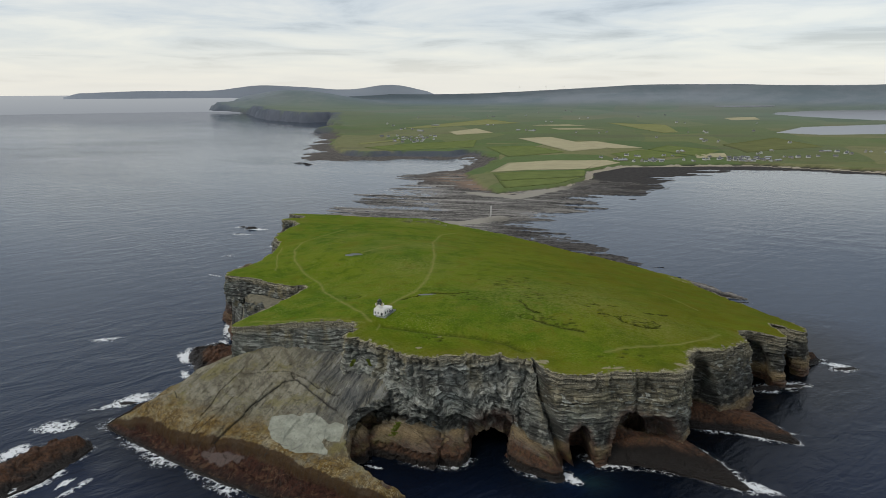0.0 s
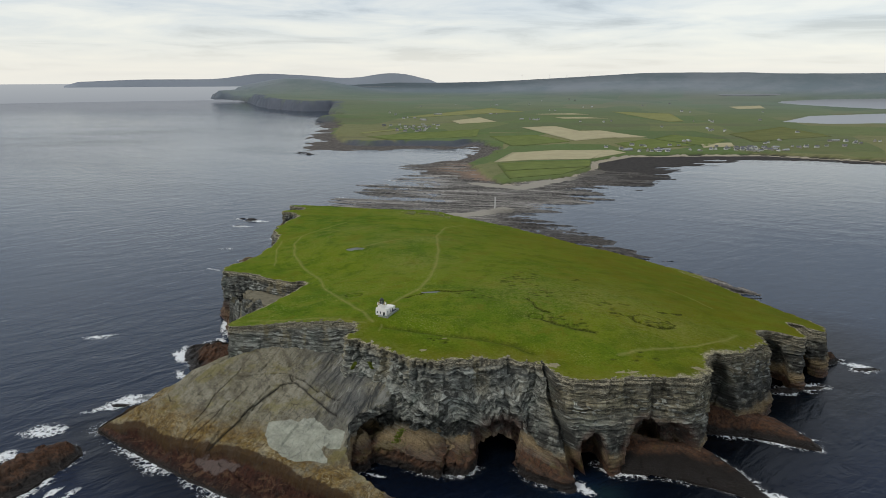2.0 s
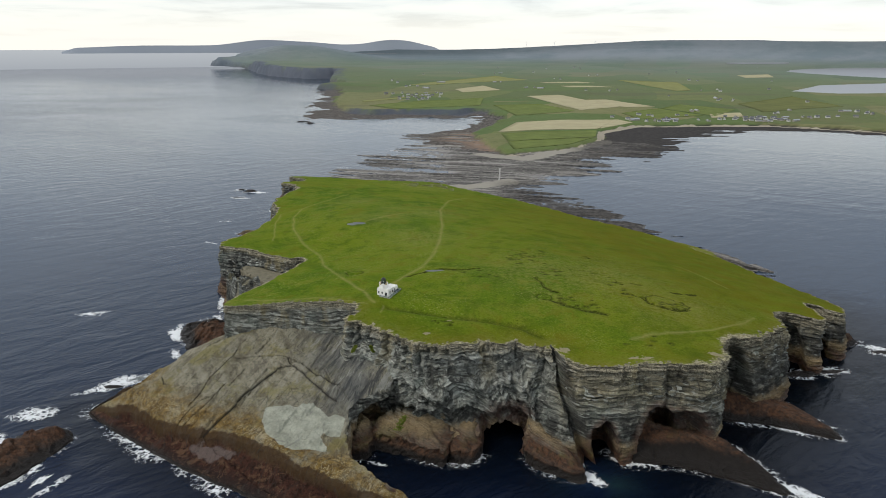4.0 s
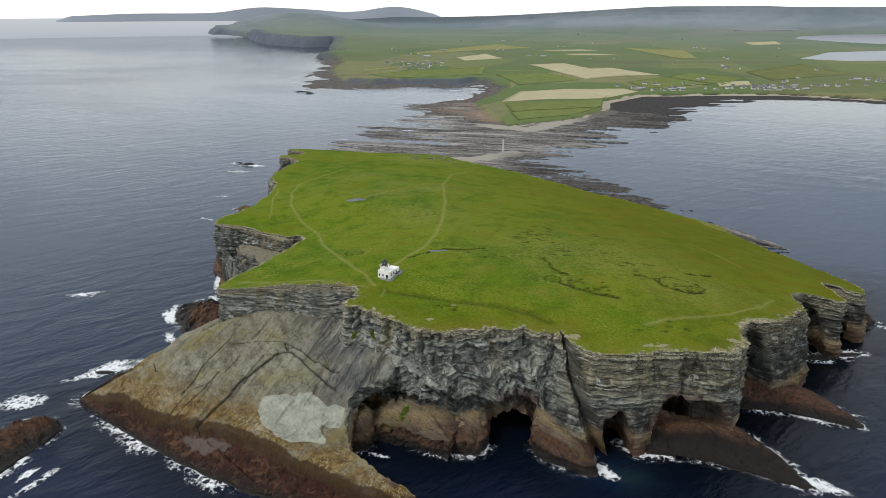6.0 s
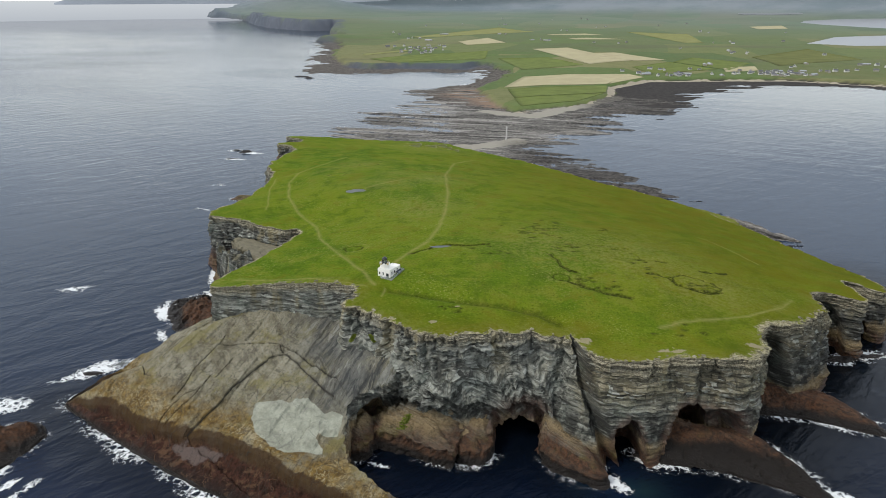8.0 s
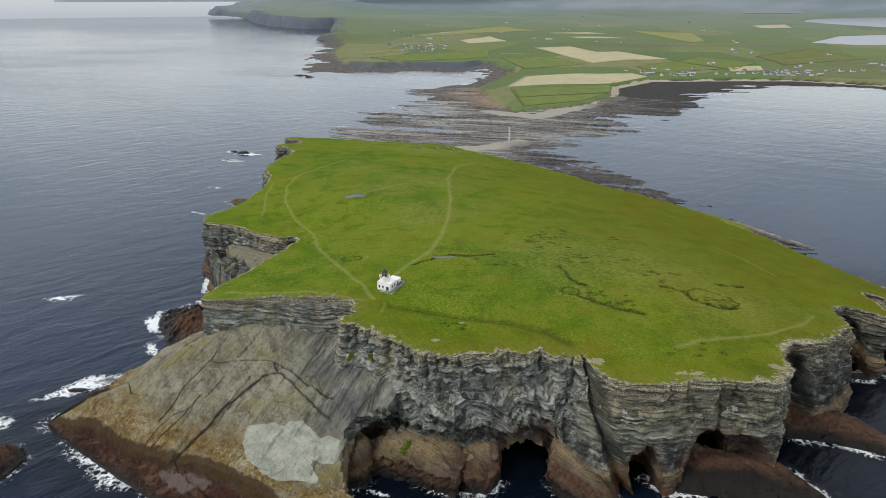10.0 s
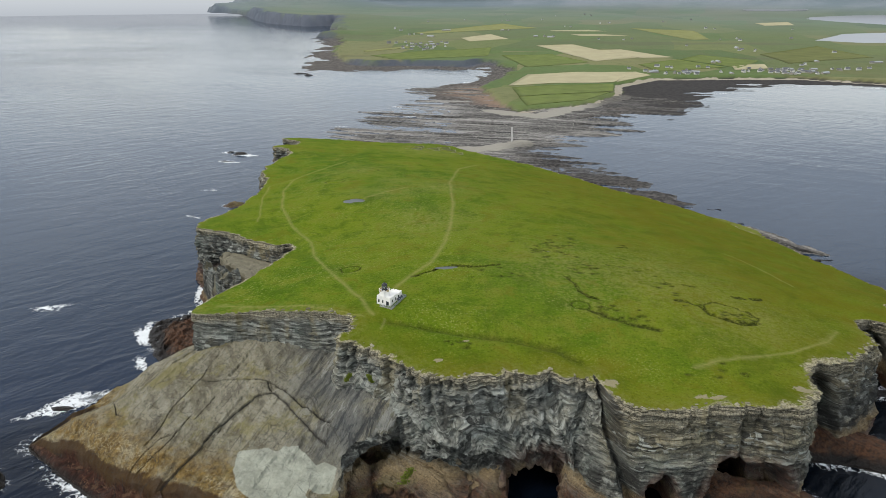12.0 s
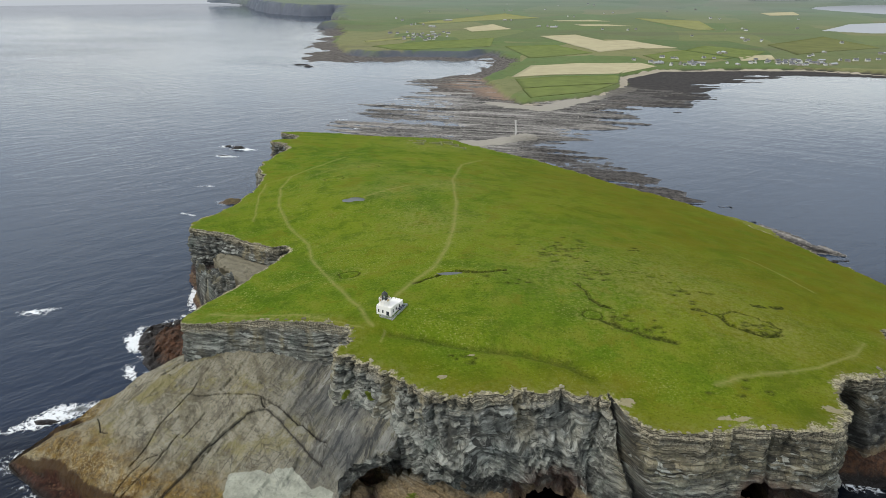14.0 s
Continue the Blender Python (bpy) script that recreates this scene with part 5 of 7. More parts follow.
RIMS.append(build_ledge("promontory", "long flat brown rock ledge awash beside the cliff", [(131, -15, .5, -2), (139, -22, .5, -2), (152, -25, .5, -2), (166, -30.5, .5, -2), (177, -36, .5, -2), (179.5, -33, .5, -2), (176, -22, .5, -2), (171, -12, .5, -2), (158, -4, .5, -2),
                        (142, -2, .5, -2)], [(140, -12), (158, -14), (175, -30)], 9, 9, steep=0.8, bumps=0.8, blocks=0.3, material=RUSTY, tail=3, relief=0.5))
RIMS.append(build_ledge("skerry", "rust-brown rock skerry with white water round it", [(-151, -63, 1, -2), (-143, -44, 1, -2), (-133, -32, 1, -2), (-121, -30, 1, -2), (-115, -36, 1, -2), (-117, -47, 1, -2), (-123, -62, 1, -2), (-133, -75, 1, -2), (-145, -77, 1, -2)],
                        [(-141, -63), (-131, -47), (-121, -37)], 6, 11, material=RUSTY))
RIMS.append(build_ledge("ledge", "rust-brown rock ledge under the western cliff", [(-113, 72, 1, -2), (-109, 58, 1, -2), (-102, 44, 1, -2), (-92, 32, 1, -2), (-82, 22, 1, -2), (-68, 18, 1, -2), (-62, 52, 1, -2), (-78, 68, 1, -2), (-97, 80, 1, -2)],
                        [(-92, 58), (-74, 40)], 8, 13, material=RUSTY, blocks=2.4))
RIMS.append(build_ledge("ledge", "dark blocky rock stack in the mouth of the cove", [(-101, 104, .5, -2), (-95, 88, .5, -2), (-88, 74, .5, -2), (-78, 62, .5, -2), (-66, 50, .5, -2), (-62, 60, .5, -2), (-70, 76, .5, -2), (-80, 88, .5, -2), (-92, 102, .5, -2)],
                        [(-90, 90), (-80, 76), (-70, 62)], 22, 15, material=ROCK, steep=0.4, low=5.0, blocks=6.0, dark=0.75))
PALE_LEDGE = plain("khaki_ledge_stone", (0.158, 0.146, 0.104), 0.9, 0.2, 0.45, 0.5)
RIMS.append(build_ledge("ledge", "flat pale grey rock ledge inside the cove", [(-90, 106, .5, -2), (-85, 94, .5, -2), (-78, 85, .5, -2), (-72, 78, .5, -2), (-66, 62, .5, -2), (-60, 52, .5, -2), (-48, 54, .5, -2), (-43, 76, .5, -2), (-48, 92, .5, -2), (-60, 97, .5, -2), (-77, 105, .5, -2)],
                        [(-80, 97), (-68, 88), (-54, 72)], 22.6, 16, material=PALE_LEDGE, steep=0.12, low=21.2, bumps=0.3, blocks=0.5))
APRON = plain("shore_turf", (0.125, 0.138, 0.024), 0.95, 0.1, 0.35, 0.4)
RIMS.append(build_ledge("ledge", "low grassy bank above the shore of the bay", [(166, 246, .5, -2), (176, 240, .5, -2), (184, 230, .5, -2), (198, 217, .5, -2), (212, 205, .5, -2), (217, 190, .5, -2), (213, 172, .5, -2), (206, 166, .5, -2),
                        (196, 186, .5, -2), (182, 208, .5, -2), (166, 232, .5, -2)], [(176, 232), (196, 206), (208, 184)], 4.6, 61, step=1.0, material=APRON, steep=0.25, low=2.6, bumps=0.6, blocks=0.2))
RIMS.append(build_ledge("ledge", "brown flat flagstone ledges along the bay", [(206, 214, .5, -2), (217, 210, .5, -2), (228, 198, .5, -2), (234, 185, .5, -2), (236, 174, .5, -2), (246, 162, .5, -2), (242, 158, .5, -2), (232, 164, .5, -2),
                        (224, 157, .5, -2), (214, 160, .5, -2), (210, 176, .5, -2), (212, 196, .5, -2)], [(216, 200), (224, 184), (222, 168), (234, 166)], 2.2, 63, step=1.0, material=REEF, steep=0.5, low=0.5, bumps=1.2, blocks=0.6))

# ---- the sea ----


SLICKS = [([(-420, 640), (-330, 800), (-300, 900), (-330, 1050), (-420, 1150)], 10), ([(-120, 560), (-165, 700), (-250, 860), (-330, 930), (-600, 1000)], 10), ([(-800, 1100), (-560, 1280), (-420, 1500), (-380, 1640)], 16),
          ([(-700, 800), (-500, 950), (-380, 1020)], 12), ([(-560, 1500), (-480, 1700), (-440, 1900)], 18)]


def build_sea():
    rings = np.r_[0.01, np.linspace(6, 900, 90), np.geomspace(910, 4560, 170)]
    ang = np.r_[np.linspace(-0.72, 0.72, 480, endpoint=False), np.linspace(0.72, 2 * np.pi - 0.72, 120, endpoint=False)]
    r, a = np.meshgrid(rings, ang, indexing="ij")
    x, y = (CX + r * np.sin(a)).ravel(), (CY + r * np.cos(a)).ravel()
    calm = 0.97 * smooth(40, 230, x - 0.15 * y + 40) * smooth(50, 230, y) * smooth(1500, 1000, y)
    # calm grows with distance to brighten the far sea, in bump and colour
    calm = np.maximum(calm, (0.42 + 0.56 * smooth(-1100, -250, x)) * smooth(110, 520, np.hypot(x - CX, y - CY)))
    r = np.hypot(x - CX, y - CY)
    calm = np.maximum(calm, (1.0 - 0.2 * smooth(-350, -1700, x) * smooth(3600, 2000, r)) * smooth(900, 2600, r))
    for line, w in SLICKS:
        calm = np.maximum(calm, 0.98 * np.exp(-(near_line(x, y, line) / w) ** 2) * (0.8 + 0.2 * vnoise(x / 60, y / 60, 97)))
    shoal = np.exp(-(np.hypot((x - 80) / 14, (y + 62) / 9)) ** 2)
    # painted darkening of the water, by distance from cliffs and slab
    shore_shade = np.maximum(0.85 * smooth(70, 8, near_line(x, y, [(q[0], q[1]) for q in COAST_SLAB[-1:] + COAST_FRONT + COAST_EAST])), 0.6 * smooth(35, 3, near_line(x, y, FRONT_SHORE)))
    faces = [f[::-1] for f in grid_faces(len(rings), len(ang), wrap=True)]
    me = mesh_from("sea", np.c_[x, y, 0 * x], faces, SEA, {"calm": calm, "shoal": shoal, "shore_shade": shore_shade * (1 - shoal), "sky_sheen": smooth(120, 420, x - 0.15 * y + 40) * smooth(150, 700, y) * smooth(1500, 1000, y), "offing": np.maximum(smooth(2000, 4300, r), 0.55 * smooth(120, 400, x - 0.15 * y + 40) * smooth(200, 500, y) * smooth(1500, 1000, y))})
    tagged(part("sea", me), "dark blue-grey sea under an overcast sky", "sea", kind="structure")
    # glowing band of far water up to the horizon: sheen and haze are emitted
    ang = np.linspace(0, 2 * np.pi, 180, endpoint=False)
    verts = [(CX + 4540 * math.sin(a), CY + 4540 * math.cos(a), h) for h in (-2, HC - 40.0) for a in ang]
    mat = bpy.data.materials.new("far_water_glow")
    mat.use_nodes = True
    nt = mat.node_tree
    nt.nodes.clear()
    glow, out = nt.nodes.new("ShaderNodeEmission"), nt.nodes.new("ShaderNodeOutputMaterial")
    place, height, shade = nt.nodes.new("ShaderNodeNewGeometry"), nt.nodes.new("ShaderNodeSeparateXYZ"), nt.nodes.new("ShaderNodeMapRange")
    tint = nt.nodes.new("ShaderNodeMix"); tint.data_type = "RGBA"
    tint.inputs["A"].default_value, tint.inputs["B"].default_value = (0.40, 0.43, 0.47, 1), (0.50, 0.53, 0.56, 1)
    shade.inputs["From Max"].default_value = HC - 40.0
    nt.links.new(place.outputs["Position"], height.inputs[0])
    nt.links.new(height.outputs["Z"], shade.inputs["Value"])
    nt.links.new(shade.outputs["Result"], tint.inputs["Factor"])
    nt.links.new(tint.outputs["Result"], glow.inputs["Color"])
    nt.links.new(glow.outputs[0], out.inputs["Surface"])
    tagged(part("backdrop", mesh_from("backdrop", verts, grid_faces(2, 180, wrap=True), mat)), "glowing backdrop of pale distant water at the horizon", "backdrop", kind="structure")


build_sea()

# ---- the reef between island and mainland ----
REEF_ROWS = [(60, 372), (100, 335), (150, 280), (190, 235), (205, 225), (196, 262), (178, 318), (170, 350), (150, 385), (128, 425), (150, 462), (190, 500), (218, 535), (205, 575), (215, 610),
             (262, 640), (292, 628), (345, 690), (330, 760), (270, 800), (200, 720), (110, 660), (80, 700), (60, 860), (-20, 850), (-30, 770), (-20, 720), (-50, 690), (-60, 640), (-80, 600), (-90, 555), (-82, 500), (-74, 450), (-60, 402), (0, 405)]


def build_reef():
    xs, ys = np.arange(-150, 380, 2.4), np.arange(215, 880, 2.4)
    x, y = np.meshgrid(xs, ys)
    x, y = x.ravel(), y.ravel()
    edge = REEF_ROWS + REEF_ROWS[:1]
    d = near_line(x, y, edge) * np.where(inside(x, y, REEF_ROWS), 1, -1)
    # beds strike slightly across the channel
    lay = y * 0.97 + x * 0.26
    along = x - 0.2 * y
    band = vnoise(lay / 9, along / 170, 91) * 0.6 + vnoise(lay / 4.2, along / 80, 92) * 0.4
    fray = 66 * (vnoise(lay / 5.5, along / 320, 93) - 0.5) + 30 * (vnoise(lay / 2.6, along / 140, 94) - 0.5)
    fray = fray * (1 - 0.75 * smooth(60, 120, x) * smooth(470, 430, y))
    body = smooth(-8, 12, d + fray)
    west = smooth(70, 10, x) * smooth(420, 450, y)
    crisp = smooth(0.44 + 0.09 * west, 0.54 + 0.09 * west, band)
    core = smooth(14, 60, d + 0.4 * fray) * (1 - 0.9 * west)
    z = -0.75 + body * (0.75 + 1.25 * np.maximum(crisp, 0.75 * core)) + 0.5 * (band - 0.5) + 1.1 * (fbm(x / 6, y / 4, 95, 4) - 0.5) * body
    sand = np.exp(-(near_line(x, y, [(20, 428), (60, 430), (95, 455)]) / 15) ** 2) + np.exp(-(near_line(x, y, [(80, 640), (130, 605), (190, 670), (270, 765)]) / 19) ** 2)
    sand = np.clip(sand, 0, 1)
    z = z + sand * 1.2
    me = mesh_from("tidal_reef", np.c_[x, y, z], grid_faces(len(ys), len(xs)), REEF, {"layer": lay, "along": along, "sand": sand, "weed": smooth(90, 130, x + 0.05 * y) * smooth(470, 430, y) + 0.8 * smooth(190, 240, x)})
    tagged(part("tidal_reef", me), "dark flat tidal rock reef with pale shingle between island and mainland", "reef", kind="structure")


build_reef()

# ---- the mainland ----
MAIN_COAST = [(-1560, 4560), (-1515, 4370), (-1244, 4132), (-1006, 3495), (-775, 2903), (-555, 2648), (-448, 2697), (-415, 2450), (-340, 2250), (-384, 2018), (-300, 1900), (-270, 1700), (-262, 1480), (-190, 1230), (-139, 1170), (-67, 1190), (58, 1165),
              (99, 1250), (150, 1110), (128, 1010), (71, 867), (82, 740), (96, 668), (112, 640), (216, 700), (270, 776), (290, 874), (372, 968), (478, 975), (620, 985), (794, 870), (1050, 700), (1700, 600), (3200, 900)]
MAIN_LAND = MAIN_COAST + [(30000, 3000), (30000, 40000), (-600, 40000), (-900, 12000), (-1150, 7000), (-1480, 5200)]
SHORE_ROCK = [(-1570, 4560), (-1530, 4350), (-1250, 4115), (-1015, 3480), (-785, 2885), (-555, 2630), (-445, 2660), (-425, 2440), (-360, 2250), (-395, 2005), (-330, 1750), (-300, 1490), (-245, 1085), (-60, 1100), (56, 1095), (110, 1160), (100, 1045), (40, 905), (-25, 850), (-10, 760), (80, 640), (130, 590), (215, 610), (280, 615), (350, 700), (400, 800), (470, 835),
              (540, 905), (700, 890), (900, 740), (1100, 560), (3300, 700), (30000, 2500), (30000, 40000), (-600, 40000), (-900, 12000), (-1150, 7000), (-1490, 5200)]
NORTH_BAY = [(-160, 1200), (-100, 1185), (-30, 1180), (58, 1170), (80, 1210)]
LOCH = [(1030, 1730), (1117, 1642), (1322, 1650), (2600, 1680), (2600, 2200), (1653, 2185), (1275, 2031)]
LOCH_FAR = [(1690, 3100), (1689, 2860), (1740, 2610), (1816, 2440), (3000, 2500), (3500, 3800), (2654, 3720), (2210, 3611), (1830, 3340)]


def land_height(x, y):
    """Height and cover of the mainland."""
    d = near_line(x, y, MAIN_COAST) * np.where(inside(x, y, MAIN_LAND), 1, -1)
    ds = np.where(inside(x, y, SHORE_ROCK), 1, -1) * near_line(x, y, SHORE_ROCK[:-3])
    r = np.hypot(x - CX, y - CY)
    wob = 1 + 0.004 * r
    ds = ds + 14 * (fbm(x / 30, y / 30, 101, 4) - 0.5) * wob
    d = d + 5 * (fbm(x / 25, y / 25, 102, 4) - 0.5) * wob
    # ribs of rock run out into the bay
    ds = ds + 70 * (vnoise(x / 160, (y + 0.12 * x) / 11, 107) - 0.5) * smooth(230, 300, x) * smooth(960, 860, y)
    shelf = -1.2 + 1.8 * smooth(-4, 14, ds) + 0.9 * (fbm(x / 14, y / 7, 103, 4) - 0.5)
    bank = 2.5 + 3.0 * smooth(0, 9, d) + 6 * smooth(20, 260, d) + 5 * (fbm(x / 260, y / 260, 104, 4) - 0.5) * smooth(20, 300, d)
    # sea cliffs and hills farther along
    bank = bank + 5 * np.exp(-(near_line(x, y, NORTH_BAY) / 50) ** 2) * smooth(0, 6, d)
    bank = bank + 28 * np.exp(-(near_line(x, y, [(-1000, 3560), (-775, 2980), (-555, 2730), (-460, 2770)]) / 260) ** 2) * smooth(0, 22, d)
    bank = bank + 10 * np.exp(-((x + 340) / 70) ** 2 - ((y - 2050) / 110) ** 2) * smooth(0, 10, d)
    bank = bank + 98 * np.exp(-((x + 1080) / 470) ** 2 - ((y - 4950) / 700) ** 2) * smooth(0, 500, d) + 26 * np.exp(-((x + 1500) / 130) ** 2 - ((y - 4480) / 200) ** 2) * smooth(0, 30, d)
    az = (x - CX) / (y - CY + 1.0)
    moor = smooth(-0.02, 0.35, az) * (0.86 + 0.28 * fbm(az * 5 + 3, r / 5000, 105, 4)) + 0.25 * smooth(-0.02, -0.25, az)
    bank = bank + 150 * smooth(4200, 8200, r + 900 * (fbm(x / 1500, y / 1500, 106, 3) - .5)) * moor + 16 * smooth(1500, 4200, r)
    low = smooth(700, 1100, x) * smooth(1500, 1900, y) * smooth(4300, 3900, r)
    bank = bank * (1 - low) + np.minimum(bank, 15) * low
    z = np.where(d > 0, bank, np.where(r > 2300, -3.0, np.minimum(shelf, 2.5)))
    for lake, level in ((LOCH, 12.0), (LOCH_FAR, 14.0)):
        dl = near_line(x, y, lake + lake[:1]) * np.where(inside(x, y, lake), 1, -1)
        z = np.where(dl > -40, np.minimum(z, level + 0.6 + np.maximum(-dl, 0) * 0.15 - (dl > 0) * 4), z)
    return z, d, ds, r


def build_mainland():
    yy = np.r_[np.geomspace(980, 5200, 260), np.geomspace(5300, 13000, 60)] - 400
    uu = np.linspace(-0.62, 1.25, 460)
    u, y = np.meshgrid(uu, yy)
    x = (CX + u * (y - CY)).ravel()
    y = y.ravel()
    z, d, ds, r = land_height(x, y)
    # how much haze colour the moor takes, by distance
    moor_haze = 0.25 * smooth(2200, 3800, r) + 0.65 * smooth(3900, 5600, r)
    # weight of the hazy pasture colour, growing with distance
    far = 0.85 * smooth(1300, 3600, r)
    rock = smooth(3, -3, d)
    steep = np.exp(-(near_line(x, y, [(-1000, 3560), (-775, 2980), (-555, 2730), (-460, 2770)]) / 330) ** 2) * smooth(48, 26, d)
    steep = steep + np.exp(-((x + 1420) / 260) ** 2 - ((y - 4400) / 300) ** 2) * smooth(60, 30, d) + np.exp(-((x + 350) / 80) ** 2 - ((y - 2050) / 120) ** 2) * smooth(22, 10, d)
    steep = steep + 0.9 * np.exp(-(near_line(x, y, NORTH_BAY) / 40) ** 2) * smooth(20, 10, d) * smooth(-22, -8, d)
    steep = np.clip(steep, 0, 1)
    sand = np.exp(-(near_line(x, y, [(110, 632), (216, 690), (262, 760), (290, 872), (372, 960), (478, 968), (620, 975), (794, 862), (1100, 690)]) / 6.5) ** 2)
    red = np.exp(-(near_line(x, y, [(60, 850), (40, 800), (74, 760), (90, 690)]) / 24) ** 2) * smooth(6, -3, d)
    keep = np.where(r > 2300, (z > 0.4) & (d > -25), z > -1.1)
    sx, sy, sz = squash(x, y, z)
    n = len(uu)
    faces = [f for f in grid_faces(len(yy), n) if keep[f[0]] or keep[f[1]] or keep[f[2]] or keep[f[3]]]
    me = mesh_from("mainland", np.c_[sx, sy, sz], faces, LAND, {"moor_haze": moor_haze, "far": far, "scarp": steep, "rock": rock, "sand": sand, "red": red, "weed": smooth(235, 290, x)})
    me.materials.append(SEA)
    tagged(part("mainland", me), "low green farmland coast with dark rock foreshore and distant moors", "mainland", kind="structure")


build_mainland()


def hills_backdrop():
    """Far hills across the sound, with the blue of the haze in their colour."""
    px = np.linspace(-0.552, 0.02, 240)
    r = 4495.0

    def up(u):
        h = 8.0 * np.exp(-((u + 0.265) / 0.045) ** 2) + 5.5 * np.exp(-((u + 0.20) / 0.05) ** 2) + 10.0 * np.exp(-((u + 0.072) / 0.042) ** 2)
        return h + 3.8 * smooth(-0.54, -0.43, u) * smooth(0.0, -0.05, u) + 0.7 * (fbm(u * 40, 0 * u, 111, 4) - .5) - 8.3 - 8.0 * smooth(-0.525, -0.56, u) - 14.0 * smooth(-0.02, 0.02, u)
    verts = []
    top = HC + up(px) / 1184.0 * r / np.sqrt(1 + px * px)
    for w in (0.0, 0.35, 0.7, 1.0):
        for u, t in zip(px, top):
            rr = (r + 30 * w) / math.sqrt(1 + u * u)
            verts.append((CX + u * rr, CY + rr, HC - 60 + (t - HC + 60) * w))
    n = len(px)
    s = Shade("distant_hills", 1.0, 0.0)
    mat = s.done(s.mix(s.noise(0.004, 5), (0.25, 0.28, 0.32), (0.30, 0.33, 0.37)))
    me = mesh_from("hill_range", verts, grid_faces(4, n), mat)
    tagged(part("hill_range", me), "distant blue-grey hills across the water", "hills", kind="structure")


hills_backdrop()

# ---- lochs, fields ----


# lochs: reflected sky put into a pale grey base colour
LOCH_WATER = plain("loch_water", (0.21, 0.218, 0.23), 0.35, 0.5, 0.05, 0.01)


def build_water_patch(name, label, poly, z, squashed=False, category="loch"):
    p = np.array(spline([(a, b) for a, b in poly], 60 if squashed else 1.0))
    x, y = p.T
    zz = np.full(len(x), float(z)) if z is not None else land_height(x, y)[0] + 1.5
    if squashed:
        x, y, zz = squash(x, y, zz)
    me = mesh_from("water", np.c_[x, y, zz], [tuple(range(len(x)))], LOCH_WATER if squashed else SEA, {"calm": np.full(len(x), 0.95), "shoal": np.zeros(len(x)), "sky_sheen": np.ones(len(x))})
    if me.polygons[0].normal.z < 0:
        me.flip_normals()
    return tagged(part(name, me), label, category, kind="structure")


build_water_patch("water", "pale grey loch behind the farmland", LOCH, 12.2, True)
build_water_patch("water", "pale grey loch in front of the moor", LOCH_FAR, 14.3, True)
build_water_patch("water", "narrow bright strip of a distant loch", [(1797, 4043), (2103, 3989), (2024, 3814), (1715, 3843)], None, True)
build_water_patch("water", "narrow bright strip of a distant loch", [(-1246, 6400), (-555, 7300), (-540, 7500), (-1230, 6560)], None, True)

STUBBLE = plain("cut_field", (0.36, 0.325, 0.20), 0.95, 0.1, 0.24, 0.045)
BARLEY = plain("ripening_field", (0.195, 0.20, 0.075), 0.95, 0.1, 0.28, 0.04)
PASTURE = plain("bright_pasture", (0.122, 0.152, 0.042), 0.95, 0.1, 0.40, 0.05)
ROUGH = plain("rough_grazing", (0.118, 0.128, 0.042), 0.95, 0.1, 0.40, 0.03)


def build_field(label, corners, material, lift=0.45):
    """A field laid over the land between four corners."""
    a, b, c, d = (np.array(q, float) for q in corners)
    nu, nv = 16, 12
    pts = []
    for j in range(nv + 1):
        for i in range(nu + 1):
            u, v = i / nu, j / nv
            pts.append((1 - v) * ((1 - u) * a + u * b) + v * ((1 - u) * d + u * c))
    pts = np.array(pts)
    z = land_height(pts[:, 0], pts[:, 1])[0]
    x, y, z = squash(pts[:, 0], pts[:, 1], np.maximum(z, 3) + lift)
    faces = grid_faces(nv + 1, nu + 1)
    w = nu + 1
    ring = list(range(w)) + [j * w + nu for j in range(1, nv + 1)] + [nv * w + i for i in range(nu - 1, -1, -1)] + [j * w for j in range(nv - 1, 0, -1)]
    n = len(x)
    faces += [(ring[k], ring[(k + 1) % len(ring)], n + (k + 1) % len(ring), n + k) for k in range(len(ring))]
    x, y, z = np.r_[x, x[ring]], np.r_[y, y[ring]], np.r_[z, z[ring] - 2.0]
    me = mesh_from("field", np.c_[x, y, z], faces, material)
    if me.polygons[0].normal.z < 0:
        me.flip_normals()
    tagged(part("field", me), label, "field", kind="structure")


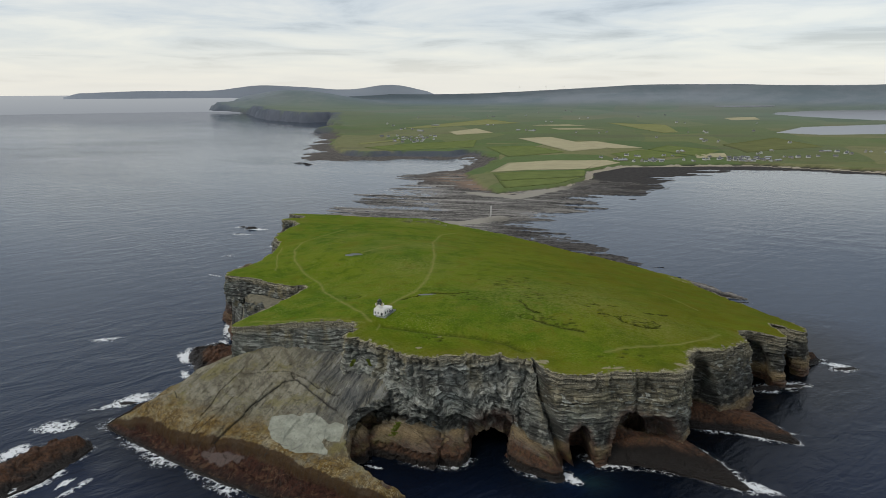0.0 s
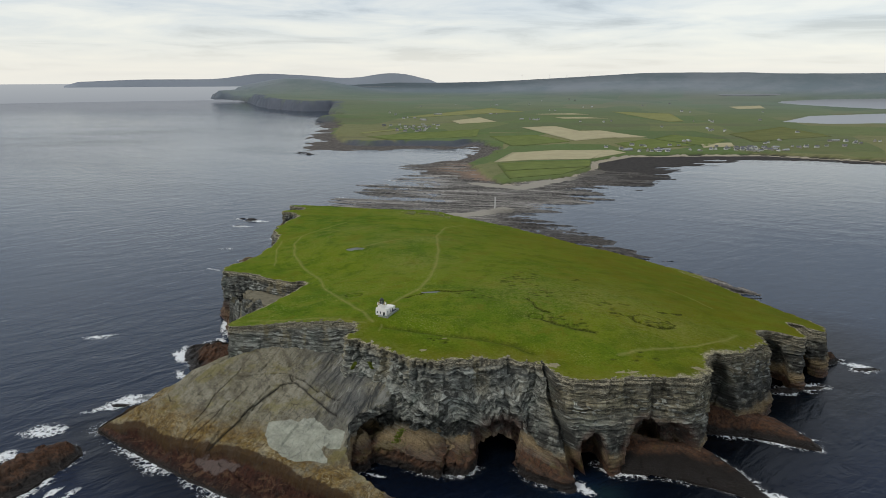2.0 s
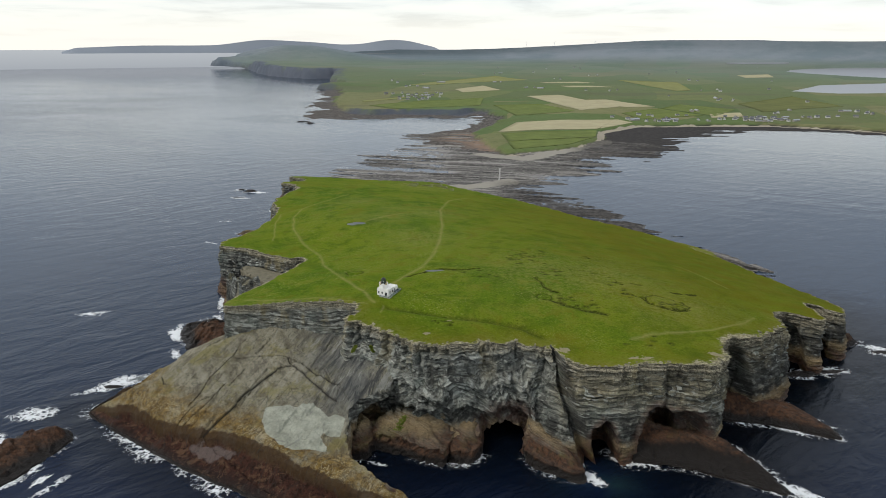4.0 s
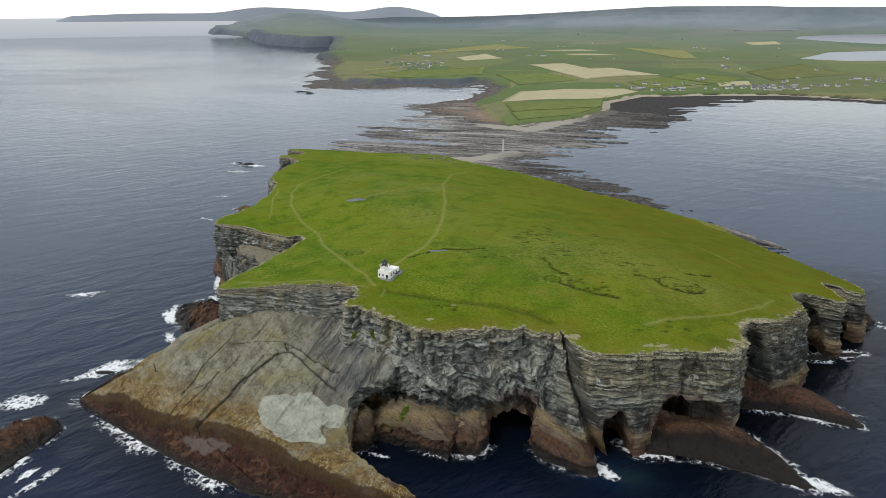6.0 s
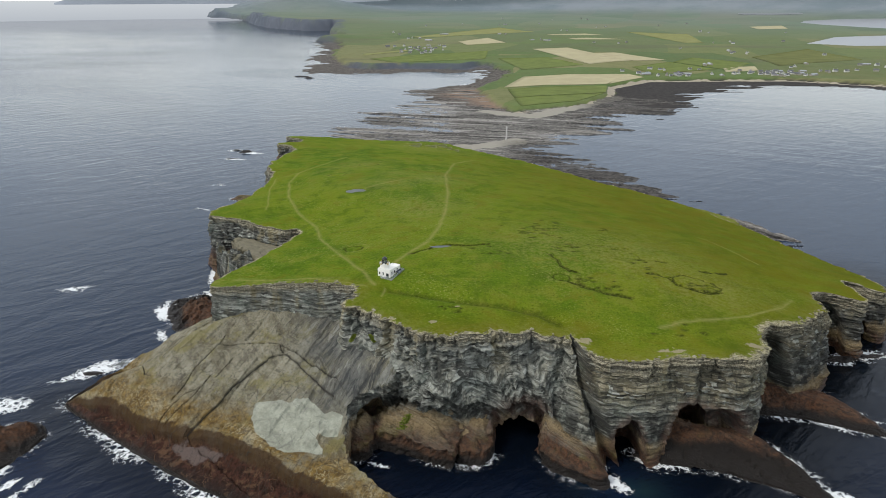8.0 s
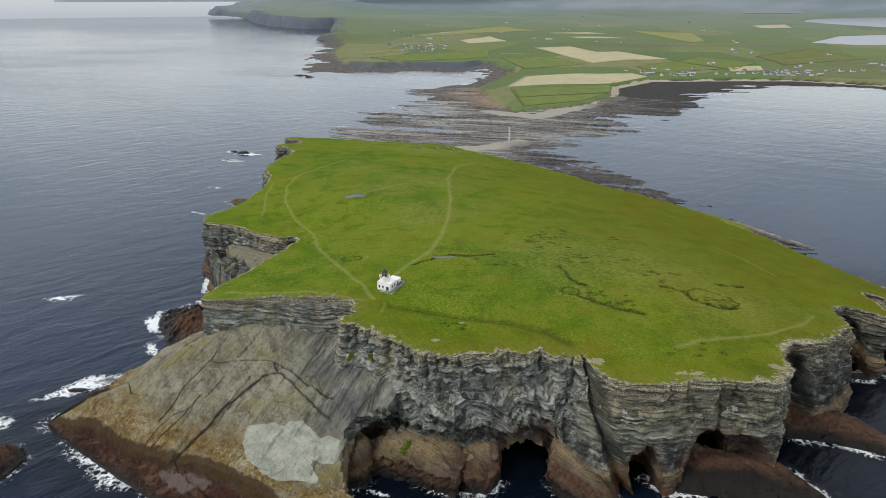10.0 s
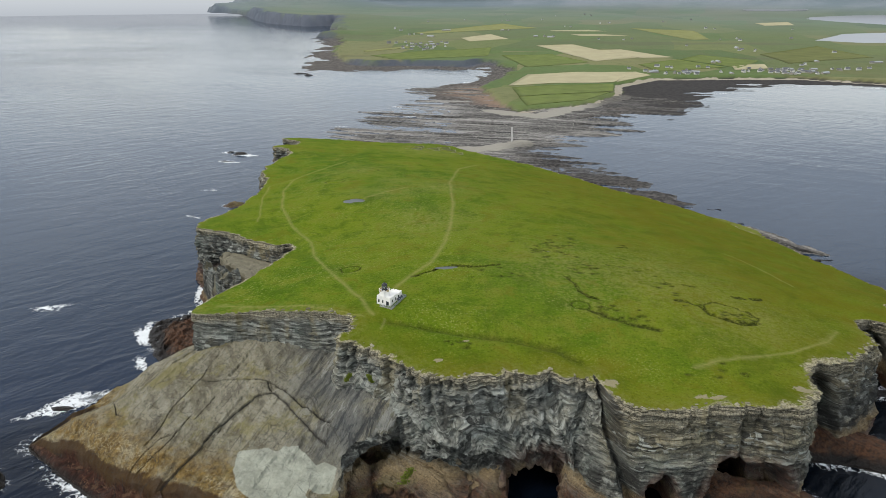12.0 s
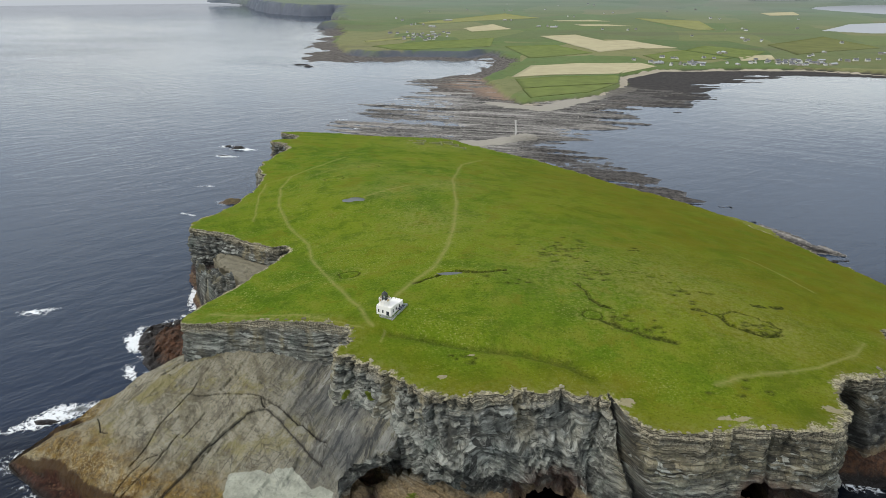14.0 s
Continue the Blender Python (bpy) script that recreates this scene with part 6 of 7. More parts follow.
for label, corners, material in (
        ("pale cut hay field", [(239, 1525), (335, 1566), (412, 1228), (314, 1171)], STUBBLE),
        ("pale cut hay field", [(350, 1396), (425, 1431), (488, 1240), (418, 1226)], STUBBLE),
        ("pale cut field beside the shore", [(160, 990), (357, 1030), (286, 890), (114, 845)], STUBBLE),
        ("pale cut field beside the shore", [(318, 960), (357, 1030), (372, 985), (290, 892)], STUBBLE),
        ("small pale field", [(57, 1800), (150, 1941), (190, 1749), (79, 1676)], STUBBLE),
        ("long pale field", [(-94, 1999), (227, 2511), (333, 2251), (-61, 1967)], BARLEY),
        ("narrow pale field", [(354, 2102), (488, 2138), (533, 2069), (369, 2068)], STUBBLE),
        ("narrow pale field", [(396, 1939), (496, 1940), (555, 1881), (413, 1880)], STUBBLE),
        ("yellow-green field of barley", [(646, 2214), (825, 2107), (758, 1777), (699, 1727)], BARLEY),
        ("small pale field before the loch", [(1266, 2672), (1451, 2785), (1352, 2520), (1217, 2472)], STUBBLE),
        ("pale field behind the village", [(564, 1125), (633, 1137), (615, 1080), (545, 1058)], STUBBLE),
        ("thin pale strip of field", [(-181, 1452), (-81, 1526), (-71, 1488), (-172, 1417)], BARLEY),
        ("brownish rough grazing", [(702, 1317), (929, 1523), (905, 1245), (681, 1140)], ROUGH),
        ("bright green pasture", [(-150, 1330), (126, 1480), (110, 1330), (-90, 1230)], PASTURE),
        ("bright green pasture", [(140, 1330), (250, 1320), (300, 1165), (170, 1110)], PASTURE),
        ("bright green pasture on the headland", [(118, 822), (282, 872), (262, 790), (120, 735)], PASTURE),
        ("bright green pasture on the headland", [(119, 730), (258, 782), (205, 706), (122, 662)], PASTURE),
        ("green pasture by the bay", [(490, 1200), (560, 1290), (640, 1180), (560, 1080)], PASTURE),
        ("green pasture by the bay", [(385, 1120), (485, 1200), (540, 1090), (400, 1040)], PASTURE)):
    build_field(label, corners, material)

# ---- farmhouses and the villages ----
HARL = plain("white_harling", (0.54, 0.535, 0.50), 0.9, 0.2, 0.08, 0.8)
GREY_WALL = plain("grey_stone_wall", (0.30, 0.285, 0.25), 0.9, 0.2, 0.2, 0.8)
SLATE = plain("slate_roof", (0.105, 0.11, 0.12), 0.6, 0.4, 0.2, 0.5)
SHEET = plain("sheet_roof", (0.30, 0.32, 0.33), 0.5, 0.4, 0.15, 0.4)
PANE_DARK = plain("dark_window", (0.03, 0.035, 0.04), 0.2, 0.5, 0.2, 1.0)


def build_house(label, wall, roof, length, width, eave, ridge, chimneys=2, name="house"):
    base = tagged(new(name), label, "house" if name == "house" else "barn", "mainland farm buildings")
    bm = bmesh.new()
    l, w = length / 2, width / 2
    vs = [bm.verts.new(q) for q in ((-l, -w, -2), (l, -w, -2), (l, w, -2), (-l, w, -2), (-l, -w, eave), (l, -w, eave), (l, w, eave), (-l, w, eave), (-l, 0, ridge), (l, 0, ridge))]
    for f in ((0, 1, 5, 4), (1, 2, 6, 9, 5), (2, 3, 7, 6), (3, 0, 4, 8, 7)):
        bm.faces.new([vs[i] for i in f])
    part("wall", bm, wall, base)
    bm = bmesh.new()
    o, t = 0.35, 0.25
    for sgn in (-1, 1):
        e = [(-l - o, sgn * (w + o), eave - o * (ridge - eave) / w), (l + o, sgn * (w + o), eave - o * (ridge - eave) / w), (l + o, 0, ridge), (-l - o, 0, ridge)]
        lo, hi = [bm.verts.new(q) for q in e], [bm.verts.new((q[0], q[1], q[2] + t)) for q in e]
        for f in ((lo[0], lo[1], hi[1], hi[0]), (hi[0], hi[1], hi[2], hi[3]), (lo[1], lo[2], hi[2], hi[1]), (lo[3], lo[0], hi[0], hi[3])):
            bm.faces.new(f)
    bmesh.ops.recalc_face_normals(bm, faces=bm.faces)
    part("roof", bm, roof, base)
    for k in range(chimneys):
        bm = bmesh.new()
        c = (l - 0.5) * (1 if k else -1)
        box(bm, c - 0.4, c + 0.4, -0.6, 0.6, ridge - 0.6, ridge + 1.1)
        part("chimney", bm, wall, base)
    for k in (-0.6, 0.0, 0.6):
        bm = bmesh.new()
        box(bm, k * l - 0.5, k * l + 0.5, -w - 0.05, -w + 0.03, eave - 1.7, eave - 0.5)
        part("window" if k else "door", bm, PANE_DARK, base)
    return base


KINDS = [build_house("white harled house with a dark slate roof", HARL, SLATE, 13, 7, 4.2, 7.2),
         build_house("low white cottage with a slate roof", HARL, SLATE, 11, 6, 2.8, 5.2),
         build_house("grey stone house with a slate roof", GREY_WALL, SLATE, 14, 7, 4.4, 7.4),
         build_house("grey farm shed with a pale sheet roof", GREY_WALL, SHEET, 22, 12, 4.2, 6.6, 0, "barn"),
         build_house("long low farm steading with a grey roof", GREY_WALL, SHEET, 28, 8, 3.2, 5.6, 0, "barn")]
VILLAGE_NORTH = [(-162, 2209), (-134, 2105), (-95, 1922), (-84, 1950), (-59, 1922), (-30, 1840), (-134, 1627), (-115, 1627), (-82, 1545), (-65, 1507), (-51, 1526), (-34, 1545), (-25, 1649), (-35, 1418), (-13, 1507), (4, 1649), (6, 2106), (18, 2106),
                 (-60, 1560), (-45, 1480), (-20, 1570), (-50, 1600), (-72, 1590), (-28, 1465), (-5, 1560), (-90, 1500)]
FARMS = [(198, 2103), (218, 2103), (274, 1828), (300, 1828), (313, 1801), (326, 1828), (439, 2331), (454, 2291), (440, 1750), (504, 1726), (532, 1751), (692, 3295), (693, 3147), (604, 2509), (649, 2558), (237, 2656), (266, 2709), (775, 1744), (841, 1793), (821, 1720),
         (706, 1456), (704, 1421), (690, 1400), (720, 1388), (735, 1420), (612, 1529), (916, 2252), (934, 2216), (995, 1794), (1201, 2218), (1707, 3468), (745, 1161)]
VILLAGE_BAY = [(376, 1035), (385, 1020), (412, 1090), (430, 1085), (402, 1002), (420, 1010), (440, 1006), (455, 1000), (489, 1091), (505, 1085), (538, 1149), (552, 1160), (580, 1035), (594, 1022), (608, 1055), (606, 1022), (622, 1032), (628, 1012), (640, 1040), (636, 1008),
               (655, 1030), (664, 1055), (672, 1030), (668, 1006), (684, 1010), (693, 1114), (705, 1125)]
VILLAGE_EAST = [(728, 1048), (745, 1052), (762, 1045), (832, 1126), (846, 1130), (789, 1059), (862, 1120), (880, 1114), (864, 1092), (816, 1045), (869, 1081), (918, 1114), (937, 1126), (960, 1110), (1010, 1100), (575, 1070), (560, 1035), (520, 1010), (648, 1062), (1060, 1150), (880, 1350), (-60, 2600), (90, 2750), (420, 2800), (900, 2700), (1100, 2950), (520, 3100), (300, 3300)]


def place_houses():
    rng = random.Random(5)
    first = set()
    more = [(rng.gauss(635, 38), rng.uniform(1002, 1062)) for _ in range(22)] + [(rng.gauss(440, 45), rng.uniform(1000, 1080)) for _ in range(10)] + [(rng.gauss(-42, 26), rng.uniform(1430, 1660)) for _ in range(10)]
    for x, y in VILLAGE_NORTH + FARMS + VILLAGE_BAY + VILLAGE_EAST + more:
        k = rng.choice((0, 0, 1, 1, 1, 2, 2, 3, 4))
        z = float(land_height(np.array([x * 1.0]), np.array([y * 1.0]))[0][0])
        m = pose(x, y, max(z, 3.0), 0, 0, rng.choice((0, 90, 20, -25, 65)) + rng.uniform(-15, 15)) @ Matrix.Scale(rng.uniform(0.65, 0.92), 4)
        if k not in first:
            first.add(k)
            KINDS[k].matrix_basis = m
        else:
            copy_thing(KINDS[k], m)


place_houses()

# ---- wind turbines on the far moor ----
TURBINE = plain("turbine_white", (0.6, 0.62, 0.64), 0.5, 0.4, 0.05, 1.0)


def build_turbine(u, turn):
    r = 4420.0
    base = tagged(new("wind_turbine"), "small white wind turbine on the skyline", "wind turbine", "turbines on the moor")
    base.location = (CX + u * r, CY + r, 128)
    bm = bmesh.new()
    bmesh.ops.create_cone(bm, cap_ends=True, segments=8, radius1=0.7, radius2=0.4, depth=22, matrix=Matrix.Translation((0, 0, 11)))
    part("tower", bm, TURBINE, base)
    for k in range(3):
        bm = bmesh.new()
        box(bm, -0.3, 0.3, -1.0, -0.7, 0.5, 10, Matrix.Translation((0, 0, 22)) @ Matrix.Rotation(radians(turn + 120 * k), 4, "Y"))
        part("blade", bm, TURBINE, base)


for u, turn in ((0.118, 10), (0.158, 40), (0.183, 75), (0.216, 20)):
    build_turbine(u, turn)

# ---- the lighthouse ----
WHITE = plain("white_render", (0.78, 0.77, 0.73), 0.85, 0.25, 0.06, 0.7)
BLACK = plain("black_paint", (0.018, 0.018, 0.02), 0.4, 0.5, 0.2, 2.0)
OCHRE = plain("ochre_trim", (0.42, 0.34, 0.20), 0.8, 0.3, 0.12, 1.0)
STEEL = plain("galvanised_steel", (0.46, 0.49, 0.53), 0.45, 0.5, 0.12, 2.0, 0.6)
SOLAR = plain("solar_glass", (0.03, 0.035, 0.05), 0.15, 0.5, 0.2, 3.0)
PAVING = plain("concrete_paving", (0.25, 0.245, 0.22), 0.9, 0.2, 0.2, 0.8)


def glass():
    s = Shade("lantern_glass", 0.05, 0.5)
    s.bsdf.inputs["Transmission Weight"].default_value = 0.85
    return s.done((0.5, 0.55, 0.58))


LANTERN_GLASS = glass()


def prism(bm, sides, r0, r1, z0, z1, x=0.0, y=0.0):
    ring = []
    for r, z in ((r0, z0), (r1, z1)):
        ring.append([bm.verts.new((x + r * math.cos(2 * math.pi * (i + 0.5) / sides), y + r * math.sin(2 * math.pi * (i + 0.5) / sides), z)) for i in range(sides)])
    for i in range(sides):
        k = (i + 1) % sides
        bm.faces.new((ring[0][i], ring[0][k], ring[1][k], ring[1][i]))
    bm.faces.new(ring[1])
    bm.faces.new(ring[0][::-1])


def build_lighthouse():
    zb = float(ground(2.0, 7.6)) - 0.3
    base = tagged(new("lighthouse"), "small white castellated lighthouse with a black lantern", "lighthouse")
    base.matrix_basis = pose(-1.0, 3.6, zb, 0, 0, -25) @ Matrix.Scale(0.82, 4)
    # local: x along the front, y to the back
    bm = bmesh.new()
    box(bm, 0.6, 5.2, 6.0, 10.4, -1.0, 2.9)
    part("rear_block", bm, WHITE, base, "lower white rendered wing with a flat roof")
    bm = bmesh.new()
    box(bm, -1.3, 5.2, 0.6, 6.0, -1.0, 3.5)
    part("keeper_block", bm, WHITE, base, "white rendered block with a flat roof")
    tx, ty = 0.9, 3.5
    bm = bmesh.new()
    prism(bm, 8, 2.2, 2.1, 3.3, 5.3, tx, ty)
    prism(bm, 8, 2.4, 2.4, 5.3, 5.65, tx, ty)
    tower = part("tower", bm, WHITE, base, "white eight-sided tower")
    for i in range(8):
        a = 2 * math.pi * (i + 0.5) / 8
        bm = bmesh.new()
        box(bm, -0.45, 0.45, -0.18, 0.18, 0, 0.75, Matrix.Translation((tx + 2.15 * math.cos(a), ty + 2.15 * math.sin(a), 5.65)) @ Matrix.Rotation(a + math.pi / 2, 4, "Z"))
        part("merlon", bm, OCHRE if i % 2 else WHITE, tower)
    # battlement round the block
    for x0, y0, x1, y1, n in ((0.6, 10.4, 5.2, 10.4, 4), (5.1, 6.0, 5.1, 10.4, 3), (0.7, 6.4, 0.7, 10.4, 3), (-1.3, 0.75, 5.2, 0.75, 6), (5.05, 0.6, 5.05, 6.0, 4), (-1.15, 0.6, -1.15, 6.0, 4)):
        ang = math.atan2(y1 - y0, x1 - x0)
        for k in range(n):
            f = (k + 0.5) / n
            bm = bmesh.new()
            box(bm, -0.42, 0.42, -0.15, 0.15, 0, 0.5, Matrix.Translation((x0 + (x1 - x0) * f, y0 + (y1 - y0) * f, 3.5 if y0 < 5 else 2.9)) @ Matrix.Rotation(ang, 4, "Z"))
            part("merlon", bm, WHITE, base)
    # lantern: gallery, glazing, ribs, dome, vent
    bm = bmesh.new()
    prism(bm, 16, 1.25, 1.25, 5.6, 6.3, tx, ty)
    lantern = part("lantern", bm, BLACK, base, "black iron lantern base")
    bm = bmesh.new()
    prism(bm, 12, 1.05, 1.05, 6.3, 7.9, tx, ty)
    part("glazing", bm, LANTERN_GLASS, lantern)
    for i in range(8):
        a = 2 * math.pi * i / 8
        bm = bmesh.new()
        box(bm, -0.07, 0.07, -0.07, 0.07, 6.3, 7.95, Matrix.Translation((tx + 1.1 * math.cos(a), ty + 1.1 * math.sin(a), 0)) @ Matrix.Rotation(a, 4, "Z"))
        part("rib", bm, BLACK, lantern)
    bm = bmesh.new()
    for k in range(4):
        prism(bm, 16, 1.25 * math.cos(k * 0.36), 1.25 * math.cos(k * 0.36 + 0.36), 7.9 + 1.0 * math.sin(k * 0.36), 7.9 + 1.0 * math.sin(k * 0.36 + 0.36), tx, ty)
    prism(bm, 8, 0.22, 0.22, 8.7, 9.2, tx, ty)
    part("dome", bm, BLACK, lantern, "black domed lantern roof with a vent")
    # openings
    for x0, x1, y0, y1, z0, z1, nm in ((3.2, 4.4, 0.5, 0.62, 0.2, 2.2, "door"), (5.17, 5.28, 2.0, 2.7, 1.4, 2.6, "window"), (5.17, 5.28, 4.4, 5.1, 1.4, 2.6, "window"), (5.17, 5.28, 7.0, 7.7, 1.4, 2.6, "window"),
                                       (-0.6, 0.0, 0.5, 0.62, 1.2, 2.4, "window"), (1.3, 1.9, 0.5, 0.62, 1.2, 2.4, "window")):
        bm = bmesh.new()
        box(bm, x0, x1, y0, y1, z0, z1)
        part(nm, bm, PANE_DARK, base)
    bm = bmesh.new()
    box(bm, 0.8, 5.0, 6.2, 10.2, 2.85, 3.1)
    part("flat_roof", bm, WHITE, base)
    # the paved yard and its railing
    yard = tagged(new("paved_yard"), "narrow concrete yard round the lighthouse", "paving", kind="structure")
    yard.matrix_basis = base.matrix_basis.copy()
    bm = bmesh.new()
    box(bm, 1.0, 7.0, -1.3, 11.4, -0.9, 0.12)
    part("slab", bm, PAVING, yard)
    fence = tagged(new("railing"), "grey metal railing with mesh panels round the yard", "railing")
    fence.matrix_basis = base.matrix_basis.copy()
    line = [(1.2, -1.15), (6.85, -1.15), (6.85, 11.2), (5.0, 11.2)]
    for (ax, ay), (bx, by) in zip(line[:-1], line[1:]):
        n = max(2, int(math.hypot(bx - ax, by - ay) / 1.5))
        ang, run = math.atan2(by - ay, bx - ax), math.hypot(bx - ax, by - ay)
        for k in range(n + 1):
            bm = bmesh.new()
            f = k / n
            box(bm, -0.05, 0.05, -0.05, 0.05, 0.1, 1.5, Matrix.Translation((ax + (bx - ax) * f, ay + (by - ay) * f, 0)))
            part("post", bm, STEEL, fence)
        for z in (0.45, 0.95, 1.45):
            bm = bmesh.new()
            box(bm, 0, run, -0.03, 0.03, z - 0.04, z + 0.04, Matrix.Translation((ax, ay, 0)) @ Matrix.Rotation(ang, 4, "Z"))
            part("rail", bm, STEEL, fence)
        for k in range(n):
            bm = bmesh.new()
            w = run / n
            for q in range(7):
                box(bm, k * w + 0.12 + q * (w - 0.24) / 6 - 0.025, k * w + 0.12 + q * (w - 0.24) / 6 + 0.025, -0.015, 0.015, 0.2, 1.42, Matrix.Translation((ax, ay, 0)) @ Matrix.Rotation(ang, 4, "Z"))
            part("panel", bm, STEEL, fence)
    for k in range(3):
        arr = tagged(new("solar_panel"), "dark solar panel on a grey stand beside the lighthouse", "solar panel", "solar panels in the yard")
        arr.matrix_basis = base.matrix_basis @ pose(6.1, 6.0 + 1.5 * k, 0.1, 0, 0, 0)
        bm = bmesh.new()
        box(bm, -0.7, 0.7, -0.6, 0.6, -0.03, 0.03, Matrix.Translation((0, 0, 1.2)) @ Matrix.Rotation(radians(40), 4, "Y"))
        part("glass", bm, SOLAR, arr)
        for q in (-0.4, 0.4):
            bm = bmesh.new()
            box(bm, -0.04, 0.04, q - 0.04, q + 0.04, 0, 1.2)
            part("leg", bm, STEEL, arr)


build_lighthouse()

# ---- pools on the island ----


# one dull grey base colour serves all pools
POOL_WATER = plain("grey_pool_water", (0.055, 0.062, 0.058), 0.3, 0.3, 0.12, 0.3)


def build_pool(name, label, poly, drop):
    p = spline(poly, 0.6)
    z = float(min(ground(p[:, 0], p[:, 1]))) - drop
    v = np.c_[p, np.full(len(p), z)]
    me = mesh_from("pool", v, [tuple(range(len(v)))], POOL_WATER, {"calm": np.ones(len(v)), "shoal": np.zeros(len(v))})
    if me.polygons[0].normal.z < 0:
        me.flip_normals()
    tagged(part(name, me), label, "pool", kind="structure")


build_pool("pool", "small grey pool in the turf", POND, 0.02)
build_pool("pool", "narrow dark pool in a ditch", TARN, 0.1)
build_pool("pool", "tiny pool in boggy turf", [(64.5, 60.5), (66.5, 61.0), (66.0, 63.0), (64.6, 62.5)], 0.35)

# ---- ruined walls at the northern end ----
RUIN = plain("turfed_ruin_stone", (0.185, 0.20, 0.085), 0.95, 0.2, 0.25, 1.2)


def build_ruin(x, y, turn, w, l, label):
    z = float(ground(x, y))
    base = tagged(new("ruined_wall"), label, "ruin", "ruined houses on the island")
    base.matrix_basis = pose(x, y, z, 0, 0, turn)
    rng = random.Random(int(x * 7 + y))
    for a, b, c, d in ((-l, -w, l, -w), (l, -w, l, w), (l, w, -l * 0.1, w), (-l * 0.5, w, -l, w), (-l, w, -l, -w)):
        run, ang = math.hypot(c - a, d - b), math.atan2(d - b, c - a)
        bm = bmesh.new()
        n = max(3, int(run / 1.2))
        for k in range(n):
            h = rng.uniform(0.1, 0.45)
            box(bm, run * k / n, run * (k + 1) / n, -0.35 - rng.uniform(0, .15), 0.35 + rng.uniform(0, .15), -1.5, h, Matrix.Translation((a, b, 0)) @ Matrix.Rotation(ang, 4, "Z"))
        part("wall", bm, RUIN, base)


for x, y, turn, w, l in ((6, 366, 8, 4.5, 9), (22, 370, 4, 4, 7), (-8, 358, 12, 3, 8), (30, 360, -6, 3, 5), (14, 380, 5, 4, 10), (-6, 376, 10, 3, 7)):
    build_ruin(x, y, turn, w, l, "low ruined stone walls of an old house in the grass")

# ---- concrete causeway ----


def build_causeway():
    base = tagged(new("causeway"), "pale concrete walkway across the tidal rocks", "causeway", kind="structure")
    line = spline([(86, 460), (89, 490), (91, 515), (93, 536)], 4.0, False)
    for (ax, ay), (bx, by) in zip(line[:-1], line[1:]):
        run = math.hypot(bx - ax, by - ay)
        bm = bmesh.new()
        w = 0.9
        box(bm, 0.03, run - 0.03, -w, w, 0.0, 2.0, Matrix.Translation((ax, ay, 0)) @ Matrix.Rotation(math.atan2(by - ay, bx - ax), 4, "Z"))
        part("slab", bm, PALE_CONCRETE, base)


PALE_CONCRETE = plain("pale_concrete", (0.30, 0.295, 0.27), 0.9, 0.2, 0.15, 0.6)
build_causeway()

# ---- rocks awash ----
SKERRY = "small dark rock awash in white water"
for x, y, rx, ry, h, seed in ((-170, 408, 9, 3, 2.2, 31), (-181, 416, 5, 2, 1.4, 32), (-174, 381, 5, 1.6, 1.0, 33), (-128, 252, 9, 4, 2.6, 34), (-119, 4, 4, 1.6, 1.2, 35), (244, 41, 7, 2, 1.0, 36), (206, 20, 8, 2, 1.0, 37),
                              (190, 17, 9, 3, 2.0, 38), (-126, 385, 10, 7, 9, 39), (-124, 330, 5, 8, 5, 40), (236, 152, 7, 2, 1.0, 41), (209, 246, 6, 2, 0.8, 42), (214, 216, 6, 2, 1.0, 43), (190, 252, 8, 1.8, 0.8, 44),
                              (226, 52, 10, 6, 5, 46), (-225, 1016, 12, 5, 2.4, 47), (-245, 1040, 14, 4, 1.8, 48), (-92, 30, 7, 5, 2.4, 49), (-103, 10, 4, 2.5, 1.6, 50)):
    rows = []
    rng = random.Random(seed)
    for k in range(9):
        a = -2 * math.pi * k / 9
        q = rng.uniform(0.75, 1.2)
        rows.append((x + rx * q * math.cos(a), y + ry * q * math.sin(a), 0.4, -2))
    RIMS.append(build_ledge("skerry", SKERRY, rows, [(x - rx * 0.4, y), (x + rx * 0.4, y)], h, seed, step=0.9, bumps=1.2, low=0.5, material=ROCK if seed in (34, 39, 40) else RUSTY))

# ---- loose stones along the cliff edge ----


def stone_mesh(seed):
    bm = bmesh.new()
    rng = random.Random(seed)
    bmesh.ops.create_cube(bm, size=1.0)
    bmesh.ops.bevel(bm, geom=bm.edges[:], offset=0.14, segments=1, affect="EDGES")
    for v in bm.verts:
        v.co = Vector((v.co.x * 1.7, v.co.y * 1.15, v.co.z * 0.42)) + Vector((rng.uniform(-.14, .14), rng.uniform(-.14, .14), rng.uniform(-.1, .1)))
    me = bpy.data.meshes.new("stone")
    bm.to_mesh(me)
    bm.free()
    me.materials.append(STONE)
    return me


def make_stone():
    s = Shade("loose_flagstone", 0.9, 0.3)
    info = s.n.new("ShaderNodeObjectInfo")
    c = s.ramp(info.outputs["Random"], (0.0, (0.085, 0.078, 0.046)), (0.5, (0.16, 0.148, 0.092)), (1.0, (0.30, 0.28, 0.19)))
    c = s.mix(s.math("MULTIPLY", s.span(s.noise(2.5, 5), 0.45, 0.7), 0.6), c, (0.09, 0.085, 0.065))
    return s.done(c, s.bump(s.noise(6, 5), 0.5, 0.08))


STONE = make_stone()


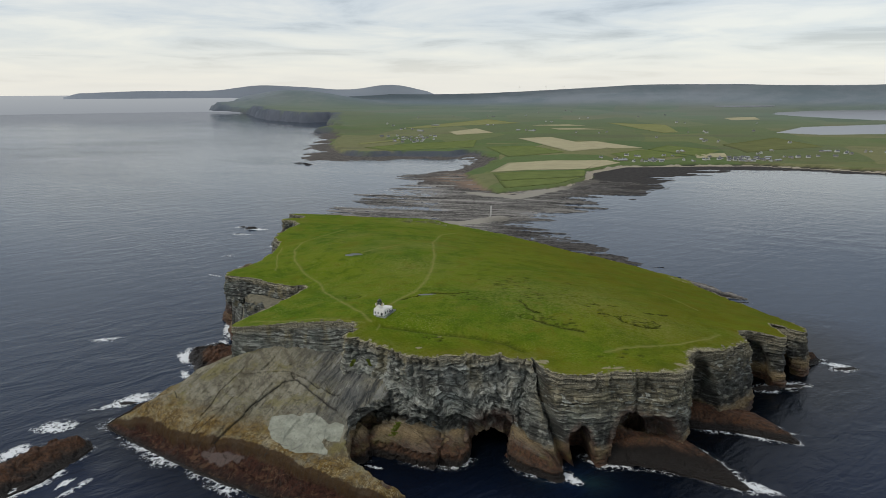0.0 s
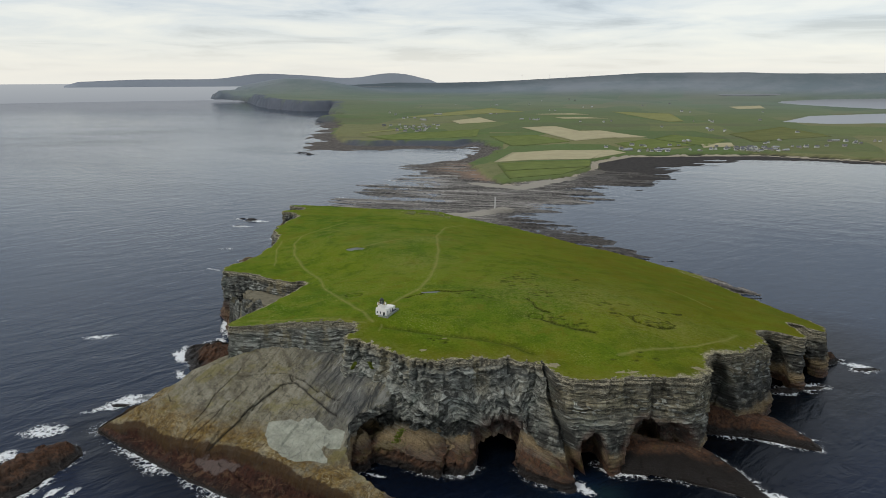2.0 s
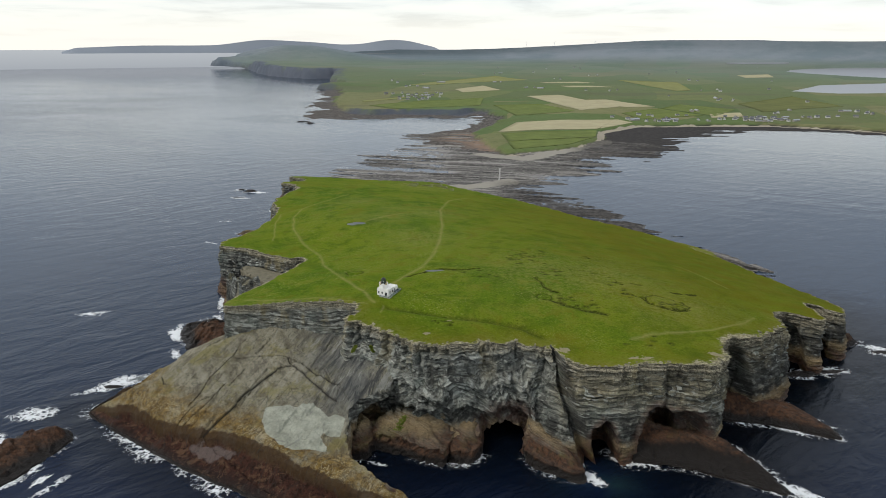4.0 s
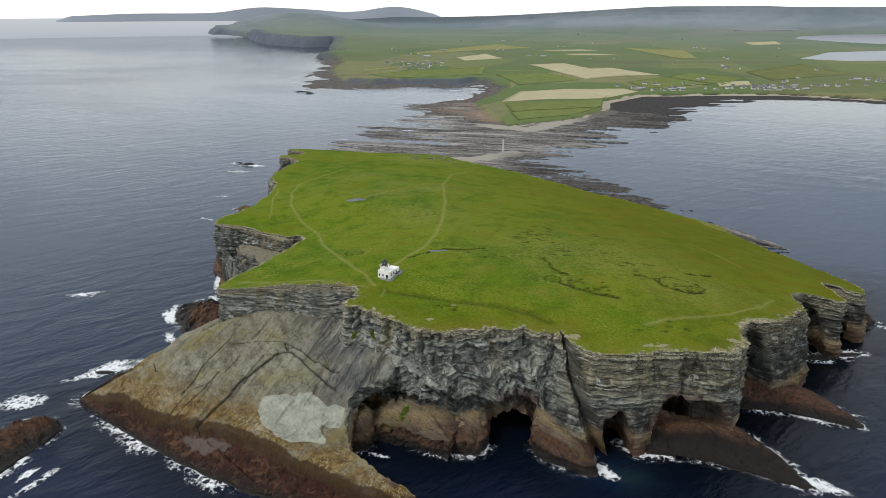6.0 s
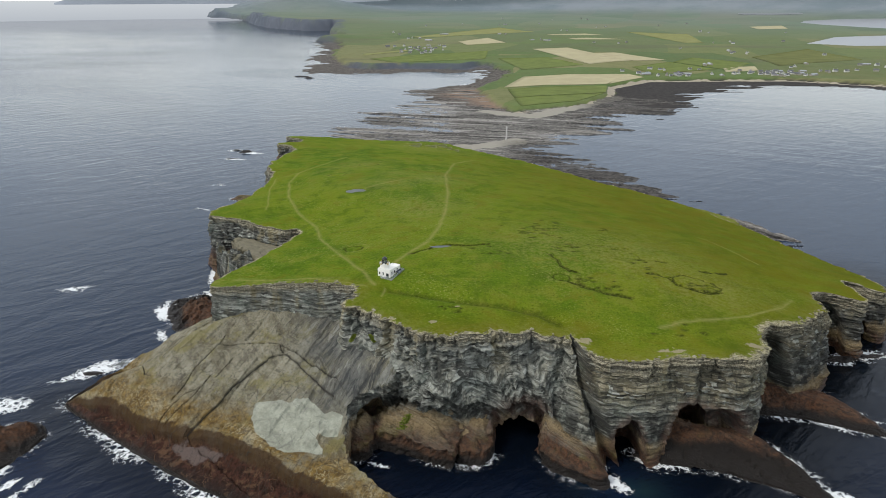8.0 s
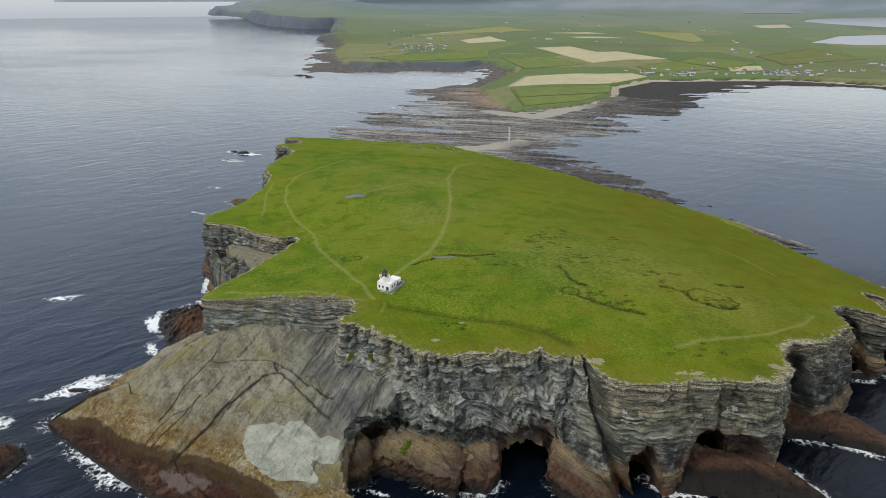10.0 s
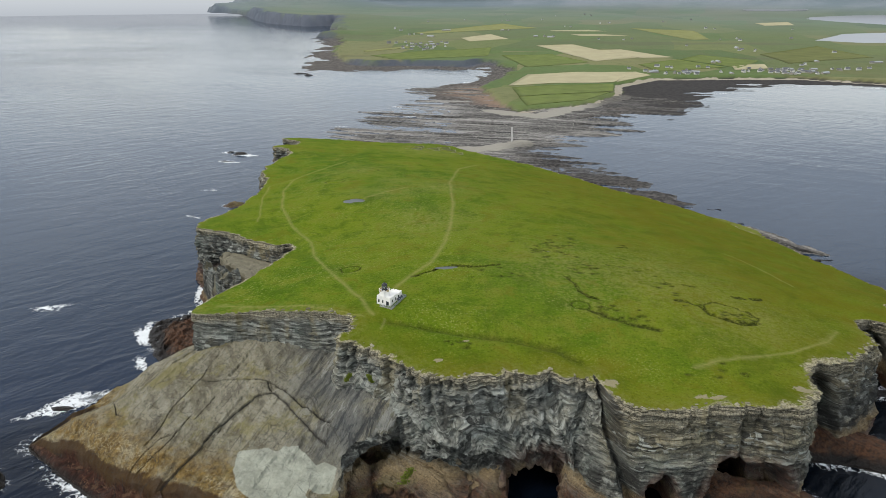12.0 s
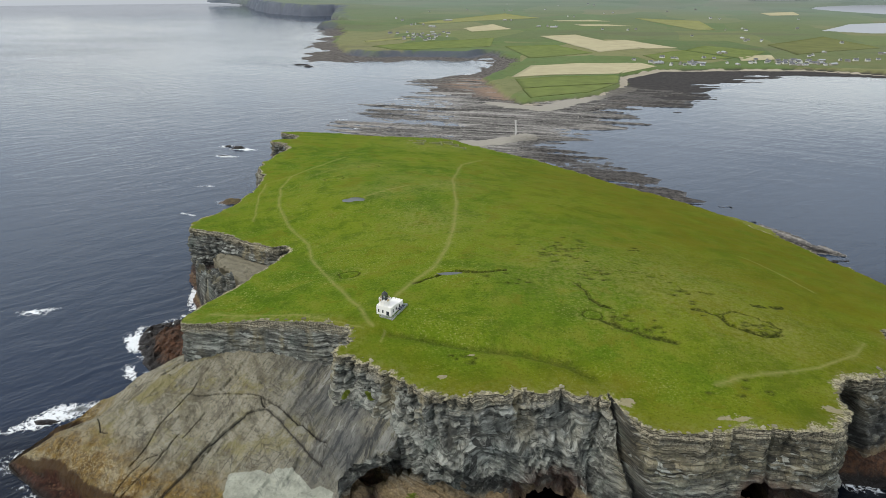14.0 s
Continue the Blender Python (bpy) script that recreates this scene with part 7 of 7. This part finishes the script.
def scatter_stones():
    meshes = [stone_mesh(i) for i in range(7)]
    rng = random.Random(9)
    rim = ISLAND_RIM
    front = [i for i in range(len(rim)) if rim[i, 1] < 12 and rim[i, 0] < 172]
    inner = np.array([40.0, 60.0])
    for _ in range(300):
        i = rng.choice(front)
        p = rim[i]
        d = inner - p[:2]
        d = d / np.linalg.norm(d)
        back = abs(rng.gauss(0, 0.9)) - 0.1
        x, y = p[0] + d[0] * back + rng.uniform(-.5, .5), p[1] + d[1] * back
        size = rng.choice((0.3, 0.3, 0.4, 0.4, 0.5, 0.6, 0.8))
        ob = part("stone", rng.choice(meshes), None, ISLAND)
        ob.matrix_basis = pose(x, y, float(ground(x, y)) + 0.12 * size, rng.uniform(-12, 12), rng.uniform(-12, 12), rng.uniform(0, 360)) @ Matrix.Diagonal((size, size, size, 1))


scatter_stones()

# ---- green growth on the cliff ----
MOSS = plain("bright_sea_grass", (0.13, 0.16, 0.025), 0.95, 0.1, 0.3, 1.5)


def build_growth(x, y, z, w, h, lean):
    bm = bmesh.new()
    rng = random.Random(int(x * 10))
    for _ in range(90):
        f = rng.random()
        c = Vector((x + rng.gauss(0, w * 0.4) + lean * (f - .5) * h, y - f * 0.5, z + (f - .5) * h))
        r = rng.uniform(0.25, 0.6)
        tip = c + Vector((rng.uniform(-.4, .4), -0.6, rng.uniform(0.0, 0.7)))
        a = rng.uniform(0, 6.28)
        vs = [bm.verts.new(c + Vector((r * math.cos(a + k * 2.09), 0.3 * math.sin(a + k), r * math.sin(a + k * 2.09)))) for k in range(3)] + [bm.verts.new(tip)]
        for q in ((0, 1, 3), (1, 2, 3), (2, 0, 3)):
            bm.faces.new([vs[i] for i in q])
    tagged(part("grass_tuft", bm, MOSS), "bright yellow-green grass growing on the cliff", "grass", kind="stuff")


build_growth(10.9, -48.5, 15.0, 1.6, 6, 0.5)
build_growth(-8.0, -25.5, 33, 0.6, 3, 0.6)
build_growth(-1.0, -27.5, 34, 0.6, 3, -0.4)

# ---- foam ----


def surf(points, width, amount, seed, inner=2.5, level=0.10):
    """White water along a shore: a ribbon whose cover follows where the swell breaks."""
    p = np.asarray(points)[:, :2]
    n = len(p)
    tang = np.roll(p, -1, 0) - np.roll(p, 1, 0)
    nrm = np.stack([tang[:, 1], -tang[:, 0]], 1)
    w = 4
    nrm = np.stack([np.convolve(np.r_[t[-w:], t, t[:w]], np.ones(2 * w + 1) / (2 * w + 1), "valid") for t in nrm.T], 1)
    nrm /= np.linalg.norm(nrm, axis=1)[:, None] + 1e-9
    if np.sum(p[:, 0] * np.roll(p[:, 1], -1) - np.roll(p[:, 0], -1) * p[:, 1]) < 0:
        nrm = -nrm
    s = np.r_[0, np.cumsum(np.hypot(*(np.roll(p, -1, 0) - p).T))[:-1]]
    k = amount(p[:, 0], p[:, 1]) * (0.55 + 0.9 * smooth(0.3, 0.75, fbm(s / 11, 0 * s, seed, 3)))
    wid = width * (0.6 + 1.8 * fbm(s / 9, 0 * s, seed + 3, 3))
    verts, thick = [], []
    for f in (0, 0.12, 0.3, 0.5, 0.75, 1.0):
        off = -inner + (inner + wid) * f
        verts.append(np.c_[p + nrm * off[:, None], np.full(n, level)])
        thick.append(k * (1 - f) ** 0.8 * 1.05)
    me = mesh_from("surf", np.vstack(verts), grid_faces(6, n, wrap=True), FOAM, {"thick": np.concatenate(thick)})
    tagged(part("surf", me), "broken white foam along the rocks", "foam", kind="stuff")


def foam_patch(x, y, rx, ry, strength, turn, seed, level=0.14):
    rings, seg = 8, 36
    verts, thick = [], []
    for i in range(rings + 1):
        for j in range(seg):
            a = 2 * math.pi * j / seg
            f = i / rings
            bend = 1 + 0.9 * (float(vnoise(np.array(1.6 * math.cos(a) + 5), np.array(1.6 * math.sin(a) + 5), seed)) - 0.5)
            px, py = rx * f * bend * math.cos(a), ry * f * bend * math.sin(a)
            c, q = math.cos(radians(turn)), math.sin(radians(turn))
            verts.append((x + c * px - q * py, y + q * px + c * py, level))
            thick.append(0.78 * strength * (1 - f * f))
    me = mesh_from("surf", verts, grid_faces(rings + 1, seg, wrap=True), FOAM, {"thick": thick})
    tagged(part("surf", me), "patch of white foam on the sea", "foam", kind="stuff")


surf(SLAB_RIM, 4.5, lambda x, y: smooth(10, -5, x) * smooth(20, 5, y) * 0.66, 3)
for i, rim in enumerate(RIMS):
    small = i >= 12
    surf(rim, 3.2 if not small else 3.0, (lambda x, y: 0.62 * smooth(-42, -47, y)) if i < 4 else (lambda x, y: np.where((x > 160) & (y > 140), 0.28, 0.85)), 7 + i)
for x, y, rx, ry, k, turn, seed in ((-117, 8, 18, 7.5, 1.3, 36, 1), (-143, -20, 14, 7, 1.05, 10, 2), (-170, 87, 11, 5, 0.95, 5, 3), (-107, 14, 8, 4, 1.4, 30, 30), (-108, -28, 5, 3, 0.8, 0, 4), (241, 45, 12, 5, 1.5, -25, 5), (77, -59, 8, 4, 1.5, -40, 6), (146, -66, 10, 5, 1.3, -35, 7),
                                    (-140, -72, 18, 8, 1.35, 20, 8), (-108, -66, 3, 10, 1.1, -30, 9), (-150, 226, 9, 2.5, 0.8, -30, 10), (-160, 290, 9, 3, 0.9, 0, 11), (-163, 405, 14, 5, 1.4, -10, 12), (-170, 378, 11, 3.5, 1.3, 0, 13),
                                    (-112, 60, 15, 6, 1.5, -62, 14), (-103, 36, 9, 3.5, 1.1, -52, 41), (-103, 104, 3.5, 11, 1.6, 20, 15), (-98, 82, 3.5, 7, 1.3, 25, 42), (-84, -44, 8, 3, 0.8, -35, 16), (-52, -66, 12, 4, 0.85, -28, 17), (3, -52, 6, 1.6, 0.95, -15, 18), (196, 20, 8, 3, 0.8, -20, 19),
                                    (-95, 545, 16, 3, 0.8, 0, 20), (-70, 640, 14, 3, 0.8, 0, 21), (40, 895, 22, 6, 0.9, 15, 22), (60, 930, 12, 10, 0.8, 0, 23), (176, -26, 10, 2, 0.9, -18, 24), (40, 1060, 30, 6, 0.7, 0, 25),
                                    (-235, 1030, 20, 5, 0.7, 0, 26), (560, 885, 60, 12, 0.6, 12, 27), (690, 868, 60, 9, 0.7, -12, 28), (430, 810, 30, 8, 0.6, 20, 29),
                                    (-17, 611, 16, 7, 1.2, 0, 31), (-42, 678, 14, 6, 0.9, 0, 32), (-66, 529, 16, 3, 1.0, -8, 33), (-73, 498, 14, 2.5, 0.9, -8, 34), (23, 870, 16, 9, 1.2, 0, 35), (53, 920, 14, 12, 1.1, 0, 36), (-146, -40, 9, 5, 1.2, 60, 37), (-152, -56, 12, 7, 1.35, 70, 38), (-148, -84, 14, 7, 1.3, 10, 39), (-113, -62, 2.5, 6, 1.2, -20, 40)):
    foam_patch(x, y, rx, ry, k, turn, seed)
